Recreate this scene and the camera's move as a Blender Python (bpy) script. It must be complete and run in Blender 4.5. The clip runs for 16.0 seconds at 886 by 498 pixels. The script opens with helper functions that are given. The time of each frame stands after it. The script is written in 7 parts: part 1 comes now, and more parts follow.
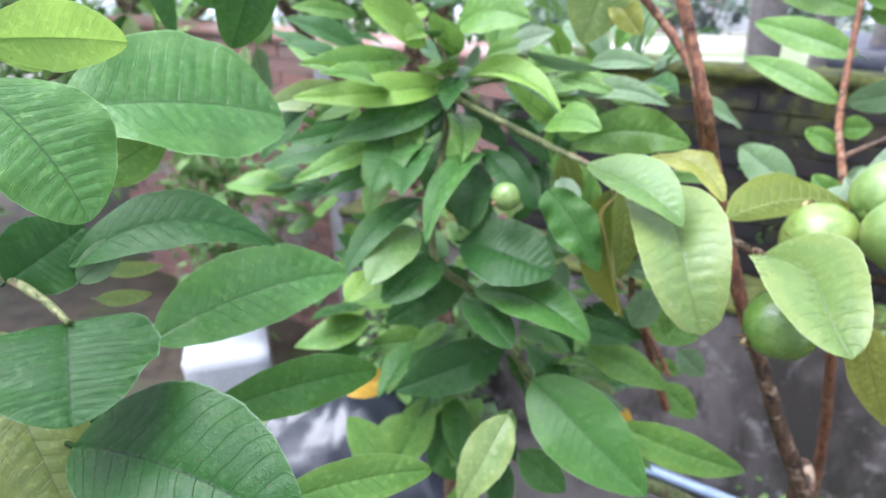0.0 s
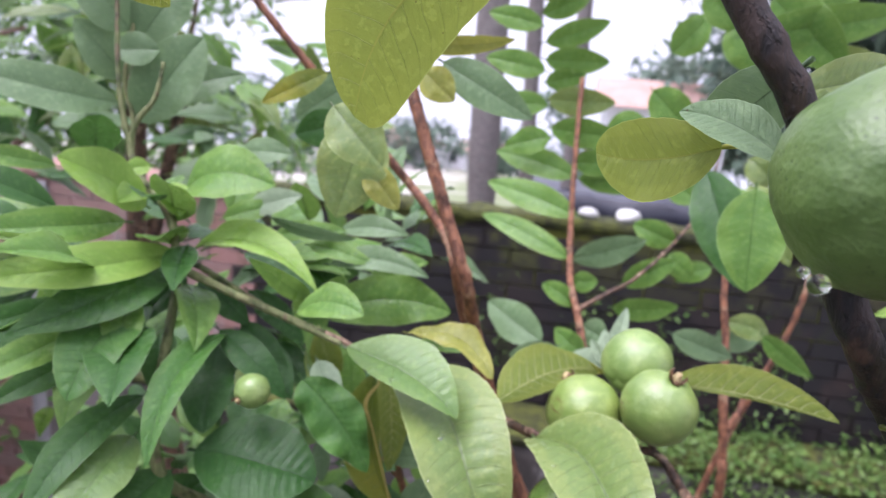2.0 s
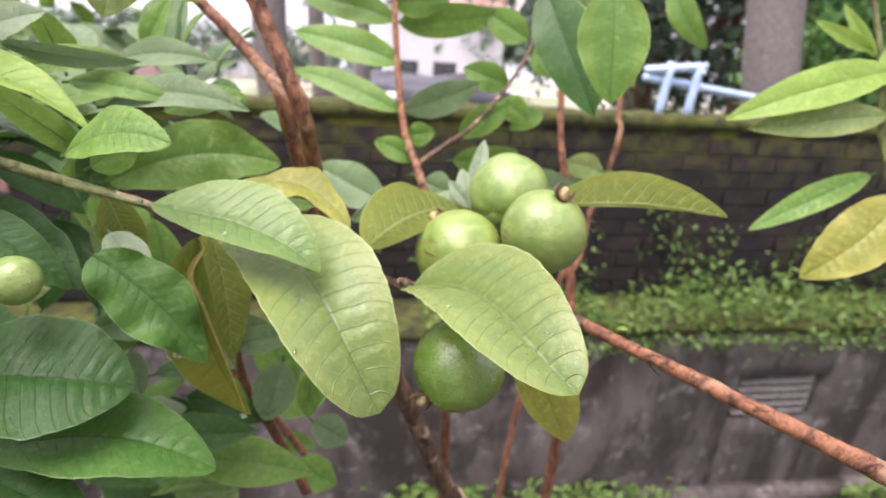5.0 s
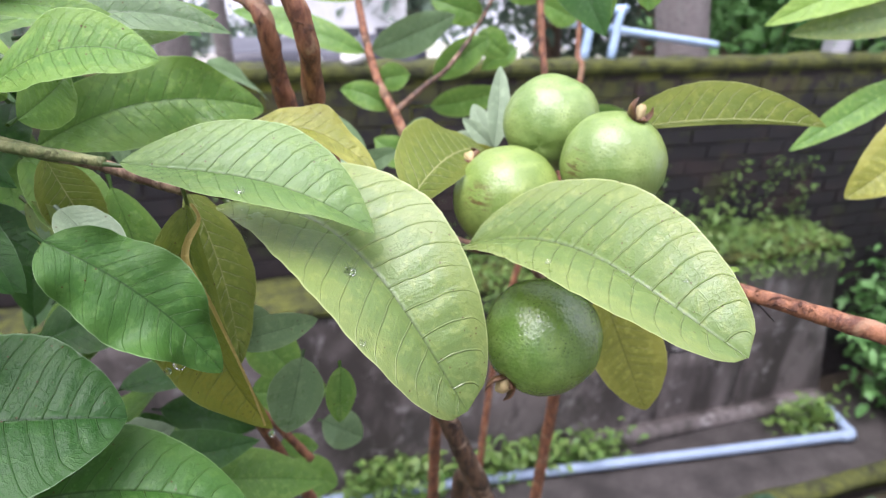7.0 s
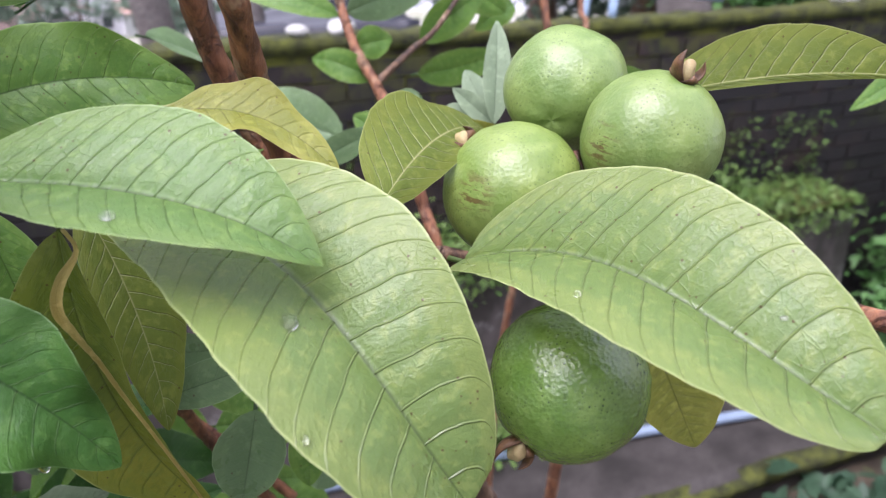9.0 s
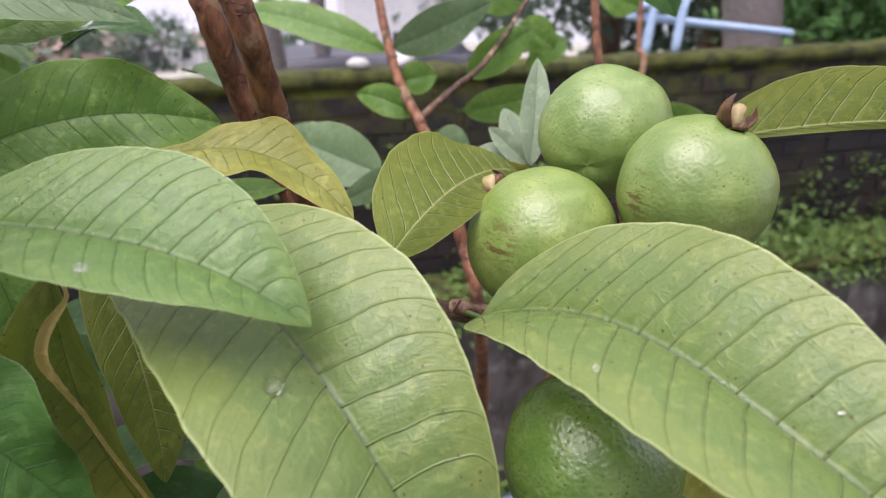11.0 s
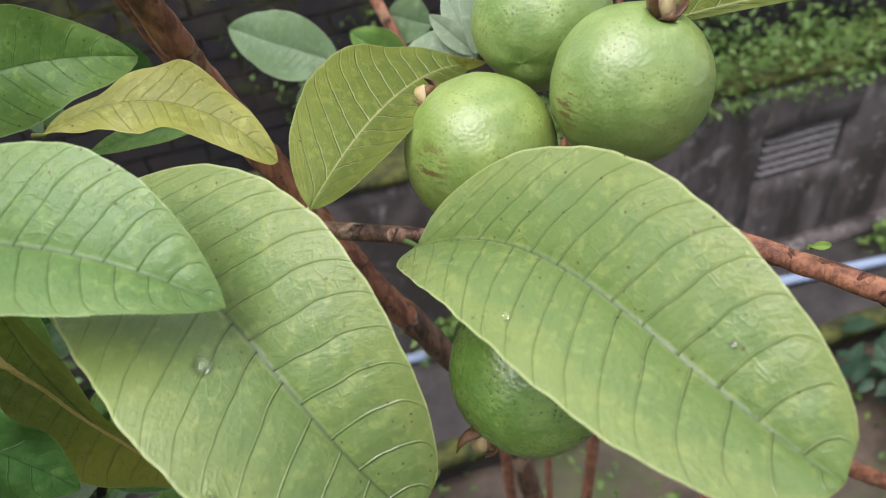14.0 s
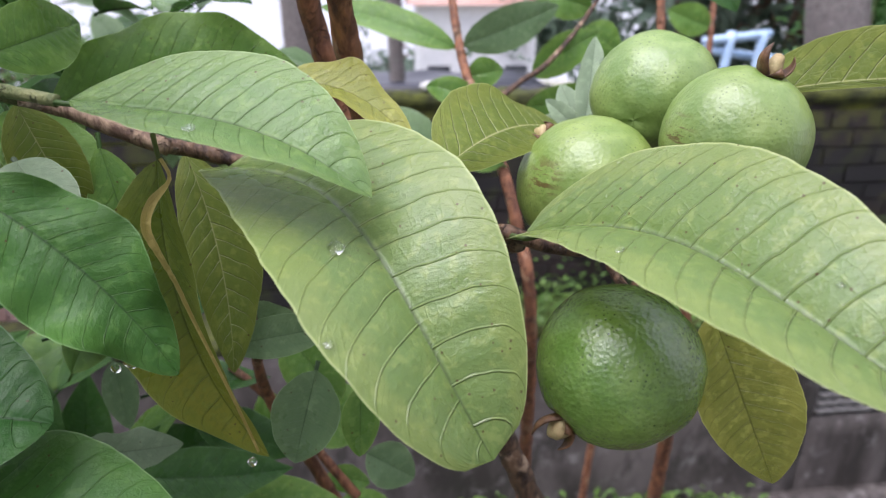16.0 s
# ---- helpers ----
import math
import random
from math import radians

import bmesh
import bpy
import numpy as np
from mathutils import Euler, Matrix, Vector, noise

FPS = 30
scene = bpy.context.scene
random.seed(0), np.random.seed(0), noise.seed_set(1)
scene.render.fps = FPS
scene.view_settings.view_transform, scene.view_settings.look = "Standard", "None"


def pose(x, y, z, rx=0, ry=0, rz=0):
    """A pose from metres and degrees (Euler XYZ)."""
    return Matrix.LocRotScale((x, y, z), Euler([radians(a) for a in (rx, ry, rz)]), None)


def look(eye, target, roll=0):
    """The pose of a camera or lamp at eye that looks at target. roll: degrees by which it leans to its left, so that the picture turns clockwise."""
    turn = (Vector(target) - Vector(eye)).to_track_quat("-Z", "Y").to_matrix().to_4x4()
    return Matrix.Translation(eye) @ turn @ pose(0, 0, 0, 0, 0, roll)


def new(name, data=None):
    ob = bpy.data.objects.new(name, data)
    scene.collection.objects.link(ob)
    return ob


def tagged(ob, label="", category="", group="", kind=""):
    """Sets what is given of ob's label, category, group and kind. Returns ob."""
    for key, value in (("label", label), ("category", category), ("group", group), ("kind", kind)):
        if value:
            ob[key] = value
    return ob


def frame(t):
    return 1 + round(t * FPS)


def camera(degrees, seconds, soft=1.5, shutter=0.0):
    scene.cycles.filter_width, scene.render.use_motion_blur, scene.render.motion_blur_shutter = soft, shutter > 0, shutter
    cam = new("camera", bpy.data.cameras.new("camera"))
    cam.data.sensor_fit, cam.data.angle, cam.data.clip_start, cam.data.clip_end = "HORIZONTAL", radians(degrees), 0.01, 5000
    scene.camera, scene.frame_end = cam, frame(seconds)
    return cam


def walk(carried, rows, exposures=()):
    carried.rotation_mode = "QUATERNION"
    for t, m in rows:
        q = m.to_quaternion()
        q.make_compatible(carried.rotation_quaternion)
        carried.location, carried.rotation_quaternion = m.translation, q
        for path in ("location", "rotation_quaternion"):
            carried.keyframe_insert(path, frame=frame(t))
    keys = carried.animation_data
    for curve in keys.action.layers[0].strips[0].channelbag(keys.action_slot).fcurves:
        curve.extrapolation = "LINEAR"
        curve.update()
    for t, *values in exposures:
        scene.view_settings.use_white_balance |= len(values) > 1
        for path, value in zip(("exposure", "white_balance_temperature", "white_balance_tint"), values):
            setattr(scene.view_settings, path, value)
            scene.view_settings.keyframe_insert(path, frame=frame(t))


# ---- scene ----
cam = camera(68.95, 16.0, soft=1.2)
PATH = [
    (0, (0.0452, 0.0365, 1.6076), (0.0097, 1.8090, 0.6820), -1.57),
    (0.5, (0.0386, 0.0697, 1.5979), (0.1354, 1.8871, 0.7688), -0.89),
    (1, (0.0499, 0.0995, 1.6026), (0.3077, 1.9623, 0.9217), 0.56),
    (1.5, (0.0460, 0.1138, 1.6108), (0.5396, 1.9654, 1.0382), 3.62),
    (2, (0.0502, 0.1303, 1.6239), (0.7893, 1.9055, 1.0739), 4.66),
    (2.5, (0.0462, 0.1291, 1.6353), (0.9324, 1.8406, 1.1009), 5.56),
    (3, (0.0589, 0.1171, 1.6386), (1.0652, 1.7621, 1.1084), 6.41),
    (3.5, (0.0646, 0.1166, 1.6375), (1.1819, 1.6952, 1.1278), 7.18),
    (4, (0.0567, 0.1254, 1.6034), (1.2374, 1.6538, 1.0840), 6.38),
    (4.5, (0.0542, 0.1782, 1.5621), (1.2425, 1.6314, 0.8719), 5.93),
    (5, (0.0621, 0.2163, 1.5364), (1.2852, 1.5939, 0.7577), 4.48),
    (5.2, (0.0672, 0.2275, 1.5234), (1.2947, 1.6046, 0.7509), 3.38),
    (7.3, (0.0620, 0.3381, 1.4790), (1.4519, 1.4742, 0.5971), 3.27),
    (7.5, (0.0705, 0.3450, 1.4708), (1.4625, 1.4616, 0.5678), 4.16),
    (8, (0.0994, 0.3593, 1.4655), (1.4864, 1.4516, 0.5259), 3.35),
    (8.5, (0.1154, 0.3664, 1.4689), (1.4429, 1.5069, 0.5010), 1.92),
    (9, (0.1314, 0.3773, 1.4678), (1.4655, 1.5320, 0.5260), -0.29),
    (9.2, (0.1366, 0.3783, 1.4654), (1.4667, 1.5308, 0.5153), -1.24),
    (11.3, (0.1642, 0.3814, 1.4678), (1.3919, 1.7071, 0.6103), -1.26),
    (11.5, (0.1714, 0.3848, 1.4733), (1.4100, 1.6915, 0.6024), -2.56),
    (12, (0.1859, 0.3892, 1.4677), (1.5051, 1.5910, 0.5647), -1.75),
    (12.5, (0.2043, 0.3915, 1.4774), (1.5542, 1.5382, 0.5486), -4.22),
    (13, (0.2070, 0.3865, 1.4809), (1.5197, 1.4909, 0.4528), -5.62),
    (13.5, (0.2037, 0.3811, 1.4943), (1.3051, 1.5081, 0.2627), -10.94),
    (14, (0.1900, 0.3704, 1.4908), (1.2058, 1.5461, 0.2315), -8.86),
    (14.5, (0.1746, 0.3662, 1.4884), (1.2406, 1.6390, 0.3732), -6.96),
    (15, (0.1617, 0.3645, 1.4766), (1.2297, 1.6762, 0.4095), -4.18),
    (15.5, (0.1445, 0.3559, 1.4627), (1.2287, 1.7473, 0.5201), -0.56),
    (16, (0.1330, 0.3473, 1.4380), (1.2627, 1.8089, 0.6716), 0.31),
]
EXPOSURES = ((0.0, 1.25, 5700, 15), (0.5, 1.15, 5800, 21), (1.5, 0.9, 5950, 26), (2.0, 0.8, 5950, 28), (3.0, 0.83, 6050, 33), (4.0, 0.81, 6700, 29), (4.5, 0.9, 6850, 28), (5.2, 0.99, 6650, 26.5), (7.3, 1.02, 6050, 24.5), (8.0, 0.91, 6000, 25), (9.0, 0.78, 6050, 26.5), (11.5, 0.42, 6450, 26.5), (12.5, 0.47, 6300, 26), (13.5, 0.49, 6350, 22.5), (14.5, 0.53, 6150, 18), (15.0, 0.45, 6050, 17), (15.5, 0.54, 6050, 20), (16.0, 0.55, 6100, 21.5))
walk(cam, [(t, look(eye, target, roll)) for t, eye, target, roll in PATH], EXPOSURES)
cam.data.dof.use_dof = True
cam.data.dof.focus_distance = 0.24
cam.data.dof.aperture_fstop = 12.0

# ---- world and light: overcast morning after rain ----
world = bpy.data.worlds.new("overcast_sky")
scene.world = world
world.use_nodes = True
wn, wl = world.node_tree.nodes, world.node_tree.links
bg = wn["Background"]
sky = wn.new("ShaderNodeTexSky")
sky.sky_type = "NISHITA"
sky.sun_disc = False
SUN_AZ, SUN_EL = radians(270), radians(72)
sky.sun_elevation = SUN_EL
sky.sun_rotation = SUN_AZ
sky.air_density, sky.dust_density, sky.ozone_density = 1.6, 6.0, 1.0
hue = wn.new("ShaderNodeHueSaturation")
hue.inputs["Saturation"].default_value = 0.16
wl.new(sky.outputs[0], hue.inputs["Color"])
veil = wn.new("ShaderNodeMix")
veil.data_type, veil.blend_type = "RGBA", "ADD"
veil.inputs["Factor"].default_value = 1.0
thin = wn.new("ShaderNodeMix")
thin.data_type, thin.blend_type = "RGBA", "MULTIPLY"
thin.inputs["Factor"].default_value = 1.0
thin.inputs[7].default_value = (0.06, 0.06, 0.06, 1)
wl.new(hue.outputs[0], thin.inputs[6])
wl.new(thin.outputs[2], veil.inputs[6])
veil.inputs[7].default_value = (0.70, 0.725, 0.79, 1)  # even cloud cover
wl.new(veil.outputs[2], bg.inputs[0])
bg.inputs[1].default_value = 1.0

sun_data = bpy.data.lights.new("sun", "SUN")
sun_data.energy, sun_data.angle, sun_data.color = 2.9, radians(48), (1.0, 0.96, 0.93)
sun = new("sun", sun_data)
sun.matrix_world = look((math.sin(SUN_AZ) * math.cos(SUN_EL), math.cos(SUN_AZ) * math.cos(SUN_EL), math.sin(SUN_EL)), (0, 0, 0))


# ---- materials ----
class Nodes:
    """Short-hand for building one material's node tree."""

    def __init__(self, name):
        self.mat = bpy.data.materials.new(name)
        self.mat.use_nodes = True
        self.tree = self.mat.node_tree
        self.nodes, self.links = self.tree.nodes, self.tree.links
        self.bsdf = self.nodes["Principled BSDF"]

    def put(self, socket, value):
        if isinstance(value, bpy.types.NodeSocket):
            self.links.new(value, socket)
        elif isinstance(value, tuple) and len(value) == 3 and socket.type == "RGBA":
            socket.default_value = (*value, 1)
        else:
            socket.default_value = value

    def math(self, op, a, b=0.0, c=0.0, clamp=False):
        n = self.nodes.new("ShaderNodeMath")
        n.operation, n.use_clamp = op, clamp
        for i, v in enumerate((a, b, c)):
            self.put(n.inputs[i], v)
        return n.outputs[0]

    def mix(self, f, a, b, blend="MIX"):
        n = self.nodes.new("ShaderNodeMix")
        n.data_type, n.blend_type = "RGBA", blend
        self.put(n.inputs["Factor"], f)
        self.put(n.inputs[6], a)
        self.put(n.inputs[7], b)
        return n.outputs[2]

    def coord(self, kind="Object"):
        return self.nodes.new("ShaderNodeTexCoord").outputs[kind]

    def world_place(self):
        return self.nodes.new("ShaderNodeNewGeometry").outputs["Position"]

    def random(self):
        return self.nodes.new("ShaderNodeObjectInfo").outputs["Random"]

    def island(self):
        return self.nodes.new("ShaderNodeNewGeometry").outputs["Random Per Island"]

    def noise(self, at, scale, detail=4.0, rough=0.55, distortion=0.0):
        n = self.nodes.new("ShaderNodeTexNoise")
        self.put(n.inputs["Vector"], at)
        n.inputs["Scale"].default_value, n.inputs["Detail"].default_value = scale, detail
        n.inputs["Roughness"].default_value, n.inputs["Distortion"].default_value = rough, distortion
        return n.outputs["Fac"]

    def voronoi(self, at, scale, feature="F1"):
        n = self.nodes.new("ShaderNodeTexVoronoi")
        n.feature = feature
        self.put(n.inputs["Vector"], at)
        n.inputs["Scale"].default_value = scale
        return n.outputs["Distance"]

    def ramp(self, f, *stops):
        n = self.nodes.new("ShaderNodeValToRGB")
        self.put(n.inputs[0], f)
        e = n.color_ramp.elements
        while len(e) < len(stops):
            e.new(0.5)
        for el, (p, c) in zip(e, stops):
            el.position, el.color = p, ((*c, 1) if isinstance(c, tuple) else (c, c, c, 1))
        return n.outputs[0]

    def bump(self, height, strength, distance):
        n = self.nodes.new("ShaderNodeBump")
        self.put(n.inputs["Height"], height)
        n.inputs["Strength"].default_value, n.inputs["Distance"].default_value = strength, distance
        self.links.new(n.outputs[0], self.bsdf.inputs["Normal"])
        return n.outputs[0]

    def surface(self, colour, rough, spec=0.5):
        self.put(self.bsdf.inputs["Base Color"], colour)
        self.put(self.bsdf.inputs["Roughness"], rough)
        self.bsdf.inputs["Specular IOR Level"].default_value = spec
        return self.mat


def leaf_material(name, colour, yellow, blotch=0.35, vein=(0.3, 0.36, 0.12), vein_mix=0.5, rough=0.36, through_light=0.2, spots=0.5, pairs=13.0, rib=None, relief=-1.25, margin=None, vein_width=0.034, gloss=0.4):
    """A guava leaf: midrib, side veins that curve towards the tip, fine net, yellowing between the veins, brown specks."""
    n = Nodes(name)
    uv = n.nodes.new("ShaderNodeUVMap").outputs[0]
    sep = n.nodes.new("ShaderNodeSeparateXYZ")
    n.put(sep.inputs[0], uv)
    u, v = sep.outputs[0], sep.outputs[1]
    av = n.math("ABSOLUTE", n.math("MULTIPLY_ADD", v, 2.0, -1.0))
    wob = n.math("MULTIPLY", n.math("SUBTRACT", n.noise(uv, 3.5, 1.0), 0.5), 0.03)
    lean = n.math("MULTIPLY_ADD", u, -0.12, 0.185)
    along = n.math("ADD", n.math("SUBTRACT", u, n.math("ADD", n.math("MULTIPLY", n.math("POWER", av, 1.05), lean), n.math("MULTIPLY", n.math("POWER", av, 6.0), 0.04))), wob)
    along = n.math("ADD", along, n.math("MULTIPLY", n.math("GREATER_THAN", v, 0.5), 0.36 / pairs))
    saw = n.math("FRACT", n.math("MULTIPLY", along, pairs))
    near = n.math("ABSOLUTE", n.math("SUBTRACT", saw, 0.5))
    side = n.math("SUBTRACT", 1.0, n.math("DIVIDE", near, vein_width), clamp=True)
    side = n.math("MULTIPLY", side, n.math("SUBTRACT", 1.0, n.math("MULTIPLY", av, 0.75), clamp=True))
    mid = n.math("SUBTRACT", 1.0, n.math("DIVIDE", av, 0.028), clamp=True)
    place = n.coord("Object")
    cells = n.nodes.new("ShaderNodeCombineXYZ")
    n.put(cells.inputs[0], n.math("MULTIPLY", along, 1.5 * pairs))
    n.put(cells.inputs[1], n.math("ADD", n.math("MULTIPLY", v, 17.0), n.math("MULTIPLY", along, 0.9 * pairs)))
    net = n.ramp(n.voronoi(cells.outputs[0], 1.0, "DISTANCE_TO_EDGE"), (0.0, 1.0), (0.07, 0.0))
    net = n.math("MULTIPLY", net, n.ramp(n.noise(place, 55.0, 2.0), (0.4, 0.0), (0.62, 1.0)))
    veins = n.math("MAXIMUM", side, n.math("MULTIPLY", net, 0.13))
    tone = n.noise(place, 95.0, 7.0, 0.75)
    flow = n.nodes.new("ShaderNodeCombineXYZ")
    n.put(flow.inputs[0], n.math("MULTIPLY", along, 5.0 * pairs))
    n.put(flow.inputs[1], n.math("MULTIPLY", v, 9.0))
    grain = n.noise(flow.outputs[0], 1.0, 5.0, 0.7, 0.6)
    base = n.mix(n.ramp(tone, (0.34, 0.0), (0.72, blotch)), colour, yellow)
    if margin:
        base = n.mix(n.ramp(n.math("ADD", u, n.math("MULTIPLY", n.noise(place, 40.0, 4.0), 0.35)), (0.5, 0.0), (0.85, 0.9)), base, margin)
    base = n.mix(n.ramp(grain, (0.46, 0.0), (0.64, 0.4)), base, tuple(0.66 * c for c in colour))
    fleck = n.noise(place, 230.0, 3.0)
    base = n.mix(n.ramp(fleck, (0.54, 0.0), (0.64, 0.6 * blotch + 0.17)), base, tuple(min(1.0, 1.35 * c + 0.02) for c in yellow))
    base = n.mix(n.math("MULTIPLY", n.random(), 0.35), base, tuple(0.72 * c for c in colour))
    # shaded flank of each vein groove, painted as a dark line beside it
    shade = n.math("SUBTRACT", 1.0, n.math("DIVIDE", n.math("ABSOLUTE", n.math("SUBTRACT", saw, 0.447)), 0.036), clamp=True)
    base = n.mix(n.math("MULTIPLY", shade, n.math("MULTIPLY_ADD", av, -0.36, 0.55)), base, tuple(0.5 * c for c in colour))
    base = n.mix(n.math("MULTIPLY", veins, vein_mix), base, vein)
    base = n.mix(n.math("MULTIPLY", mid, 0.9), base, rib or tuple(0.38 * c for c in colour))
    base = n.mix(n.math("MULTIPLY", n.ramp(n.math("ADD", av, n.math("MULTIPLY", n.noise(place, 70.0, 4.0), 0.6)), (0.9, 0.0), (1.45, 1.0)), 0.8 * blotch), base, yellow)
    edge = n.ramp(av, (0.974, 0.0), (0.99, 0.7))
    base = n.mix(edge, base, tuple(min(1.0, 1.3 * c + 0.1) for c in yellow))
    speck = n.voronoi(place, 210.0)
    dark = n.math("MULTIPLY", n.math("LESS_THAN", speck, 0.095), n.math("GREATER_THAN", n.noise(place, 21.0, 1.0), 0.98 - 0.9 * spots))
    base = n.mix(n.math("MULTIPLY", dark, 0.9), base, (0.07, 0.035, 0.015))
    lines = n.math("MAXIMUM", side, n.math("MULTIPLY", net, 0.09))
    height = n.math("ADD", n.math("ADD", n.math("MULTIPLY", n.noise(place, 520.0, 4.0, 0.65), 0.4), n.math("MULTIPLY", grain, 0.45)), n.math("MULTIPLY", lines, relief))
    normal = n.bump(height, 0.7, 0.0011)
    film = n.ramp(n.noise(place, 19.0, 3.0, 0.6), (0.47, 0.0), (0.62, 0.16))  # rain film
    n.surface(base, n.math("SUBTRACT", n.math("ADD", n.math("MULTIPLY", n.noise(place, 60.0, 3.0), 0.22), rough - 0.1), film), gloss)
    glow = n.nodes.new("ShaderNodeBsdfTranslucent")
    n.put(glow.inputs["Color"], n.mix(0.65, base, tuple(min(1.0, 1.6 * c) for c in yellow)))
    n.links.new(normal, glow.inputs["Normal"])
    both = n.nodes.new("ShaderNodeMixShader")
    both.inputs[0].default_value = through_light
    n.links.new(n.bsdf.outputs[0], both.inputs[1])
    n.links.new(glow.outputs[0], both.inputs[2])
    n.links.new(both.outputs[0], n.nodes["Material Output"].inputs["Surface"])
    return n.mat


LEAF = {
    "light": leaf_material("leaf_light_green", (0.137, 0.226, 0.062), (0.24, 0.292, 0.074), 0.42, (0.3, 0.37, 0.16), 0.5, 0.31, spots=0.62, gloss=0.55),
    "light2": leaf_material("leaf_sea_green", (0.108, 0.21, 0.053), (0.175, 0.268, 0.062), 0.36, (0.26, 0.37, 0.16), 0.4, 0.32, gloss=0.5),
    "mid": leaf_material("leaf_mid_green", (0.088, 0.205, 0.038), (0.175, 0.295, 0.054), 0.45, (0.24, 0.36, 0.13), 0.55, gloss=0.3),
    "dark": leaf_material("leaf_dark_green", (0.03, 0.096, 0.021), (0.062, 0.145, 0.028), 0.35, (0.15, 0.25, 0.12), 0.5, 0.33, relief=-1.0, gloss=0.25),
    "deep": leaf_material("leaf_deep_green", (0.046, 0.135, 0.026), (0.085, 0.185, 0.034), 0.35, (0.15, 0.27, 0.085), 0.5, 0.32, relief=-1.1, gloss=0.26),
    # sapling's own green; on lower guava leaves its darkness stands in for shade
    "sapling": leaf_material("leaf_sapling_and_shaded_green", (0.021, 0.074, 0.015), (0.038, 0.105, 0.02), 0.35, (0.1, 0.19, 0.07), 0.5, 0.3, relief=-1.4, gloss=0.22),
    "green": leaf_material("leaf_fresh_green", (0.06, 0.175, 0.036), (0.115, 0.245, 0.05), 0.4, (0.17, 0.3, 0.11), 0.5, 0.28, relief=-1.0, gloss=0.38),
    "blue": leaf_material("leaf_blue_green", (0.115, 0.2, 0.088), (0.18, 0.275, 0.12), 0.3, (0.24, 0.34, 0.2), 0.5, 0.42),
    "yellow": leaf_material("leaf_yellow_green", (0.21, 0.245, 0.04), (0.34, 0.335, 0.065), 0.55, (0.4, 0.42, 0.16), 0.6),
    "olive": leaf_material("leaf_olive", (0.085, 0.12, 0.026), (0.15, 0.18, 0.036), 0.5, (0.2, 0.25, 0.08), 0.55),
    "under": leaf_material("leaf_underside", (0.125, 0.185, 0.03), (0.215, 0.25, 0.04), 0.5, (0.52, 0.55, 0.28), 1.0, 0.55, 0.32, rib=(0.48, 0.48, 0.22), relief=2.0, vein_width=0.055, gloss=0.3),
    # colour brightened to stand in for skylight coming through the blade
    "backlit": leaf_material("leaf_backlit_yellow_green", (0.185, 0.25, 0.04), (0.28, 0.33, 0.055), 0.5, (0.4, 0.45, 0.14), 0.8, 0.45, 0.42, rib=(0.3, 0.3, 0.06), relief=1.5),
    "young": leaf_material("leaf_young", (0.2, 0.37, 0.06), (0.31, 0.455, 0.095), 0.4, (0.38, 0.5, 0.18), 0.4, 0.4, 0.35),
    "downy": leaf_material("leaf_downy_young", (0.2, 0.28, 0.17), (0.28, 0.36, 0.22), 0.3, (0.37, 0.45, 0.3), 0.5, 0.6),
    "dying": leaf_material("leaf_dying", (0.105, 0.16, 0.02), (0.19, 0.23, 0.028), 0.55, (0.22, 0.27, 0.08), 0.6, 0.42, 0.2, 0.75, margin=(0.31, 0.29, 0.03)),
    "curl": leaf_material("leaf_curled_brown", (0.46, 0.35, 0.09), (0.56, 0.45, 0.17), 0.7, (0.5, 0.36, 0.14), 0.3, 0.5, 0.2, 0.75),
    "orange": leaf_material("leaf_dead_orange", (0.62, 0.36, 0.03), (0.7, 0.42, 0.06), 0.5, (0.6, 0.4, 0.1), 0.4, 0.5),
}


SCRATCH_A, SCRATCH_B = (-0.0301, 0.0001, 0.0088), (-0.0297, 0.0108, 0.0027)


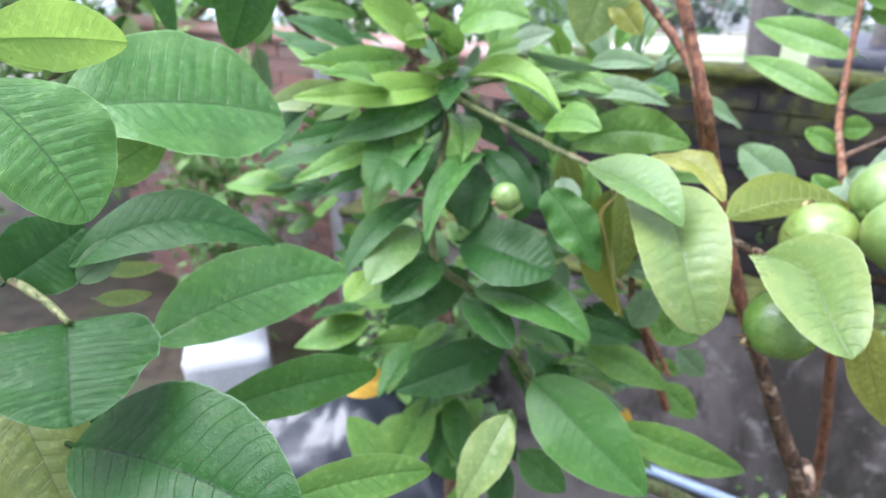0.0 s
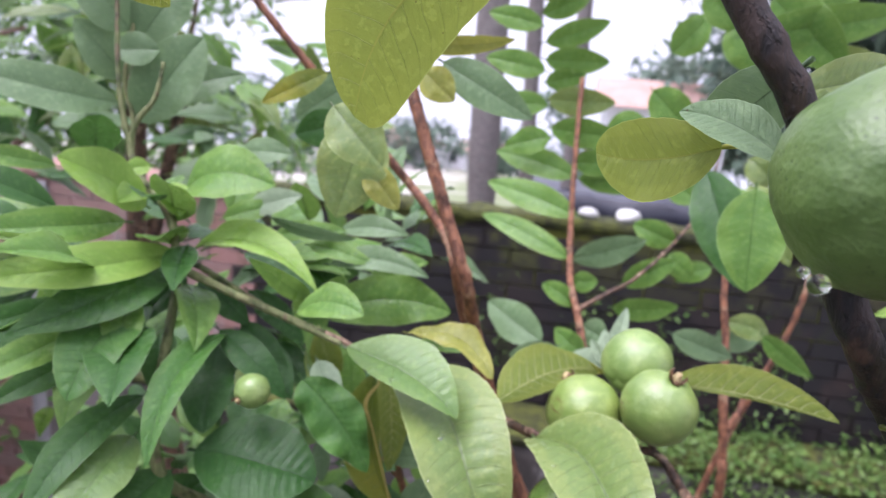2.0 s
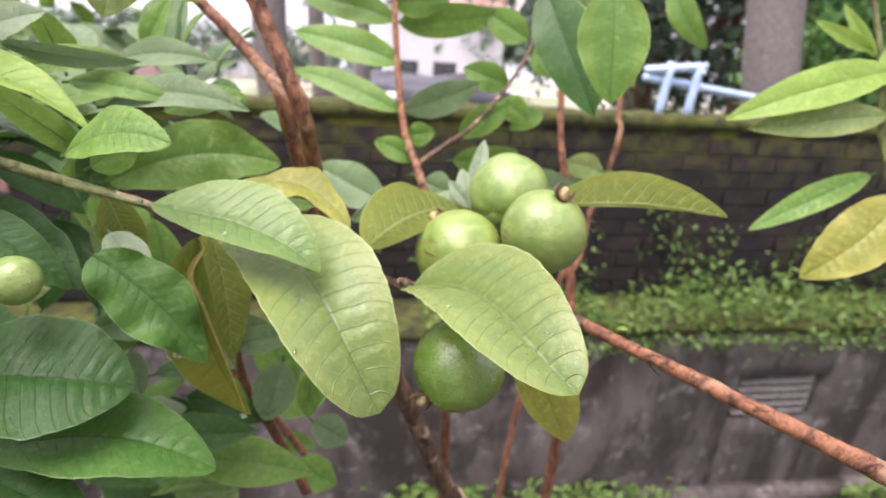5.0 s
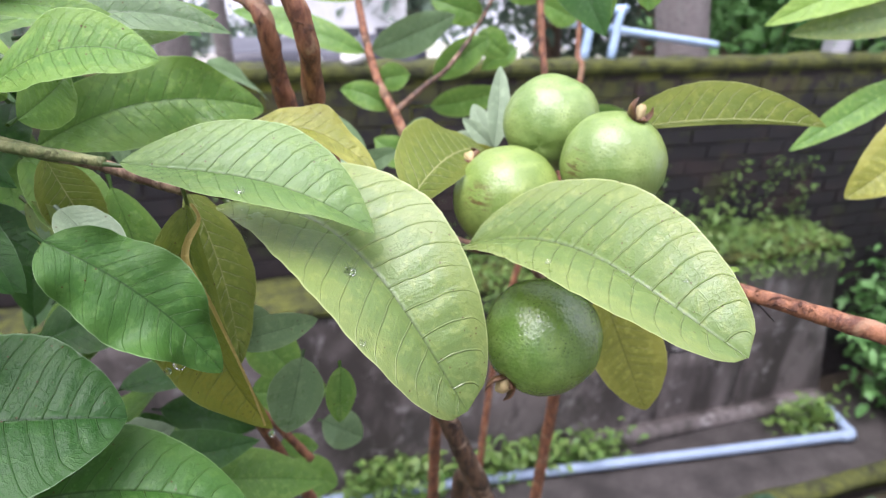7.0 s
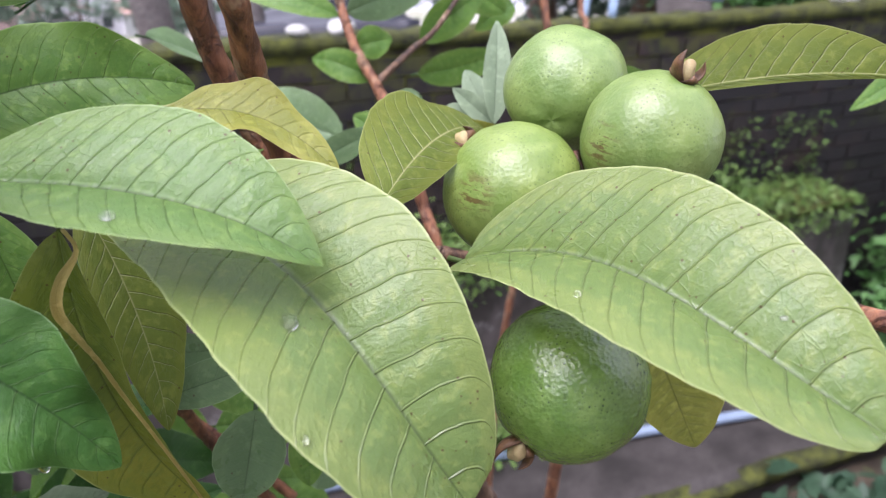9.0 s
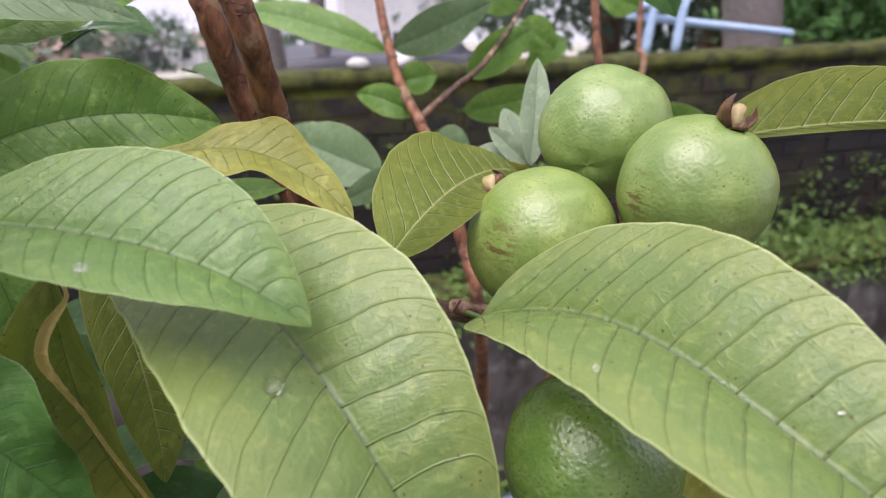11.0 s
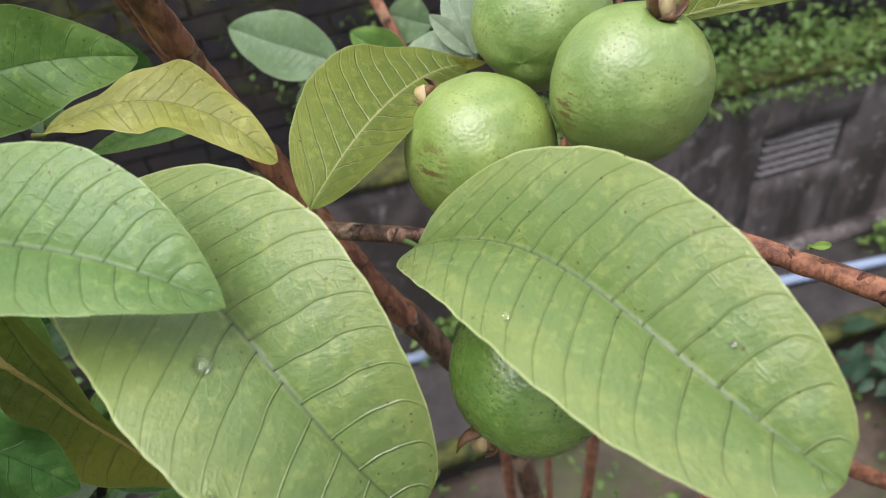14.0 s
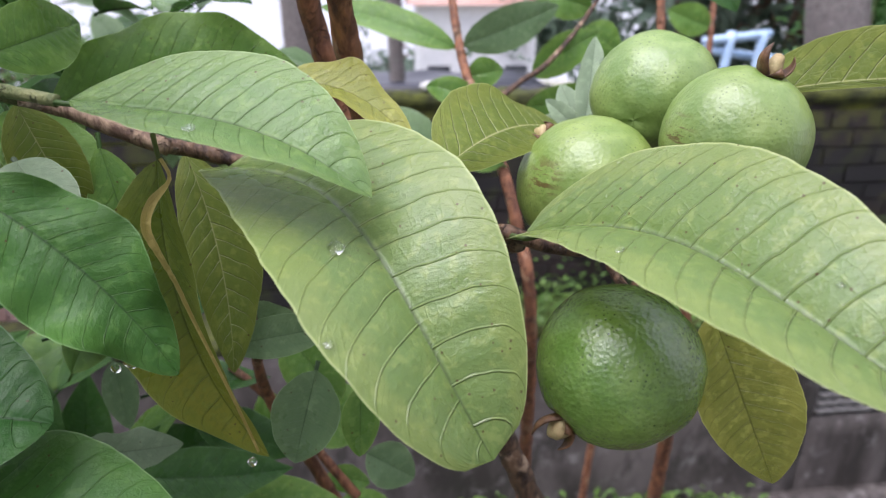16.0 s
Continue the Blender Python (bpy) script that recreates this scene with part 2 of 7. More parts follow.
def fruit_material(name, colour, second, dots, scratch=None, wet=0.23, relief=0.27, gloss=0.65):
    """Guava skin: soft mottling, pale cloudy patches, dark pits; scratch: centre and size of a brown graze, from the fruit's middle."""
    n = Nodes(name)
    p = n.coord("Object")
    tone = n.noise(p, 26.0, 4.0)
    base = n.mix(n.ramp(tone, (0.36, 0.0), (0.68, 1.0)), colour, second)
    cloud = n.noise(p, 75.0, 5.0, 0.6, 0.5)
    base = n.mix(n.ramp(cloud, (0.5, 0.0), (0.72, 0.5)), base, tuple(min(1.0, 1.25 * c + 0.03) for c in second))
    fine = n.noise(p, 420.0, 3.0)
    base = n.mix(n.ramp(fine, (0.5, 0.0), (0.68, 0.3)), base, dots)
    pores = n.voronoi(p, 560.0)
    base = n.mix(n.math("MULTIPLY", n.ramp(pores, (0.12, 1.0), (0.28, 0.0)), n.ramp(n.noise(p, 60.0, 2.0), (0.42, 0.0), (0.6, 1.0))), base, tuple(0.6 * c for c in dots))
    scar = n.math("MULTIPLY", n.ramp(n.noise(p, 150.0, 5.0, 0.7), (0.66, 0.0), (0.7, 1.0)), n.ramp(n.noise(p, 30.0, 1.0), (0.6, 0.0), (0.66, 0.6)))
    if scratch:
        centre, size = scratch
        off = n.nodes.new("ShaderNodeVectorMath")
        off.operation = "DISTANCE"
        n.put(off.inputs[0], p)
        off.inputs[1].default_value = centre
        near = n.ramp(n.math("DIVIDE", off.outputs["Value"], size), (0.35, 1.0), (1.0, 0.0))
        streak = n.nodes.new("ShaderNodeMapping")
        streak.inputs["Scale"].default_value = (1.0, 0.8, 3.2)
        streak.inputs["Rotation"].default_value = (0.5, 0.3, 0.2)
        n.put(streak.inputs[0], p)
        lines = n.noise(streak.outputs[0], 130.0, 3.0, 0.6)
        scar = n.math("MAXIMUM", scar, n.math("MULTIPLY", near, n.ramp(lines, (0.5, 0.0), (0.57, 1.0))))
    base = n.mix(n.math("MULTIPLY", scar, 0.85), base, (0.09, 0.05, 0.015))
    h = n.math("ADD", n.math("MULTIPLY", n.noise(p, 260.0, 3.0), 0.16), n.math("ADD", n.math("MULTIPLY", n.noise(p, 700.0, 4.0, 0.7), 0.5), n.math("MULTIPLY", pores, 0.45)))
    n.bump(h, relief, 0.0012)
    n.surface(base, n.math("ADD", n.math("MULTIPLY", cloud, 0.25), wet), gloss)
    return n.mat


FRUIT = {
    "pale_1": fruit_material("guava_skin_scratched", (0.145, 0.228, 0.047), (0.21, 0.28, 0.06), (0.1, 0.175, 0.03), (SCRATCH_A, 0.012)),
    "pale_2": fruit_material("guava_skin_grazed", (0.13, 0.212, 0.05), (0.19, 0.26, 0.064), (0.1, 0.175, 0.03), (SCRATCH_B, 0.013)),
    "green": fruit_material("guava_skin_green", (0.085, 0.17, 0.026), (0.135, 0.22, 0.036), (0.035, 0.08, 0.012), None, 0.02, 0.5, 0.9),
    "green2": fruit_material("guava_skin_mid", (0.14, 0.23, 0.058), (0.21, 0.29, 0.08), (0.08, 0.15, 0.035)),
    "bluish": fruit_material("guava_skin_bluish", (0.062, 0.118, 0.024), (0.095, 0.155, 0.036), (0.034, 0.078, 0.016), None, 0.3, 0.34, 0.5),
}


def bark_material(name, dark, light, patch, wet=0.45):
    """Smooth bark that flakes: streaks along the stem, dark scaly spots and pale peeled patches."""
    n = Nodes(name)
    p = n.coord("Object")
    tall = n.nodes.new("ShaderNodeMapping")
    tall.inputs["Scale"].default_value = (1, 1, 0.3)
    n.put(tall.inputs[0], p)
    a = n.noise(tall.outputs[0], 150.0, 6.0, 0.68, 0.4)
    b = n.noise(p, 38.0, 4.0, 0.6, 0.3)
    base = n.mix(n.ramp(a, (0.4, 0.0), (0.6, 1.0)), dark, light)
    base = n.mix(n.ramp(b, (0.57, 0.0), (0.61, 0.75)), base, patch)
    scab = n.noise(p, 62.0, 6.0, 0.7, 0.8)
    flakes = n.ramp(scab, (0.55, 0.0), (0.6, 1.0))
    base = n.mix(n.math("MULTIPLY", flakes, 0.5), base, tuple(0.25 * c for c in dark))
    fine = n.noise(tall.outputs[0], 420.0, 4.0)
    n.bump(n.math("ADD", n.math("ADD", a, n.math("MULTIPLY", fine, 0.5)), n.math("MULTIPLY", flakes, 0.8)), 0.9, 0.0022)
    return n.surface(base, n.math("MULTIPLY_ADD", a, 0.35, wet), 0.45)


BARK = {
    "red": bark_material("bark_red_brown", (0.105, 0.04, 0.022), (0.29, 0.125, 0.06), (0.31, 0.19, 0.11)),
    "dark": bark_material("bark_wet_dark", (0.006, 0.004, 0.004), (0.034, 0.019, 0.013), (0.075, 0.038, 0.024), 0.45),
    "brown": bark_material("bark_dark_brown", (0.03, 0.014, 0.01), (0.18, 0.105, 0.06), (0.42, 0.3, 0.2), 0.35),
    "dry": bark_material("bark_dry_tan", (0.1, 0.055, 0.035), (0.36, 0.25, 0.16), (0.48, 0.38, 0.27), 0.5),
    "green": bark_material("bark_green_shoot", (0.08, 0.11, 0.03), (0.19, 0.2, 0.08), (0.13, 0.09, 0.05)),
    "grey": bark_material("bark_grey_trunk", (0.12, 0.1, 0.095), (0.26, 0.235, 0.22), (0.19, 0.19, 0.17)),
}


def plain_material(name, a, b, scale, rough=0.7, bump=0.3, depth=0.004, spec=0.4, fine=9.0, place="world"):
    n = Nodes(name)
    p = n.world_place() if place == "world" else n.coord("Object")
    t = n.noise(p, scale, 6.0, 0.62)
    f = n.noise(p, scale * fine, 4.0, 0.6)
    base = n.mix(n.ramp(t, (0.32, 0.0), (0.68, 1.0)), a, b)
    base = n.mix(n.ramp(f, (0.4, 0.0), (0.75, 0.45)), base, tuple(0.55 * c for c in a))
    n.bump(n.math("ADD", t, n.math("MULTIPLY", f, 0.5)), bump, depth)
    return n.surface(base, rough, spec)


def brick_material(name, a, b, stain, amount, moss=0.5):
    n = Nodes(name)
    p = n.world_place()
    own = n.random()
    base = n.mix(own, a, b)
    f = n.noise(p, 60.0, 6.0, 0.65)
    base = n.mix(n.ramp(f, (0.4, 0.0), (0.8, 0.5)), base, tuple(0.5 * c for c in a))
    s = n.noise(p, 2.6, 7.0, 0.66)
    base = n.mix(n.ramp(s, (0.62 - amount, 0.0), (0.72 - amount, 0.95)), base, stain)
    g = n.noise(p, 5.5, 6.0, 0.6, 0.6)
    base = n.mix(n.ramp(g, (0.57, 0.0), (0.68, 0.55)), base, (0.045, 0.06, 0.012))
    sep = n.nodes.new("ShaderNodeSeparateXYZ")
    n.put(sep.inputs[0], p)
    runs = n.math("MULTIPLY", n.ramp(n.noise(p, 11.0, 6.0, 0.65), (0.44, 0.0), (0.56, 1.0)), n.math("MULTIPLY", n.math("SUBTRACT", sep.outputs[2], 0.68), 3.0, clamp=True))
    base = n.mix(n.math("MULTIPLY", runs, moss), base, (0.12, 0.13, 0.022))
    n.bump(n.math("ADD", f, s), 0.6, 0.005)
    return n.surface(base, 0.72, 0.35)


M_BRICK_DARK = brick_material("brick_black_with_mould", (0.04, 0.027, 0.025), (0.024, 0.02, 0.02), (0.016, 0.015, 0.016), 0.2)
M_BRICK_PINK = brick_material("brick_faded_pink", (0.33, 0.175, 0.15), (0.27, 0.19, 0.17), (0.33, 0.31, 0.3), 0.09, 0.15)


def mortar_material():
    n = Nodes("mortar_dark_mossy")
    p = n.world_place()
    base = n.mix(n.noise(p, 14.0, 5.0), (0.042, 0.034, 0.031), (0.027, 0.023, 0.022))
    sep = n.nodes.new("ShaderNodeSeparateXYZ")
    n.put(sep.inputs[0], p)
    high = n.math("MULTIPLY", n.math("SUBTRACT", sep.outputs[2], 0.35), 2.2, clamp=True)
    grow = n.math("MULTIPLY", n.ramp(n.noise(p, 3.4, 6.0, 0.65, 0.5), (0.45, 0.0), (0.6, 1.0)), high)
    base = n.mix(grow, base, (0.15, 0.165, 0.025))
    n.bump(n.noise(p, 90.0, 5.0), 0.6, 0.005)
    return n.surface(base, 0.85, 0.3)


M_MORTAR = mortar_material()
M_MORTAR_PINK = plain_material("mortar_grey_pink", (0.36, 0.3, 0.28), (0.26, 0.22, 0.21), 4.0, 0.85)
M_MOSS = plain_material("moss", (0.013, 0.015, 0.009), (0.1, 0.115, 0.017), 17.0, 0.9, 0.9, 0.012)
M_PILASTER = plain_material("pilaster_render", (0.3, 0.3, 0.31), (0.22, 0.21, 0.21), 6.0, 0.85)
M_SLAB = plain_material("slab_wet_concrete", (0.022, 0.02, 0.018), (0.06, 0.054, 0.05), 5.0, 0.62, 0.5, 0.006, 0.3)
M_PIPE = plain_material("pipe_grey_blue_plastic", (0.21, 0.28, 0.38), (0.26, 0.33, 0.43), 12.0, 0.35, 0.1, 0.001)
M_BLUE_FRAME = plain_material("steel_blue_paint", (0.36, 0.52, 0.72), (0.46, 0.6, 0.78), 14.0, 0.4, 0.1, 0.001)
M_BAG = plain_material("black_plastic_sheet", (0.012, 0.014, 0.02), (0.03, 0.034, 0.045), 8.0, 0.28, 0.5, 0.006, 0.6)
M_BLOCK = plain_material("pale_grey_block", (0.5, 0.52, 0.55), (0.62, 0.63, 0.65), 5.0, 0.8)
M_CALYX = plain_material("calyx_dry_brown", (0.045, 0.022, 0.012), (0.2, 0.1, 0.04), 130.0, 0.5, 0.6, 0.001)
M_CALYX_TAN = plain_material("calyx_tan", (0.17, 0.09, 0.026), (0.04, 0.016, 0.009), 110.0, 0.45, 0.6, 0.001)
M_KNOB = plain_material("calyx_knob_tan", (0.42, 0.36, 0.17), (0.3, 0.2, 0.09), 160.0, 0.5, 0.5, 0.001)
M_CALYX_DARK = plain_material("calyx_black", (0.012, 0.01, 0.008), (0.03, 0.02, 0.012), 150.0, 0.5, 0.6, 0.001)
# rust red made paler, with the haze of distance in the colour
M_ROOF = plain_material("roof_rust_red_hazed", (0.38, 0.22, 0.18), (0.45, 0.31, 0.27), 1.5, 0.7)
M_ROOF_GREY = plain_material("roof_grey_sheet", (0.4, 0.42, 0.46), (0.5, 0.5, 0.52), 1.5, 0.6)
M_HOUSE = plain_material("house_wall_pale", (0.62, 0.62, 0.64), (0.5, 0.52, 0.56), 0.8, 0.8)
M_HOUSE_PINK = plain_material("house_wall_pink", (0.6, 0.36, 0.36), (0.52, 0.42, 0.42), 0.8, 0.8)
M_WINDOW_DARK = plain_material("window_dark", (0.03, 0.035, 0.045), (0.06, 0.065, 0.08), 3.0, 0.2)
M_TANK = plain_material("dark_blue_tarpaulin", (0.02, 0.022, 0.035), (0.045, 0.048, 0.065), 4.0, 0.4)
M_BLOCK_OLD = plain_material("old_pale_block", (0.19, 0.18, 0.175), (0.29, 0.28, 0.27), 22.0, 0.8, 0.9, 0.01)
M_WHITE = plain_material("white_sacking", (0.5, 0.5, 0.47), (0.36, 0.37, 0.35), 14.0, 0.8)


def plaster_material():
    """Old cement render: grey with damp dark runs and pale worn patches."""
    n = Nodes("old_grey_render")
    p = n.world_place()
    m = n.nodes.new("ShaderNodeMapping")
    m.inputs["Scale"].default_value = (1, 1, 0.45)
    n.put(m.inputs[0], p)
    a = n.noise(m.outputs[0], 3.2, 8.0, 0.62, 0.4)
    b = n.noise(p, 9.0, 7.0, 0.65)
    base = n.mix(n.ramp(a, (0.4, 0.0), (0.62, 1.0)), (0.042, 0.036, 0.032), (0.14, 0.122, 0.116))
    base = n.mix(n.ramp(b, (0.56, 0.0), (0.66, 0.7)), base, (0.27, 0.255, 0.248))
    runs = n.noise(m.outputs[0], 7.0, 6.0, 0.7)
    base = n.mix(n.ramp(runs, (0.52, 0.0), (0.62, 0.8)), base, (0.035, 0.032, 0.028))
    n.bump(n.math("ADD", a, n.math("MULTIPLY", n.noise(p, 70.0, 5.0), 0.4)), 0.5, 0.008)
    return n.surface(base, 0.7, 0.4)


M_PLASTER = plaster_material()


def small_leaf_material(name, a, b, rough=0.5):
    n = Nodes(name)
    base = n.mix(n.island(), a, b)
    base = n.mix(n.ramp(n.noise(n.coord("Object"), 30.0, 3.0), (0.4, 0.0), (0.7, 0.4)), base, tuple(0.5 * c for c in a))
    n.surface(base, rough, 0.4)
    glow = n.nodes.new("ShaderNodeBsdfTranslucent")
    n.put(glow.inputs["Color"], base)
    both = n.nodes.new("ShaderNodeMixShader")
    both.inputs[0].default_value = 0.3
    n.links.new(n.bsdf.outputs[0], both.inputs[1])
    n.links.new(glow.outputs[0], both.inputs[2])
    n.links.new(both.outputs[0], n.nodes["Material Output"].inputs["Surface"])
    return n.mat


M_WEED = small_leaf_material("weed_leaves", (0.075, 0.165, 0.032), (0.165, 0.26, 0.062))
M_SHRUB = small_leaf_material("shrub_leaves", (0.08, 0.21, 0.055), (0.17, 0.35, 0.11))
# far leaves lightened towards blue: distance haze mixed into their colour
M_FAR_LEAF = small_leaf_material("far_tree_leaves_hazed", (0.085, 0.135, 0.1), (0.15, 0.215, 0.15))
M_SLAB_PLANT = small_leaf_material("slab_plant_leaves", (0.028, 0.07, 0.038), (0.065, 0.125, 0.07))
M_PALE_LEAF = small_leaf_material("garden_tree_leaves", (0.09, 0.2, 0.055), (0.22, 0.36, 0.1))


def water_material():
    n = Nodes("water_drop_clear")
    n.surface((1, 1, 1), 0.02)
    n.bsdf.inputs["Transmission Weight"].default_value = 1.0
    n.bsdf.inputs["IOR"].default_value = 1.33
    return n.mat


M_WATER = water_material()


# ---- helpers for building ----
def mesh_of(bm, name, material, smooth=True):
    me = bpy.data.meshes.new(name)
    bm.to_mesh(me)
    bm.free()
    if smooth:
        me.polygons.foreach_set("use_smooth", [True] * len(me.polygons))
    me.materials.append(material)
    return me


def data_mesh(name, verts, faces, material, uvs=None, smooth=True):
    me = bpy.data.meshes.new(name)
    me.from_pydata([tuple(v) for v in verts], [], faces)
    if uvs is not None:
        layer = me.uv_layers.new(name="UVMap")
        idx = np.zeros(len(me.loops), dtype=np.int32)
        me.loops.foreach_get("vertex_index", idx)
        layer.data.foreach_set("uv", np.asarray(uvs, dtype=np.float32)[idx].ravel())
    if smooth:
        me.polygons.foreach_set("use_smooth", [True] * len(me.polygons))
    me.materials.append(material)
    me.update()
    return me


PLACES = {}


def thing(name, at, label, category, group="", kind=""):
    """A top-level Empty at its foot, that carries its parts."""
    ob = tagged(new(name), label, category, group, kind)
    ob.empty_display_size = 0.05
    ob.location = at
    PLACES[ob.name] = Matrix.Translation(at)
    return ob


def hang(name, me, at, parent, label="", turn=None):
    """Links a mesh as one part under a thing or part; at and turn are in the world."""
    ob = new(name, me)
    m = Matrix.Translation(at) if turn is None else Matrix.Translation(at) @ turn.to_4x4()
    ob.parent = parent
    ob.matrix_parent_inverse = PLACES[parent.name].inverted()
    ob.matrix_basis = m
    PLACES[ob.name] = m
    if label:
        ob["label"] = label
    return ob


def lone(name, me, at, label, category, group="", kind="", turn=None):
    ob = tagged(new(name, me), label, category, group, kind)
    m = Matrix.Translation(at) if turn is None else Matrix.Translation(at) @ turn.to_4x4()
    ob.matrix_basis = m
    PLACES[ob.name] = m
    return ob


def box_bm(x0, x1, y0, y1, z0, z1, bevel=0.0, bm=None):
    bm = bm or bmesh.new()
    r = bmesh.ops.create_cube(bm, size=1.0)
    bmesh.ops.scale(bm, vec=(x1 - x0, y1 - y0, z1 - z0), verts=r["verts"])
    bmesh.ops.translate(bm, vec=((x0 + x1) / 2, (y0 + y1) / 2, (z0 + z1) / 2), verts=r["verts"])
    if bevel:
        es = list({e for v in r["verts"] for e in v.link_edges})
        bmesh.ops.bevel(bm, geom=es, offset=bevel, segments=2, affect="EDGES", profile=0.6)
    return bm


def rough_box(x0, x1, y0, y1, z0, z1, step, amount, seed, shape=None):
    """A box cut into a grid whose surface is uneven."""
    bm = box_bm(x0, x1, y0, y1, z0, z1)
    longest = max(x1 - x0, z1 - z0, y1 - y0)
    for axis, (a, b) in enumerate(((x0, x1), (y0, y1), (z0, z1))):
        k = max(1, int((b - a) / step))
        for i in range(1, k):
            co = [0, 0, 0]
            co[axis] = a + (b - a) * i / k
            no = [0, 0, 0]
            no[axis] = 1
            bmesh.ops.bisect_plane(bm, geom=bm.verts[:] + bm.edges[:] + bm.faces[:], plane_co=co, plane_no=no)
    for v in bm.verts:
        q = v.co * 3.1 + Vector((seed, 0, 0))
        v.co += Vector(noise.noise_vector(q)) * amount + Vector(noise.noise_vector(q * 4.7)) * amount * 0.4
        if shape:
            shape(v)
    return bm


def tube_data(points, radii, sides=10, step=0.012, lump=0.12, seed=0.0):
    """A smooth tapered limb through the points."""
    pts = [Vector(p) for p in points]
    path, rad = [], []
    for i in range(len(pts) - 1):
        p0, p1, p2, p3 = pts[max(i - 1, 0)], pts[i], pts[i + 1], pts[min(i + 2, len(pts) - 1)]
        k = max(2, int((p2 - p1).length / step))
        for j in range(k + (i == len(pts) - 2)):
            t = j / k
            path.append(0.5 * ((2 * p1) + (p2 - p0) * t + (2 * p0 - 5 * p1 + 4 * p2 - p3) * t * t + (3 * p1 - p0 - 3 * p2 + p3) * t ** 3))
            rad.append(radii[i] + (radii[i + 1] - radii[i]) * t)
    start = path[0].copy()
    verts, faces = [], []
    side = None
    for i, p in enumerate(path):
        d = (path[min(i + 1, len(path) - 1)] - path[max(i - 1, 0)]).normalized()
        if side is None:
            side = d.orthogonal().normalized()
        side = (side - d * side.dot(d)).normalized()
        up = d.cross(side)
        for k in range(sides):
            a = 2 * math.pi * k / sides
            o = side * math.cos(a) + up * math.sin(a)
            q = (p + o * rad[i]) * (0.25 / max(rad[i], 1e-4)) + Vector((seed, seed, 0))
            swell = 1 + lump * noise.noise(q * 1.6) + 0.7 * lump * max(0.0, noise.noise(p * (0.09 / max(rad[i], 1e-4)) + Vector((seed, 3, 1)))) * 2
            verts.append(p + o * rad[i] * swell - start)
    for i in range(len(path) - 1):
        for k in range(sides):
            a, b = i * sides + k, i * sides + (k + 1) % sides
            faces.append((a, b, b + sides, a + sides))
    faces.append(tuple(range(sides - 1, -1, -1)))
    faces.append(tuple(range((len(path) - 1) * sides, len(path) * sides)))
    return start, verts, faces


def limb(name, parent, bark, label, *knots, sides=12, lump=0.12):
    """knots: x, y, z, radius along the limb."""
    at, verts, faces = tube_data([k[:3] for k in knots], [k[3] for k in knots], sides, max(0.004, knots[0][3] * 0.9), lump, len(PLACES) * 1.7)
    return hang(name, data_mesh(name, verts, faces, BARK[bark]), at, parent, label)


def leaf_shape(u, shape):
    return (max(0.0, math.sin(math.pi * min(1.0, u) ** shape[0])) ** shape[1]) * (1 - 0.1 * u)


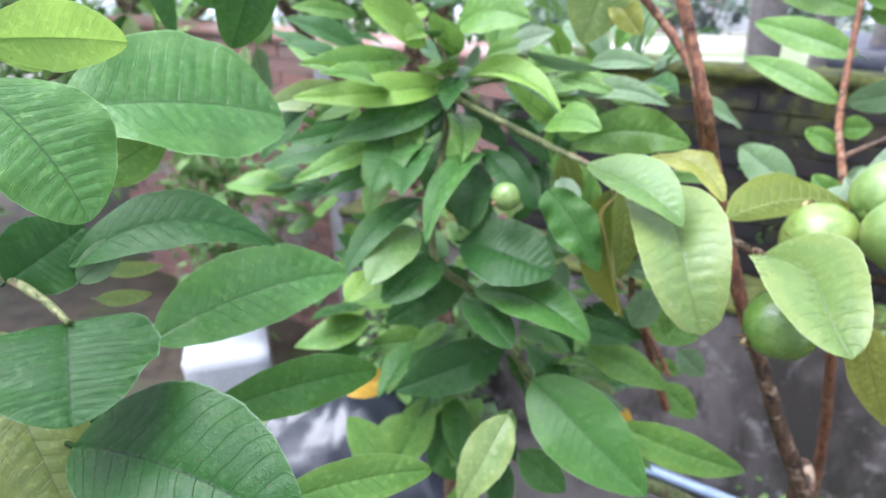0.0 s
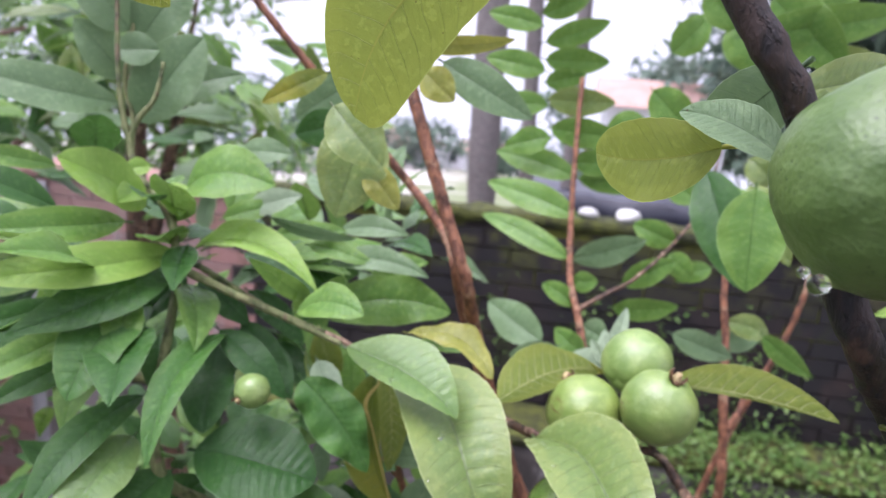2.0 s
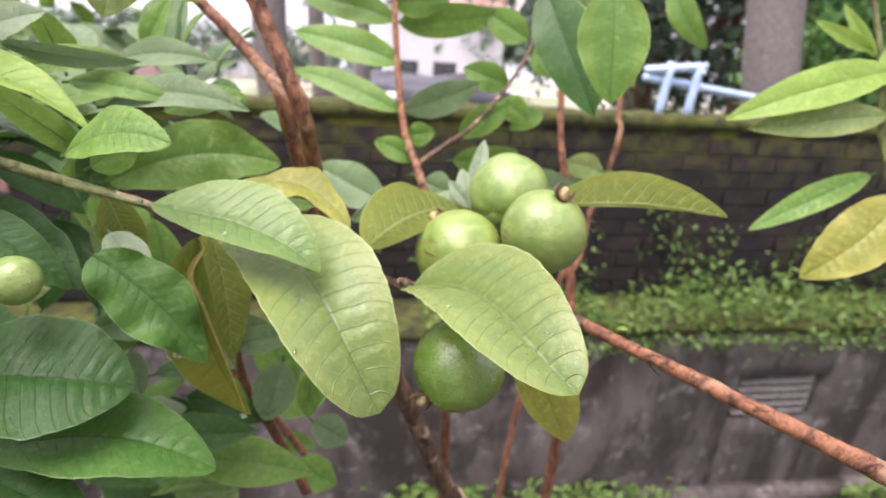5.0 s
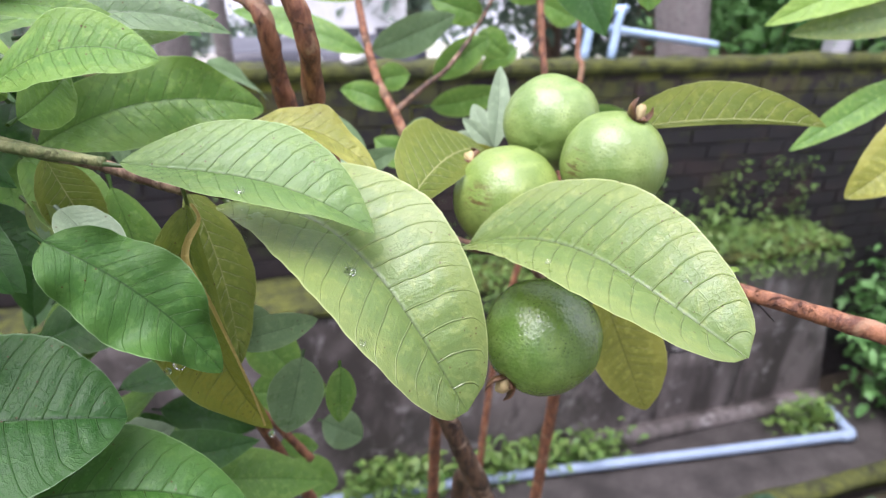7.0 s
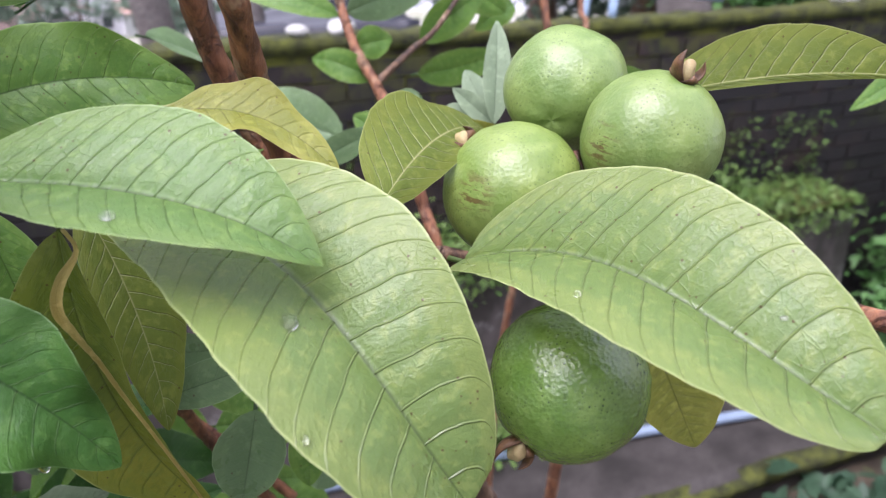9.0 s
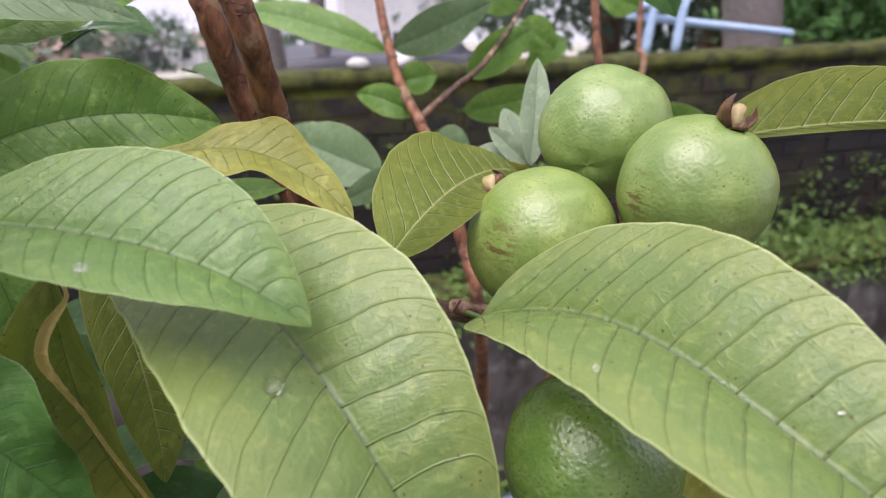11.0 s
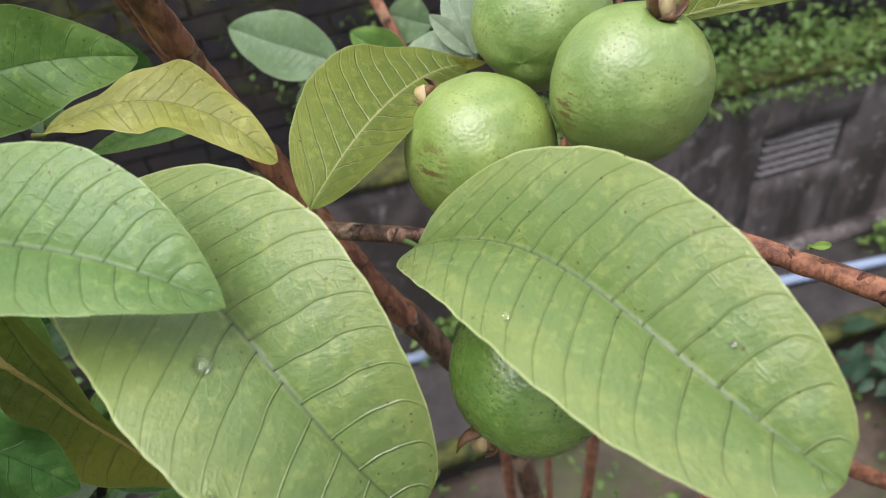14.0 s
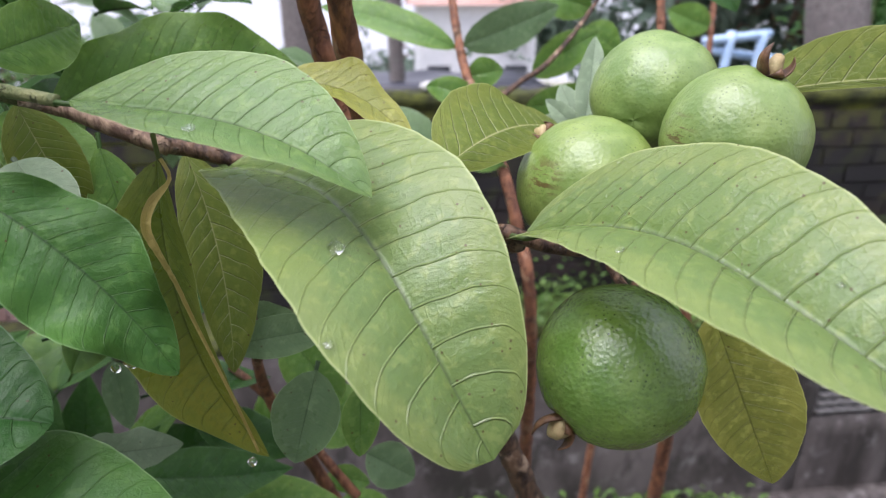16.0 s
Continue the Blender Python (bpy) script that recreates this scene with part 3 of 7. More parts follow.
def leaf_data(span, normal, width, bend=0.05, fold=8.0, side=0.0, asym=0.0, wave=0.03, seed=0, fine=True, pairs=13.0, twist=0.0, tipcurl=0.0, fold_b=None, shape=(0.87, 0.7), bend_b=0.0, side_b=0.0):
    """A blade from the origin along span, its upper face towards normal, quilted between the veins, with a short stalk."""
    length = span.length
    a = span / length
    n = (normal - a * normal.dot(a)).normalized()
    lat = n.cross(a)
    nu, vs = (91, (-1, -0.86, -0.68, -0.5, -0.32, -0.16, -0.05, 0, 0.05, 0.16, 0.32, 0.5, 0.68, 0.86, 1)) if fine else (20, (-1, -0.7, -0.35, -0.06, 0, 0.06, 0.35, 0.7, 1))
    lift, lift_b = math.tan(radians(fold)), math.tan(radians(fold if fold_b is None else fold_b))
    rnd = random.Random(seed)
    ph, ph2 = rnd.uniform(0, 6.3), rnd.uniform(0, 6.3)
    amp = 0.013 * width + 0.0002
    verts, uvs, faces = [], [], []
    for i in range(nu + 1):
        u = i / nu
        hw = 0.5 * width * max(leaf_shape(u, shape), 0.012)
        arc = 4 * u * (1 - u)
        skew = arc * (1 - 2 * u) * 1.5
        c = a * (length * u) + n * (length * (bend * arc + bend_b * skew - tipcurl * u ** 4)) + lat * (length * (side * arc + side_b * skew))
        tw = radians(twist) * (u - 0.4)
        l2, n2 = lat * math.cos(tw) + n * math.sin(tw), n * math.cos(tw) - lat * math.sin(tw)
        for v in vs:
            w = hw * ((1 + asym) if v > 0 else (1 - asym))
            av = abs(v)
            quilt = abs(math.sin(math.pi * (pairs * (u - (0.185 - 0.12 * u) * av ** 1.05 - 0.04 * av ** 6) + (0.86 if v > 0 else 0.5)))) - 0.6
            h = (lift_b if v > 0 else lift) * av * w * (1 - 0.25 * av) + amp * quilt * min(1.0, 3.5 * av) * (1 - av ** 4) * min(1.0, 6 * u * (1 - u) * 2)
            h += wave * width * (av ** 2) * (math.sin(9.0 * u + ph + (0.8 if v > 0 else 0)) + 0.5 * math.sin(21.0 * u + ph2)) * min(1, 4 * (1 - u)) * min(1, 5 * u)
            h -= 0.012 * width * max(0.0, 1 - av / 0.1)
            ruffle = 1 + 0.7 * max(0.0, wave - 0.06) * math.sin(12 * u + ph) * av + 0.007 * math.sin(37 * u + ph) * av + 0.005 * math.sin(83 * u + ph2) * av
            verts.append(c + l2 * (v * w * ruffle) + n2 * h)
            uvs.append((u, 0.5 + 0.5 * v))
    k = len(vs)
    for i in range(nu):
        for j in range(k - 1):
            p = i * k + j
            faces.append((p, p + 1, p + k + 1, p + k))
    # stalk: a thin tapering rod behind the blade's foot
    r, back, sides = max(0.0009, 0.016 * width), -a * (0.07 * length) - n * (0.02 * length), 6
    o = len(verts)
    rib = [(back, r * 1.2)]
    for i in range(9):
        u = 0.085 * i
        arc = 4 * u * (1 - u)
        skew = arc * (1 - 2 * u) * 1.5
        rib.append((a * (length * u) + n * (length * (bend * arc + bend_b * skew - tipcurl * u ** 4) - 0.014 * width) + lat * (length * (side * arc + side_b * skew)), r * (1 - 0.1 * i)))
    for q, rr in rib:
        for s in range(sides):
            g = 2 * math.pi * s / sides
            verts.append(q + lat * (rr * math.cos(g)) + n * (rr * math.sin(g) - 1.15 * rr))
            uvs.append((0.5, 0.5))
    for i in range(len(rib) - 1):
        for s in range(sides):
            p, q = o + i * sides + s, o + i * sides + (s + 1) % sides
            faces.append((p, q, q + sides, p + sides))
    return verts, faces, uvs


def leaf(parent, kind, base, tip, normal, width, bend=0.05, fold=8.0, side=0.0, asym=0.0, wave=0.03, fine=True, label="", twist=0.0, tipcurl=0.0, fold_b=None, shape=(0.87, 0.7), bend_b=0.0, side_b=0.0):
    b, t = Vector(base), Vector(tip)
    verts, faces, uvs = leaf_data(t - b, Vector(normal), width, bend, fold, side, asym, wave, len(PLACES), fine, 13.0, twist, tipcurl, fold_b, shape, bend_b, side_b)
    return hang("leaf", data_mesh("leaf", verts, faces, LEAF[kind], uvs), b, parent, label)


def ribbon(parent, kind, normal, label, *knots):
    """A thin curled strip of dry leaf. knots: x, y, z, half width, twist in degrees."""
    pts = [Vector(k[:3]) for k in knots]
    verts, uvs, faces = [], [], []
    rows = 0
    for i in range(len(pts) - 1):
        p0, p1, p2, p3 = pts[max(i - 1, 0)], pts[i], pts[i + 1], pts[min(i + 2, len(pts) - 1)]
        for j in range(6 + (i == len(pts) - 2)):
            t = j / 6
            c = 0.5 * ((2 * p1) + (p2 - p0) * t + (2 * p0 - 5 * p1 + 4 * p2 - p3) * t * t + (3 * p1 - p0 - 3 * p2 + p3) * t ** 3)
            d = (p2 - p0).normalized() * (1 - t) + (p3 - p1).normalized() * t
            w = knots[i][3] * (1 - t) + knots[i + 1][3] * t
            g = radians(knots[i][4] * (1 - t) + knots[i + 1][4] * t)
            n = (Vector(normal) - d * Vector(normal).dot(d)).normalized()
            lat = n.cross(d).normalized()
            lat, n = lat * math.cos(g) + n * math.sin(g), n * math.cos(g) - lat * math.sin(g)
            for q in (-1, -0.5, 0, 0.5, 1):
                verts.append(c + lat * (w * q) + n * (w * (0.55 * q * q - 0.2 + 0.1 * math.sin(9 * rows * 0.3 + q))) - pts[0])
                uvs.append((rows / (6 * len(pts)), 0.5 + 0.42 * q))
            rows += 1
    for i in range(rows - 1):
        for j in range(4):
            p = i * 5 + j
            faces.append((p, p + 1, p + 6, p + 5))
    return hang("leaf_margin", data_mesh("leaf_margin", verts, faces, LEAF[kind], uvs), pts[0], parent, label)


def guava(parent, kind, centre, radius, axis, label, long=1.0, calyx="brown", stalk=True, lumpy=0.02):
    """A guava: round body with faint ribs, a sunken eye, and the dry calyx as a part of its own."""
    ax = Vector(axis).normalized()
    x = Vector((-0.8, 0.55, 0.12))
    x = (x - ax * x.dot(ax)).normalized()
    y = ax.cross(x)
    verts, faces = [], []
    nu, nv = 96, 64
    sd = len(PLACES) * 3.3
    for j in range(nv + 1):
        th = math.pi * j / nv
        for i in range(nu):
            ph = 2 * math.pi * i / nu
            r = 1 + 0.012 * math.cos(5 * ph + sd) * math.sin(th) + 0.008 * math.cos(3 * ph)
            o = x * (math.sin(th) * math.cos(ph)) + y * (math.sin(th) * math.sin(ph)) + ax * (math.cos(th) * long)
            r += lumpy * noise.noise(o * 2.3 + Vector((sd, 0, 0))) + 0.35 * lumpy * noise.noise(o * 7 + Vector((0, sd, 0))) + 0.04 * lumpy * noise.noise(o * 21)
            r -= 0.1 * math.exp(-(th / 0.16) ** 2) + 0.06 * math.exp(-((math.pi - th) / 0.2) ** 2)
            verts.append(o * (r * radius))
    for j in range(nv):
        for i in range(nu):
            a, b = j * nu + i, j * nu + (i + 1) % nu
            faces.append((a, a + nu, b + nu, b))
    ob = hang("guava_fruit", data_mesh("guava_fruit", verts, faces, FRUIT[kind]), Vector(centre), parent, label)
    # calyx: five curled dry sepals round a dark eye
    m1 = M_CALYX if calyx == "brown" else M_CALYX_TAN
    base = ax * (radius * 0.93 * long)
    v2, f2 = [], []
    rnd = random.Random(int(sd * 10))
    size = radius * (0.28 if calyx == "brown" else 0.34)
    for s, (tall, wide) in enumerate(((1.5, 0.46), (0.6, 0.4), (1.15, 0.42), (0.5, 0.35))):
        g = 2 * math.pi * (s + rnd.uniform(-0.15, 0.15)) / 4
        out = x * math.cos(g) + y * math.sin(g)
        across = ax.cross(out)
        o0, k = len(v2), 9
        h, ww = size * tall, size * wide
        for i in range(k + 1):
            u = i / k
            c = base + out * (size * (0.5 + 0.42 * math.sin(2.6 * u))) + ax * (h * u)
            w = ww * (1 - u ** 1.7) + 0.04 * ww
            for q in (-1, 0, 1):
                v2.append(c + across * (w * q) - out * (0.3 * w * q * q))
            for q in (1, 0, -1):
                v2.append(c + across * (w * 0.9 * q) - out * (0.3 * w * q * q + 0.3 * ww * (1 - 0.6 * u)))
        for i in range(k):
            for q in range(6):
                a, b = o0 + i * 6 + q, o0 + i * 6 + (q + 1) % 6
                f2.append((a, b, b + 6, a + 6))
        f2.append(tuple(o0 + k * 6 + q for q in range(6)))
    if calyx == "tan":
        up = (Vector((0, 0, 1)) - ax * ax.z).normalized()
        right = up.cross(ax)
        bm = bmesh.new()
        for dx, dy, sx, sy, rise, tilt in ((-0.02, 0.3, 0.2, 0.14, 0.1, 0.2), (-0.42, -0.04, 0.14, 0.2, 0.05, 0.1), (0.42, 0.1, 0.26, 0.15, 0.12, -0.5), (0.2, -0.2, 0.2, 0.1, 0.08, -0.25), (0.05, 0.5, 0.06, 0.12, 0.12, 0.0)):
            r = bmesh.ops.create_icosphere(bm, subdivisions=3, radius=1.0)
            for v in r["verts"]:
                q = v.co + Vector(noise.noise_vector(v.co * 1.7 + Vector((dx * 9, dy * 9, 0)))) * 0.32 + Vector(noise.noise_vector(v.co * 5.0)) * 0.09
                lx, ly = q.x * math.cos(tilt) - q.y * math.sin(tilt) * sy / sx, q.x * math.sin(tilt) * sx / sy + q.y * math.cos(tilt)
                v.co = right * ((dx * 0.62 + lx * sx * 0.72) * radius) + up * ((dy * 0.62 + ly * sy * 0.72) * radius) + base * 1.0 + ax * ((rise + q.z * 0.1) * radius)
        hang("calyx", mesh_of(bm, "calyx", m1), Vector(centre), ob, "torn brown calyx")
    else:
        hang("calyx", data_mesh("calyx", v2, f2, m1), Vector(centre), ob, "dry brown curled calyx")
    bm = bmesh.new()
    bmesh.ops.create_icosphere(bm, subdivisions=3, radius=size * (0.5 if calyx == "tan" else 0.5))
    for v in bm.verts:
        v.co += Vector(noise.noise_vector(v.co * (2.4 / size))) * size * 0.12
        v.co += ax * (v.co.dot(ax) * 0.5)
    if calyx == "tan":
        hang("calyx_eye", mesh_of(bm, "calyx_eye", M_CALYX_DARK), Vector(centre) + base * 0.97, ob, "dark sunken eye")
    else:
        hang("calyx_eye", mesh_of(bm, "calyx_eye", M_KNOB), Vector(centre) + base * 1.08, ob, "tan knob of the calyx")
    return ob


def drop(parent, at, r, flat=0.6, normal=(0, 0, 1)):
    bm = bmesh.new()
    bmesh.ops.create_icosphere(bm, subdivisions=3, radius=r)
    for v in bm.verts:
        v.co.z *= flat if v.co.z < 0 else flat * 0.9
        v.co += Vector(noise.noise_vector(v.co * (1.1 / r) + Vector(at) * 90)) * r * 0.14
    return hang("water_drop", mesh_of(bm, "water_drop", M_WATER), at, parent, "clear rain drop", Vector(normal).to_track_quat("Z", "Y").to_matrix())


def scatter_leaves(name, spots, size, material, seed, droop=0.3):
    """Many small folded leaves in one mesh. spots: places; each gets one leaf of about that size, turned at random."""
    rnd = random.Random(seed)
    verts, faces = [], []
    for p in spots:
        L = size * rnd.uniform(0.6, 1.3)
        g, el = rnd.uniform(0, 2 * math.pi), rnd.uniform(-0.7, 0.6) - droop
        a = Vector((math.cos(g) * math.cos(el), math.sin(g) * math.cos(el), math.sin(el)))
        lat = a.cross(Vector((0, 0, 1)) + Vector((rnd.uniform(-.6, .6), rnd.uniform(-.6, .6), 0))).normalized()
        n = lat.cross(a)
        w = L * rnd.uniform(0.2, 0.32)
        o = len(verts)
        p = Vector(p)
        verts += [p, p + a * L * 0.35 + lat * w * 0.9 + n * w * 0.3, p + a * L * 0.75 + lat * w * 0.7 + n * w * 0.15 - n * L * 0.05, p + a * L - n * L * 0.15,
                  p + a * L * 0.75 - lat * w * 0.7 + n * w * 0.15 - n * L * 0.05, p + a * L * 0.35 - lat * w * 0.9 + n * w * 0.3, p + a * L * 0.5 - n * L * 0.01]
        faces += [(o, o + 1, o + 6), (o + 1, o + 2, o + 6), (o + 2, o + 3, o + 6), (o + 3, o + 4, o + 6), (o + 4, o + 5, o + 6), (o + 5, o, o + 6)]
    return data_mesh(name, verts, faces, material, None, True)


def leaf_cloud(parent, centre, radii, count, length, seed, kinds, fine=False):
    """Leaves of one twiggy clump, each a part, pointing outwards and drooping a little."""
    rnd = random.Random(seed)
    for i in range(count):
        d = Vector((rnd.gauss(0, 1), rnd.gauss(0, 1), rnd.gauss(0, 0.8))).normalized()
        f = rnd.uniform(0.25, 1.0) ** 0.6
        base = Vector(centre) + Vector((d.x * radii[0], d.y * radii[1], d.z * radii[2])) * f
        out = (d + Vector((rnd.uniform(-.5, .5), rnd.uniform(-.5, .5), rnd.uniform(-.7, .3)))).normalized()
        ln = length * rnd.uniform(0.6, 1.15)
        up = Vector((rnd.uniform(-.5, .5), rnd.uniform(-.8, .2), 1.0))
        leaf(parent, rnd.choice(kinds), base, base + out * ln, up, ln * rnd.uniform(0.38, 0.52), rnd.uniform(0.02, 0.12), rnd.uniform(4, 18), rnd.uniform(-.05, .05), fine=fine, shape=(0.83, 0.92))


# ---- the large structure ----
# The boundary wall runs along its own line: s along it, n across it (away from the garden), z up.
WALL = pose(0, 0, 0, 0, 0, -30.70)
WALL_TURN = WALL.to_3x3()
GROUND = -1.05


def wall_place(s, n, z=0.0):
    return WALL @ Vector((s, n, z))


def ground_height(x, y):
    r = math.hypot(x, y)
    bumps = 0.035 * noise.noise(Vector((x * 1.7, y * 1.7, 0))) + 0.015 * noise.noise(Vector((x * 6, y * 6, 2)))
    return GROUND + bumps * (1 if r < 8 else 0) - max(0.0, r - 9.0) * 0.135


verts, faces = [], []
rings = [0.0] + [0.16 * i for i in range(1, 42)] + [7.5, 9, 11, 14, 18, 24, 32, 45, 70, 120, 250, 600, 1500, 4000]
SECT = 120
for i, r in enumerate(rings):
    for k in range(SECT):
        a = 2 * math.pi * k / SECT
        x, y = 1.2 + r * math.cos(a), 1.0 + r * math.sin(a)
        verts.append((x, y, ground_height(x, y)))
for i in range(len(rings) - 1):
    for k in range(SECT):
        a, b = i * SECT + k, i * SECT + (k + 1) % SECT
        faces.append((a, a + SECT, b + SECT, b))


def ground_material():
    n = Nodes("ground_soil_and_far_land")
    p = n.world_place()
    t = n.noise(p, 5.0, 8.0, 0.65)
    soil = n.mix(n.ramp(t, (0.35, 0.0), (0.66, 1.0)), (0.03, 0.024, 0.017), (0.09, 0.07, 0.048))
    soil = n.mix(n.ramp(n.noise(p, 1.7, 5.0), (0.5, 0.0), (0.6, 0.7)), soil, (0.05, 0.075, 0.02))
    sep = n.nodes.new("ShaderNodeSeparateXYZ")
    n.put(sep.inputs[0], p)
    far = n.math("DIVIDE", n.math("ADD", n.math("MULTIPLY", sep.outputs[0], 0.5105), n.math("SUBTRACT", n.math("MULTIPLY", sep.outputs[1], 0.86), 4.0)), 2.0, clamp=True)
    road = n.mix(n.ramp(n.noise(p, 0.12, 5.0), (0.45, 0.0), (0.55, 1.0)), (0.42, 0.39, 0.37), (0.16, 0.19, 0.09))
    n.bump(t, 0.6, 0.02)
    return n.surface(n.mix(far, soil, road), 0.7, 0.3)


lone("ground", data_mesh("ground", verts, faces, ground_material()), (0, 0, 0), "dark wet garden soil, falling away to pale open land beyond", "ground", kind="structure")

# Boundary wall: core, bricks proud of the recessed joints, mossy coping.
W0, W1, WN, WTOP = -4.6, 6.2, 2.87, 0.955
SPLIT = -1.3
wall = thing("wall_boundary", wall_place(0, WN + 0.1, GROUND), "old brick boundary wall, black with mould, faded pink further along, moss on its top", "wall", kind="structure")
hang("core", mesh_of(box_bm(W0, SPLIT, WN + 0.012, WN + 0.23, GROUND - 0.1, WTOP), "core", M_MORTAR_PINK, False), (0, 0, 0), wall, "", WALL_TURN)
hang("core", mesh_of(box_bm(SPLIT, W1, WN + 0.012, WN + 0.115, GROUND - 0.1, WTOP + 0.03), "core", M_MORTAR, False), (0, 0, 0), wall, "", WALL_TURN)


def coping_shape(v):
    if v.co.z > WTOP + 0.05:
        v.co.z += 0.018 * noise.noise(Vector((v.co.x * 9, v.co.y * 9, 0)))
        v.co.y += 0.012 * noise.noise(Vector((v.co.x * 7, 5, 0)))


hang("coping", mesh_of(rough_box(SPLIT, W1, WN - 0.012, WN + 0.125, WTOP + 0.026, WTOP + 0.08, 0.03, 0.008, 3.0, coping_shape), "coping", M_MOSS), (0, 0, 0), wall, "yellow-green mossy coping", WALL_TURN)
hang("coping", mesh_of(rough_box(W0, SPLIT, WN - 0.01, WN + 0.24, WTOP, WTOP + 0.05, 0.1, 0.008, 5.0), "coping", M_BRICK_PINK), (0, 0, 0), wall, "faded pink brick coping", WALL_TURN)

# Concrete pilaster on the pink stretch.
hang("pilaster", mesh_of(rough_box(-2.52, -2.36, WN - 0.05, WN + 0.05, GROUND, WTOP - 0.02, 0.08, 0.006, 8.0), "pilaster", M_PILASTER), (0, 0, 0), wall, "grey cement pilaster", WALL_TURN)

# Low rendered wall in front, with a walled-up vent; its end leans outwards at the foot.
LOW_TOP, LOW_BOT, LOW_N, LOW_END = 0.13, -0.95, 2.555, 2.83


def low_end(v):
    if v.co.x > LOW_END - 0.35:
        v.co.x += (LOW_TOP - v.co.z) * 0.2 * min(1.0, (v.co.x - LOW_END + 0.35) / 0.35)


low = thing("low_wall", wall_place(1.2, LOW_N + 0.15, LOW_BOT), "low grey cement-rendered wall with damp stains in front of the brick wall", "wall", kind="structure")
V0, V1, VZ0, VZ1 = 1.89, 2.39, -0.40, -0.14
hang("body", mesh_of(rough_box(-2.2, V0, LOW_N, WN + 0.008, LOW_BOT, LOW_TOP, 0.09, 0.008, 11.0), "body", M_PLASTER), (0, 0, 0), low, "", WALL_TURN)
hang("body", mesh_of(rough_box(V1, LOW_END, LOW_N, WN + 0.008, LOW_BOT, LOW_TOP, 0.09, 0.008, 12.0, low_end), "body", M_PLASTER), (0, 0, 0), low, "", WALL_TURN)
hang("body", mesh_of(rough_box(V0, V1, LOW_N + 0.001, WN + 0.008, LOW_BOT, VZ0, 0.09, 0.008, 13.0), "body", M_PLASTER), (0, 0, 0), low, "", WALL_TURN)
hang("body", mesh_of(rough_box(V0, V1, LOW_N + 0.001, WN + 0.008, VZ1, LOW_TOP, 0.09, 0.008, 14.0), "body", M_PLASTER), (0, 0, 0), low, "", WALL_TURN)
hang("vent_block", mesh_of(rough_box(V0 + 0.0, V1 - 0.04, LOW_N + 0.035, LOW_N + 0.2, VZ0, VZ1 - 0.02, 0.06, 0.006, 15.0), "vent_block", M_BLOCK_OLD), (0, 0, 0), low, "pale rough block in the vent", WALL_TURN)


def scallop(v):
    v.co.z += 0.012 * abs(math.sin((v.co.x - V0) * 55.0)) - 0.006


for k in range(5):
    z = VZ0 + 0.02 + 0.045 * k
    hang("slat", mesh_of(rough_box(V0 + 0.03, V1 - 0.07, LOW_N + 0.016, LOW_N + 0.05, z, z + 0.02, 0.012, 0.002, 61.0 + k, scallop), "slat", M_BLOCK_OLD), (0, 0, 0), low, "scalloped concrete slat", WALL_TURN)
hang("moss_skirt", mesh_of(rough_box(-2.2, LOW_END, LOW_N - 0.015, LOW_N + 0.29, LOW_TOP - 0.01, LOW_TOP + 0.03, 0.05, 0.014, 17.0), "moss_skirt", M_MOSS), (0, 0, 0), low, "green moss on the ledge", WALL_TURN)

# Foot of the low wall and the slab with the pipe.
slab = lone("slab", mesh_of(rough_box(-1.2, 3.35, 1.97, 2.56, GROUND - 0.1, -0.87, 0.08, 0.012, 21.0), "slab", M_SLAB), (0, 0, 0), "wet concrete slab with mossy edge along the low wall", "slab", kind="structure", turn=WALL_TURN)
lone("slab_moss", mesh_of(rough_box(-0.4, 3.3, 1.93, 2.02, -0.93, -0.862, 0.04, 0.016, 24.0), "slab_moss", M_MOSS), (0, 0, 0), "green moss along the front edge of the slab", "moss", kind="structure", turn=WALL_TURN)
kerb = lone("plinth", mesh_of(rough_box(1.15, 3.0, 2.47, 2.565, -0.9, -0.80, 0.07, 0.008, 22.0), "plinth", M_PLASTER), (0, 0, 0), "pale worn plinth at the foot of the low wall", "plinth", kind="structure", turn=WALL_TURN)

pipe = thing("drain_pipe", wall_place(2.0, 2.26, -0.86), "grey-blue plastic water pipe lying on the wet slab", "pipe")
for name, knots in (("pipe_run", ((-0.6, 2.52), (0.2, 2.505), (1.0, 2.425), (1.9, 2.315), (2.86, 2.205))), ("pipe_end", ((2.9, 2.22), (2.93, 2.32), (2.95, 2.42)))):
    pts = [wall_place(s, n, -0.838) for s, n in knots]
    at, vv, ff = tube_data(pts, [0.026] * len(pts), 14, 0.03, 0.0)
    hang(name, data_mesh(name, vv, ff, M_PIPE), at, pipe)
at, vv, ff = tube_data([wall_place(2.82, 2.208, -0.838), wall_place(2.885, 2.2, -0.838), wall_place(2.905, 2.235, -0.838)], [0.032] * 3, 14, 0.02, 0.0)
hang("elbow", data_mesh("elbow", vv, ff, M_PIPE), at, pipe)

# Plain unseen wall, added behind the camera to cut sky light from there.
sky_block_wall = thing("wall_sky_block", wall_place(0.5, -2.1, GROUND), "plain unseen wall added behind the camera to block sky light", "wall", kind="structure")
hang("body", mesh_of(rough_box(-4.5, 5.5, -2.3, -2.1, GROUND - 0.1, 3.2, 0.4, 0.006, 51.0), "body", M_BLOCK), (0, 0, 0), sky_block_wall, "", WALL_TURN)

# ---- behind the wall ----
def dir_place(az, dist, z=0.0):
    """A place by compass bearing and distance from the garden corner where the film is taken."""
    return Vector((0.06 + dist * math.sin(radians(az)), 0.2 + dist * math.cos(radians(az)), z))


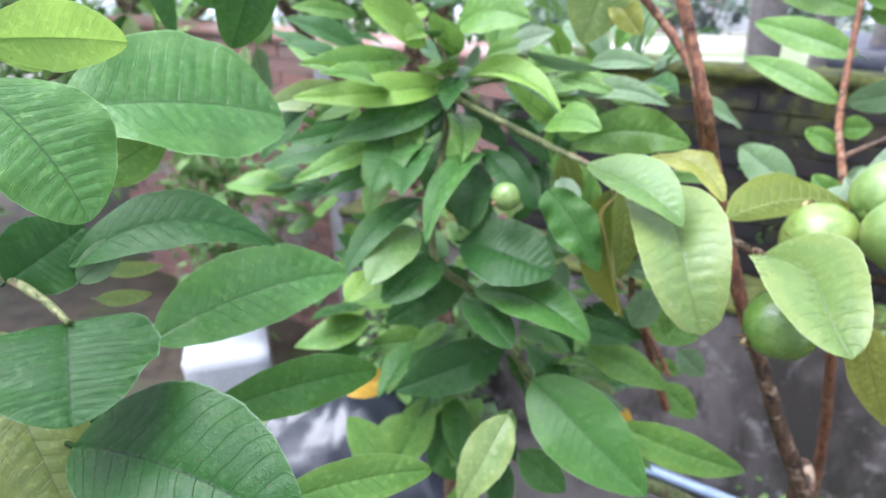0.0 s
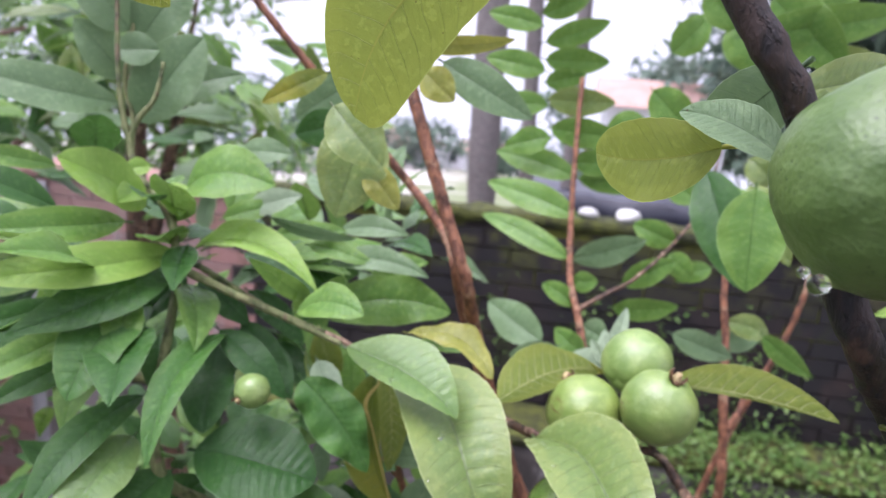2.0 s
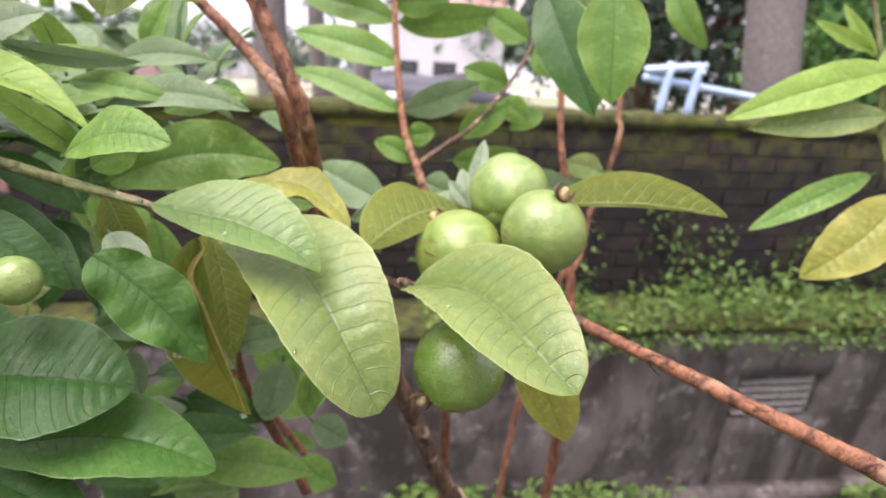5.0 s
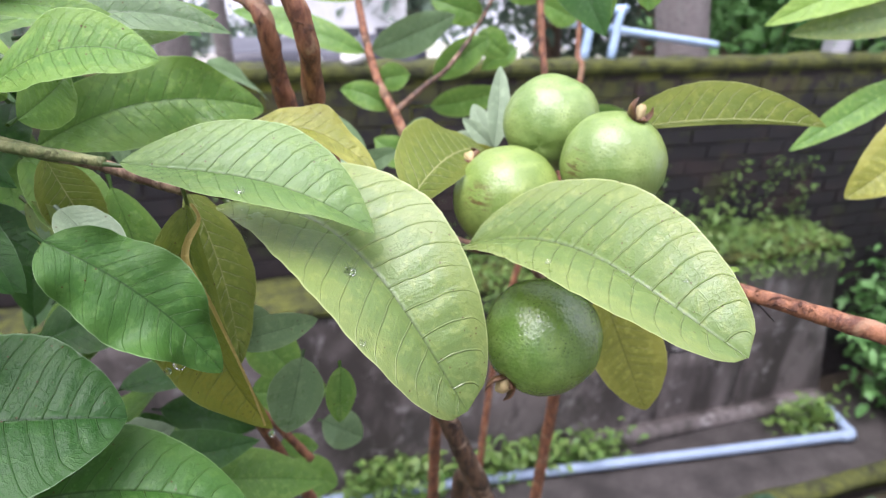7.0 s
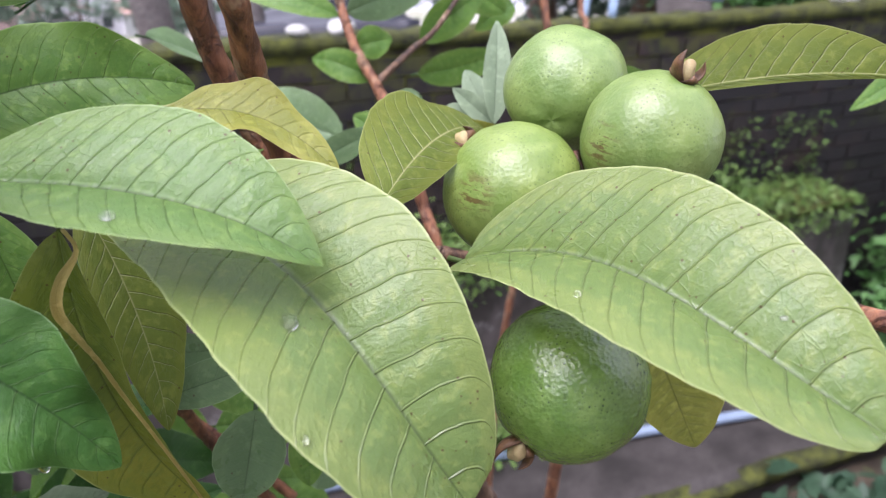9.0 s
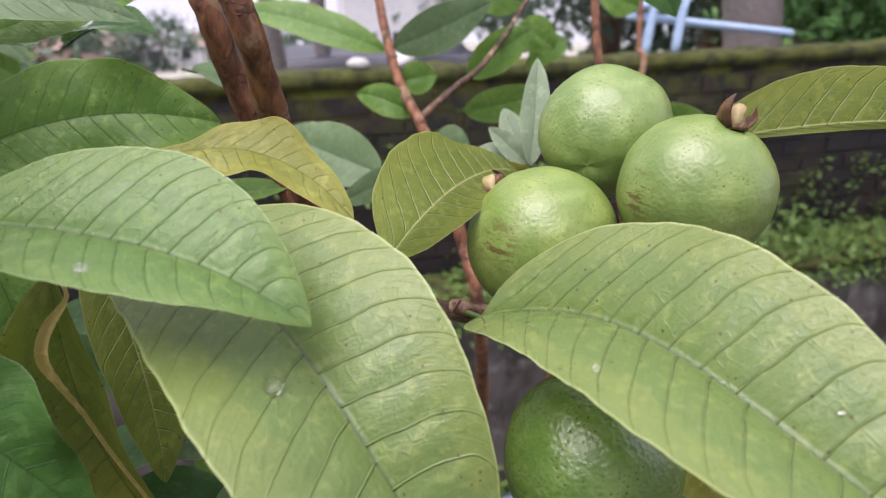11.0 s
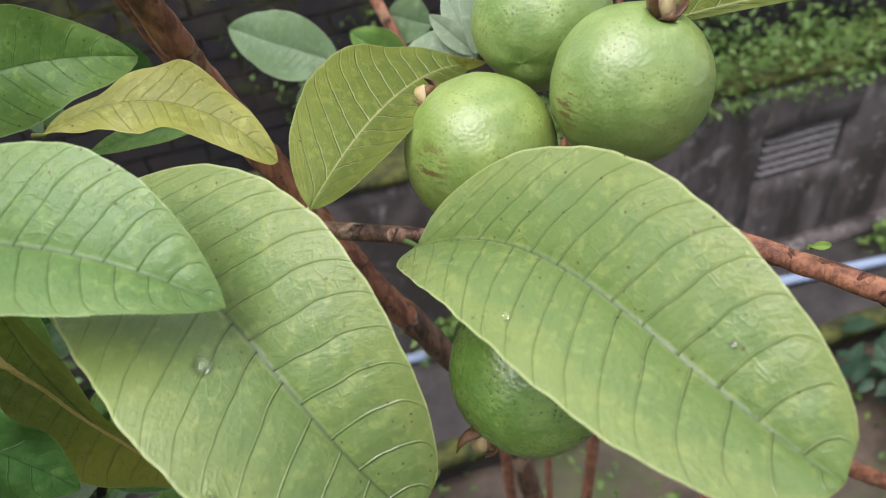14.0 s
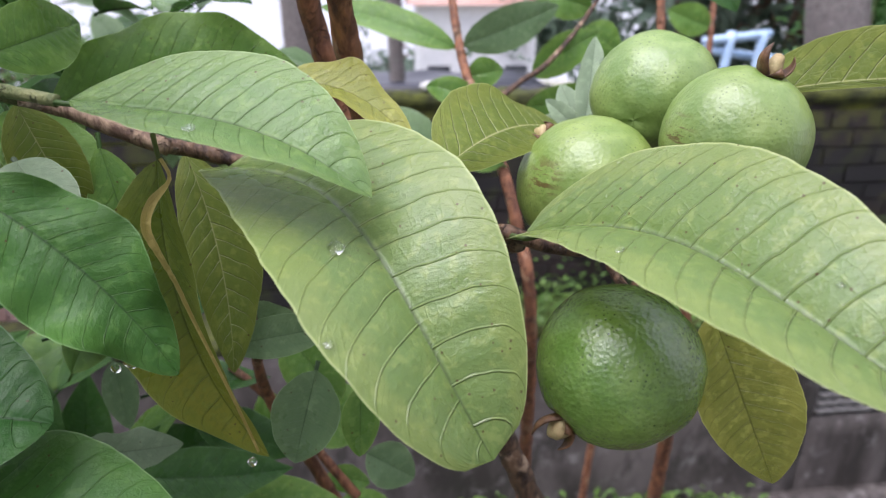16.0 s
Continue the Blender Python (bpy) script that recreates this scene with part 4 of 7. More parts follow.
for (x0, y0), (x1, y1), r in (((1.80, 3.62), (1.57, 3.73), 0.085), ((2.41, 4.08), (2.06, 4.27), 0.05), ((3.12, 4.70), (2.89, 4.85), 0.06), ((4.17, 1.50), (3.62, 2.64), 0.15)):
    p0, p1 = Vector((x0, y0, GROUND - 0.6)), Vector((x1, y1, 6.0))
    ob = thing("bare_tree", p0, "bare grey tree standing behind the brick wall", "tree", group="bare trees behind the wall")
    at, vv, ff = tube_data([p0, p0.lerp(p1, 0.5) + Vector((0.02, 0, 0)), p1], [r * 1.1, r, r * 0.9], 16, 0.1, 0.1, x0 * 7)
    hang("trunk", data_mesh("trunk", vv, ff, BARK["grey"]), at, ob)


def crown_spots(rnd, centre, radii, count, holes=0.25):
    out = []
    while len(out) < count:
        p = Vector((rnd.gauss(0, 0.5), rnd.gauss(0, 0.5), rnd.gauss(0, 0.5)))
        if p.length > 1.15:
            continue
        q = Vector((centre[0] + p.x * radii[0], centre[1] + p.y * radii[1], centre[2] + p.z * radii[2]))
        if noise.noise(q * (1.6 / max(radii) * 2.2)) < holes - 0.25:
            continue
        out.append(q)
    return out


def far_tree(at, height, spread, seed, material, size, count, label, clumps=9):
    """Tapered trunk, limbs, and a crown of many small leaves in uneven clumps."""
    rnd = random.Random(seed)
    ob = thing("tree", at, label, "tree", group="trees beyond the wall")
    foot = Vector(at)
    top = foot + Vector((rnd.uniform(-0.1, 0.1) * spread, rnd.uniform(-0.1, 0.1) * spread, height * 0.75))
    a, vv, ff = tube_data([foot, foot.lerp(top, 0.4) + Vector((0.04 * spread, 0, 0)), top], [height * 0.035, height * 0.025, height * 0.008], 10, height / 12, 0.15, seed)
    hang("trunk", data_mesh("trunk", vv, ff, BARK["brown"]), a, ob)
    spots = []
    for i in range(clumps):
        g, f = rnd.uniform(0, 6.283), rnd.uniform(0.3, 1.0)
        tip = foot + Vector((math.cos(g) * spread * f, math.sin(g) * spread * f, height * rnd.uniform(0.22, 1.0)))
        a, vv, ff = tube_data([foot.lerp(top, rnd.uniform(0.35, 0.8)), foot.lerp(tip, 0.7) + Vector((0, 0, height * 0.12)), tip], [height * 0.014, height * 0.009, height * 0.003], 6, height / 12, 0.1, i)
        hang("limb", data_mesh("limb", vv, ff, BARK["brown"]), a, ob)
        spots += crown_spots(rnd, tip, (spread * 0.5, spread * 0.5, height * 0.2), count // clumps)
    tagged(hang("crown", scatter_leaves("crown", [p - foot for p in spots], size, material, seed), foot, ob), kind="stuff")
    return ob


# A dark tree close behind the wall on one side, paler trees along the other.
for az, dist, h, sp, seed, count in ((57, 10.5, 7.5, 2.6, 1, 8000), (65, 10.0, 7.5, 2.6, 2, 8500), (71, 8.8, 7.0, 2.6, 20, 8500), (80, 8.5, 6.5, 2.5, 3, 10000), (92, 7.5, 6.0, 2.4, 7, 5000)):
    p = dir_place(az, dist)
    far_tree((p.x, p.y, ground_height(p.x, p.y) - 0.1), h, sp, seed, M_FAR_LEAF, 0.22, count, "dark leafy tree behind the brick wall")
for az, dist, h, sp, seed, count in ((-13, 8.0, 3.6, 2.1, 4, 7000), (-27, 7.0, 4.6, 2.2, 5, 6000), (-1, 9.0, 3.6, 2.0, 6, 6000), (-45, 6.5, 4.5, 2.2, 8, 4000)):
    p = dir_place(az, dist)
    far_tree((p.x, p.y, ground_height(p.x, p.y) - 0.1), h, sp, seed, M_PALE_LEAF, 0.13, count, "green garden tree beyond the faded brick wall")
for az, dist, h, sp, seed, count in ((13, 48, 4.6, 3.5, 11, 1600), (21, 60, 5.0, 4.0, 12, 1600), (28, 55, 4.8, 3.5, 13, 1600), (36, 40, 6.0, 4.0, 14, 1800), (44, 30, 6.5, 4.0, 15, 2400), (6, 40, 5.0, 4.0, 16, 1800)):
    p = dir_place(az, dist)
    far_tree((p.x, p.y, ground_height(p.x, p.y) - 0.2), h, sp, seed, M_FAR_LEAF, 0.55, count, "hazy tree in the far distance")


def house(az, dist, w, d, h, wall_mat, roof_mat, label):
    p = dir_place(az, dist)
    z = ground_height(p.x, p.y) - 0.2
    ob = thing("house", (p.x, p.y, z), label, "house", group="houses in the distance")
    turn = Matrix.Rotation(radians(-az + 8), 3, "Z")
    hang("wall", mesh_of(box_bm(-w / 2, w / 2, 0, d, 0, h, 0.03), "wall", wall_mat, False), (p.x, p.y, z), ob, "", turn)
    bm = bmesh.new()
    vs = [bm.verts.new(c) for c in ((-w / 2 - 0.4, -0.4, h), (w / 2 + 0.4, -0.4, h), (w / 2 + 0.4, d + 0.4, h), (-w / 2 - 0.4, d + 0.4, h), (-w / 2 - 0.4, d / 2, h + 1.0), (w / 2 + 0.4, d / 2, h + 1.0))]
    for f in ((0, 1, 5, 4), (2, 3, 4, 5), (0, 4, 3), (1, 2, 5), (3, 2, 1, 0)):
        bm.faces.new([vs[i] for i in f])
    hang("roof", mesh_of(bm, "roof", roof_mat, False), (p.x, p.y, z), ob, "", turn)
    for i in range(3):
        x = -w / 2 + w * (i + 0.5) / 3
        hang("window" if i != 1 else "door", mesh_of(box_bm(x - 0.45, x + 0.45, -0.04, 0.02, 0.9 if i != 1 else 0.05, 2.0, 0.01), "window", M_WINDOW_DARK, False), (p.x, p.y, z), ob, "", turn)


house(15.0, 62, 8, 5, 2.6, M_HOUSE_PINK, M_ROOF, "pale pink house with a rusty roof")
house(20.5, 72, 9, 5, 2.8, M_HOUSE, M_ROOF_GREY, "whitish house with a grey sheet roof")
house(27.0, 66, 7, 4, 2.2, M_HOUSE, M_ROOF, "small pale house with a red roof")
house(40.5, 26, 4.5, 4, 4.2, M_HOUSE, M_ROOF, "pale house with a rust-red roof behind the trees")

# A parked shape under a dark cover, its cream load, and sacks on the wall.
tank = thing("covered_cart", dir_place(37.5, 5.6, GROUND - 0.2), "cart under a dark blue cover behind the wall", "cart")
turn = Matrix.Rotation(radians(-30.7), 3, "Z")
bm = rough_box(-0.75, 0.75, -0.45, 0.45, 1.0, 1.95, 0.12, 0.05, 31.0)
hang("cover", mesh_of(bm, "cover", M_TANK), dir_place(37.5, 5.6, GROUND - 0.2), tank, "dark blue cover", turn)
hang("rail", mesh_of(box_bm(-0.6, 0.5, -0.52, -0.44, 1.35, 1.43, 0.01), "rail", M_WHITE), dir_place(37.5, 5.6, GROUND - 0.2), tank, "cream painted rail", turn)
for x in (-0.5, 0.5):
    hang("leg", mesh_of(box_bm(x - 0.05, x + 0.05, -0.3, 0.3, -0.1, 1.02, 0.01), "leg", M_WINDOW_DARK), dir_place(37.5, 5.6, GROUND - 0.2), tank, "", turn)
for s, r in ((0.2, 0.045), (0.37, 0.055)):
    bm = bmesh.new()
    bmesh.ops.create_icosphere(bm, subdivisions=3, radius=r)
    for v in bm.verts:
        v.co.z *= 0.62
        v.co += Vector(noise.noise_vector(v.co * 14 + Vector((s * 9, 0, 0)))) * 0.012
    lone("sack", mesh_of(bm, "sack", M_WHITE), wall_place(s, WN + 0.07, WTOP + 0.1), "small white sack lying on the mossy wall", "sack", group="sacks on the wall")

# A white post behind the wall, and green bushes beside it.
p = Vector((4.96, 1.27, GROUND - 0.3))
post = thing("post", p, "white painted concrete post standing behind the brick wall", "post")
hang("shaft", mesh_of(rough_box(-0.07, 0.07, -0.07, 0.07, 0, 4.6, 0.3, 0.004, 71.0), "shaft", M_HOUSE), p, post)
hang("foot", mesh_of(box_bm(-0.12, 0.12, -0.12, 0.12, 0, 0.25, 0.02), "foot", M_PILASTER), p, post, "grey cement foot")

# Pale blue steel frame on the wall.
frame_at = wall_place(1.44, WN + 0.12, WTOP + 0.05)
blue = thing("steel_frame", frame_at, "pale blue painted steel frame standing on the wall", "frame")


def bar(parent, name, a, b, r, mat):
    at, vv, ff = tube_data([a, a.lerp(b, 0.5), b], [r] * 3, 8, 0.05, 0.0)
    hang(name, data_mesh(name, vv, ff, mat), at, parent)


for ds in (0.0, 0.14):
    bar(blue, "leg", wall_place(1.42 + ds, WN + 0.1, WTOP + 0.06), wall_place(1.45 + ds, WN + 0.12, WTOP + 0.3), 0.02, M_BLUE_FRAME)
bar(blue, "rail", wall_place(1.33, WN + 0.12, WTOP + 0.23), wall_place(2.3, WN + 0.3, WTOP + 0.1), 0.018, M_BLUE_FRAME)
bar(blue, "rail", wall_place(1.33, WN + 0.12, WTOP + 0.26), wall_place(1.62, WN + 0.12, WTOP + 0.29), 0.018, M_BLUE_FRAME)

# ---- plants on the ledge, the slab and the soil ----
rnd = random.Random(7)
spots = []
for i in range(5200):
    s = rnd.uniform(0.35, 2.85)
    hump = max(0.12, 0.55 + 0.9 * noise.noise(Vector((s * 3.3, 0.4, 0))))
    n = LOW_N + rnd.uniform(-0.05, 0.28)
    z = LOW_TOP + 0.02 + abs(rnd.gauss(0, 0.06)) * hump * 1.6
    if rnd.random() < 0.16:
        n, z = LOW_N - 0.02 - rnd.random() * 0.05, LOW_TOP - abs(rnd.gauss(0, 0.05))
    spots.append(wall_place(s, n, z))
for i in range(700):
    c = rnd.choice((0.9, 1.12, 1.62, 1.8, 2.3, 2.55, 2.75))
    spots.append(wall_place(c + rnd.gauss(0, 0.05), WN - 0.02 - rnd.random() * 0.05, LOW_TOP + rnd.random() ** 1.5 * 0.42))
for i in range(260):
    c = rnd.choice((-0.15, 0.25, 0.62, 0.95, 1.5))
    spots.append(wall_place(c + rnd.gauss(0, 0.07), WN - 0.03, 0.55 + rnd.gauss(0, 0.1)))
lone("ledge_weeds", scatter_leaves("ledge_weeds", spots, 0.03, M_WEED, 3, 0.1), (0, 0, 0), "bright green small-leaved weeds along the mossy ledge", "weeds", kind="stuff")

spots = []
for i in range(1500):
    c = rnd.choice((0.35, 0.5, 0.9, 1.15, 1.4, 2.75))
    spots.append(wall_place(c + rnd.gauss(0, 0.12), 2.52 + rnd.gauss(0, 0.03) - 0.06 * c, -0.86 + rnd.random() ** 1.6 * 0.2))
for i in range(5200):
    s, n = rnd.uniform(-3.0, 3.2), rnd.uniform(0.7, 1.98)
    if noise.noise(Vector((s * 1.6, n * 1.6, 4))) < -0.02 or (s > 0.1 and rnd.random() < 0.8):
        continue
    p = wall_place(s, n)
    spots.append((p.x, p.y, GROUND + rnd.random() ** 2 * 0.28))
lone("ground_weeds", scatter_leaves("ground_weeds", spots, 0.05, M_WEED, 5, 0.1), (0, 0, 0), "low green weeds on wet soil and slab", "weeds", kind="stuff")


def shrub(at, size, seed, material, leaf_size, count, label):
    r2 = random.Random(seed)
    ob = thing("shrub", at, label, "shrub")
    foot = Vector(at)
    spots = []
    for i in range(12):
        g = r2.uniform(0, 6.283)
        tip = foot + Vector((math.cos(g) * size[0] * r2.random(), math.sin(g) * size[0] * r2.random(), size[1] * r2.uniform(0.5, 1.0)))
        a, vv, ff = tube_data([foot, foot.lerp(tip, 0.5) + Vector((0, 0, 0.08)), tip], [0.012, 0.009, 0.004], 6, 0.06, 0.1, i)
        hang("stem", data_mesh("stem", vv, ff, BARK["green"]), a, ob)
        spots += crown_spots(r2, tip, (size[0] * 0.5, size[0] * 0.5, size[1] * 0.42), count // 12)
    tagged(hang("foliage", scatter_leaves("foliage", [p - foot for p in spots], leaf_size, material, seed), foot, ob), kind="stuff")


p = wall_place(3.55, 2.25)
shrub((p.x, p.y, GROUND), (0.5, 0.95), 21, M_SHRUB, 0.085, 2600, "lush green shrub at the end of the low wall")
p = wall_place(3.3, 1.55)
shrub((p.x, p.y, GROUND), (0.45, 0.45), 22, M_SHRUB, 0.09, 1500, "broad-leaved green plants on the soil by the slab")
p = wall_place(2.2, 1.5)
shrub((p.x, p.y, GROUND), (0.36, 0.3), 26, M_SLAB_PLANT, 0.14, 420, "dark blue-green broad-leaved plants below the slab")
p = wall_place(4.2, 2.0)
shrub((p.x, p.y, GROUND), (0.7, 1.5), 23, M_SHRUB, 0.1, 2800, "dark green shrub beyond the low wall")
for s, n, wide, tall, seed in ((3.3, 4.3, 0.7, 2.7, 31), (4.6, 4.4, 0.8, 2.9, 32)):
    p = wall_place(s, n)
    shrub((p.x, p.y, ground_height(p.x, p.y) - 0.05), (wide, tall), seed, M_SHRUB, 0.1, 3600, "green bush rising behind the brick wall")
p = wall_place(-2.95, 2.45)
shrub((p.x, p.y, GROUND), (0.4, 1.55), 24, M_PALE_LEAF, 0.09, 900, "thin light green creeper in front of the pink wall")
p = wall_place(-1.55, 2.3)
shrub((p.x, p.y, GROUND), (0.35, 1.1), 25, M_PALE_LEAF, 0.08, 900, "loose green shrub beside the pink wall")

# Pale block and black plastic sheet near the foot of the wall.
p = dir_place(-25.0, 3.3)
lone("concrete_block", mesh_of(rough_box(-0.24, 0.24, -0.15, 0.15, 0, 0.42, 0.08, 0.008, 41.0), "concrete_block", M_BLOCK), (p.x, p.y, GROUND - 0.02), "pale grey concrete block on the soil", "block", turn=Matrix.Rotation(radians(15), 3, "Z"))
verts, faces = [], []
G = 34
for j in range(G):
    for i in range(G):
        x, y = (i / (G - 1) - 0.5) * 1.3, (j / (G - 1) - 0.5) * 1.0
        e = max(0.0, 1 - (x / 0.65) ** 2) * max(0.0, 1 - (y / 0.5) ** 2)
        z = 0.5 * e ** 0.55 + 0.13 * (abs(noise.noise(Vector((x * 3, y * 3, 1)))) + 0.5 * abs(noise.noise(Vector((x * 8, y * 8, 7))))) * min(1, e * 4)
        verts.append((x, y, z))
for j in range(G - 1):
    for i in range(G - 1):
        a = j * G + i
        faces.append((a, a + 1, a + G + 1, a + G))
p = dir_place(-15.0, 2.45)
lone("plastic_sheet", data_mesh("plastic_sheet", verts, faces, M_BAG), (p.x, p.y, GROUND - 0.02), "crumpled black plastic sheet over a heap on the soil", "plastic sheet")


# ---- the guava tree with its fruit ----
guava_tree = thing("guava_tree", (0.6, 0.62, GROUND), "guava tree with red-brown bark and clusters of green fruit", "tree")
limb("trunk", guava_tree, "red", "red-brown flaking bark", (0.2083, 0.7631, 1.8761, 0.0039), (0.2235, 0.7248, 1.7411, 0.0044), (0.2290, 0.6800, 1.6279, 0.0050), (0.2540, 0.6290, 1.5120, 0.0055), (0.2700, 0.6030, 1.4500, 0.0057), (0.2855, 0.6160, 1.4100, 0.0058), (0.3029, 0.6300, 1.3700, 0.0062), (0.3340, 0.6060, 1.2600, 0.0074), (0.3595, 0.5977, 1.2000, 0.0080), sides=16, lump=0.2)
limb("trunk", guava_tree, "brown", "dark wet lower trunk", (0.3480, 0.6010, 1.2250, 0.0079), (0.3595, 0.5977, 1.2000, 0.0080), (0.3841, 0.5930, 1.1400, 0.0082), (0.4088, 0.5883, 1.0800, 0.0086), (0.4700, 0.6000, 0.9600, 0.0095), (0.5000, 0.6600, 0.9000, 0.0110), (0.5600, 0.6300, 0.2000, 0.0140), (0.6000, 0.6200, -1.0800, 0.0190), sides=16, lump=0.2)
limb("branch", guava_tree, "red", "", (0.0283, 0.9011, 1.8325, 0.0032), (0.1071, 0.8142, 1.6851, 0.0037), (0.2523, 0.7642, 1.5194, 0.0044), (0.2759, 0.7418, 1.4895, 0.0048), (0.2915, 0.7088, 1.4607, 0.0051), (0.2815, 0.6560, 1.4500, 0.0054), (0.2938, 0.6600, 1.4100, 0.0056), (0.3062, 0.6560, 1.3700, 0.0058), (0.3340, 0.6080, 1.2620, 0.0062), sides=12, lump=0.2)
limb("branch", guava_tree, "green", "green-grey young branch", (0.0410, 0.6880, 1.4440, 0.0036), (0.0969, 0.6523, 1.4227, 0.0034), (0.1507, 0.6312, 1.4001, 0.0030), (0.1569, 0.6281, 1.3981, 0.0031), sides=12, lump=0.12)
limb("branch", guava_tree, "dry", "dry split bark", (0.1563, 0.6286, 1.3983, 0.0031), (0.1665, 0.6242, 1.3944, 0.0029), (0.1826, 0.6168, 1.3857, 0.0030), (0.1998, 0.6087, 1.3774, 0.0031), sides=12, lump=0.2)
limb("branch", guava_tree, "red", "orange-brown branch", (0.3898, 0.4340, 1.3278, 0.0040), (0.3868, 0.3339, 1.3331, 0.0044), (0.3844, 0.2576, 1.3372, 0.0050), (0.3814, 0.1578, 1.3425, 0.0054), (0.3768, 0.0081, 1.3504, 0.0060), (0.3728, -0.0916, 1.2374, 0.0075), (0.9000, 0.5000, 0.5000, 0.0110), (0.7000, 0.5800, -0.4000, 0.0170), (0.6000, 0.6200, -1.0600, 0.0220), sides=12, lump=0.16)
limb("branch", guava_tree, "brown", "", (0.1982, 0.6103, 1.3782, 0.0031), (0.2171, 0.6062, 1.3721, 0.0032), (0.2658, 0.5760, 1.3522, 0.0034), (0.3170, 0.5364, 1.3313, 0.0037), (0.3042, 0.5295, 1.3432, 0.0030), (0.3276, 0.5189, 1.3334, 0.0032), (0.3640, 0.5080, 1.3283, 0.0034), (0.3961, 0.4847, 1.3357, 0.0034), (0.4041, 0.4612, 1.3213, 0.0037), (0.3898, 0.4340, 1.3278, 0.0042), sides=12, lump=0.12)
limb("twig", guava_tree, "brown", "", (0.3961, 0.4847, 1.3357, 0.0032), (0.4032, 0.5025, 1.3480, 0.0027), (0.4145, 0.5242, 1.3480, 0.0026), (0.4210, 0.5322, 1.3566, 0.0023), sides=8, lump=0.12)
limb("twig", guava_tree, "brown", "", (0.3467, 0.5056, 1.3248, 0.0020), (0.3377, 0.4927, 1.3240, 0.0019), (0.3364, 0.4848, 1.3209, 0.0019), sides=8, lump=0.12)
guava(guava_tree, "pale_1", (0.3572, 0.5304, 1.3522), 0.0314, (-0.096, 0.806, 0.584), "pale green guava with brown scratches and rain drops")
guava(guava_tree, "pale_2", (0.3924, 0.4847, 1.3777), 0.0297, (0.109, -0.296, 0.949), "light green guava with a dark dry calyx")
guava(guava_tree, "green2", (0.4122, 0.5398, 1.3869), 0.0302, (0.904, 0.318, 0.285), "green guava with a rain drop")
guava(guava_tree, "green", (0.3058, 0.4665, 1.3096), 0.0295, (-0.781, 0.140, -0.608), "darker green guava hanging under a leaf")
guava(guava_tree, "green2", (0.0945, 0.5974, 1.3690), 0.0135, (-0.827, -0.520, -0.213), "small green guava between the leaves")
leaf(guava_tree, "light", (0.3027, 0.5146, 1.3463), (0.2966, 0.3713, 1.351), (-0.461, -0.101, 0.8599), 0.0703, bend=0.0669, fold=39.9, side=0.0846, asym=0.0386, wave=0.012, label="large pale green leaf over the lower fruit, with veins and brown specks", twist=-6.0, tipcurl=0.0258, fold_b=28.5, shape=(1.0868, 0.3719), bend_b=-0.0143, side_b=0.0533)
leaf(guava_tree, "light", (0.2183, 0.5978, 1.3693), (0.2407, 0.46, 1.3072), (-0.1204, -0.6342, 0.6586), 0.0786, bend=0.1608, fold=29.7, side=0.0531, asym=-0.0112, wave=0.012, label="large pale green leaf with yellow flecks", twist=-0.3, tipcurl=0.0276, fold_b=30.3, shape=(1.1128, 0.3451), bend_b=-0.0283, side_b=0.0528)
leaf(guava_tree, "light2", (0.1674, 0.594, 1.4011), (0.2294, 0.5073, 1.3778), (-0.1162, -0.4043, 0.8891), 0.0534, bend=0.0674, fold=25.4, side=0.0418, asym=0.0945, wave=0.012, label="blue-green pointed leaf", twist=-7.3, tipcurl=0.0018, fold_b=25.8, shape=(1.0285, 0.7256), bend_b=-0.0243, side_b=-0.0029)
leaf(guava_tree, "mid", (0.1751, 0.7201, 1.3785), (0.2880, 0.6694, 1.3919), (-0.400, -0.754, 0.521), 0.0550, bend=0.06, fold=10, side=0.1, wave=0.08, shape=(1.0, 0.6), label="green leaf with a pale midrib")
leaf(guava_tree, "yellow", (0.2328, 0.6338, 1.3907), (0.2851, 0.5639, 1.3743), (-0.244, -0.390, 0.888), 0.0302, bend=0.1, fold=12, side=0.16, wave=0.11, shape=(1.15, 0.55), label="wavy yellow-green leaf")
leaf(guava_tree, "under", (0.2736, 0.5292, 1.3744), (0.4142, 0.5865, 1.3560), (0.324, -0.547, 0.772), 0.0447, fold=-8, side=0.06, asym=0.35, wave=0.04, label="leaf showing its pale veined underside")
leaf(guava_tree, "under", (0.4042, 0.4918, 1.3926), (0.4778, 0.3997, 1.4008), (-0.769, -0.593, 0.238), 0.0255, bend=0.03, fold=-6, side=0.05, asym=0.75, wave=0.02, label="long leaf showing its veined underside")
leaf(guava_tree, "yellow", (0.3698, 0.4678, 1.3097), (0.3953, 0.4383, 1.2261), (-0.797, -0.603, -0.031), 0.0447, fold=5, asym=0.1, wave=0.02)
leaf(guava_tree, "downy", (0.4208, 0.5892, 1.3578), (0.4513, 0.6115, 1.4081), (-0.458, -0.676, 0.577), 0.0176, bend=0.04, fold=20, wave=0.05)
leaf(guava_tree, "downy", (0.4245, 0.5919, 1.3558), (0.4205, 0.6194, 1.3732), (-0.736, -0.435, 0.519), 0.0127, fold=25, wave=0.05)
leaf(guava_tree, "downy", (0.4254, 0.5908, 1.3557), (0.4152, 0.6411, 1.3491), (-0.629, -0.026, 0.777), 0.0271, bend=0.08, fold=12, side=0.05)
leaf(guava_tree, "downy", (0.4242, 0.5933, 1.3572), (0.4407, 0.6266, 1.3791), (-0.567, -0.240, 0.788), 0.0173, fold=12)
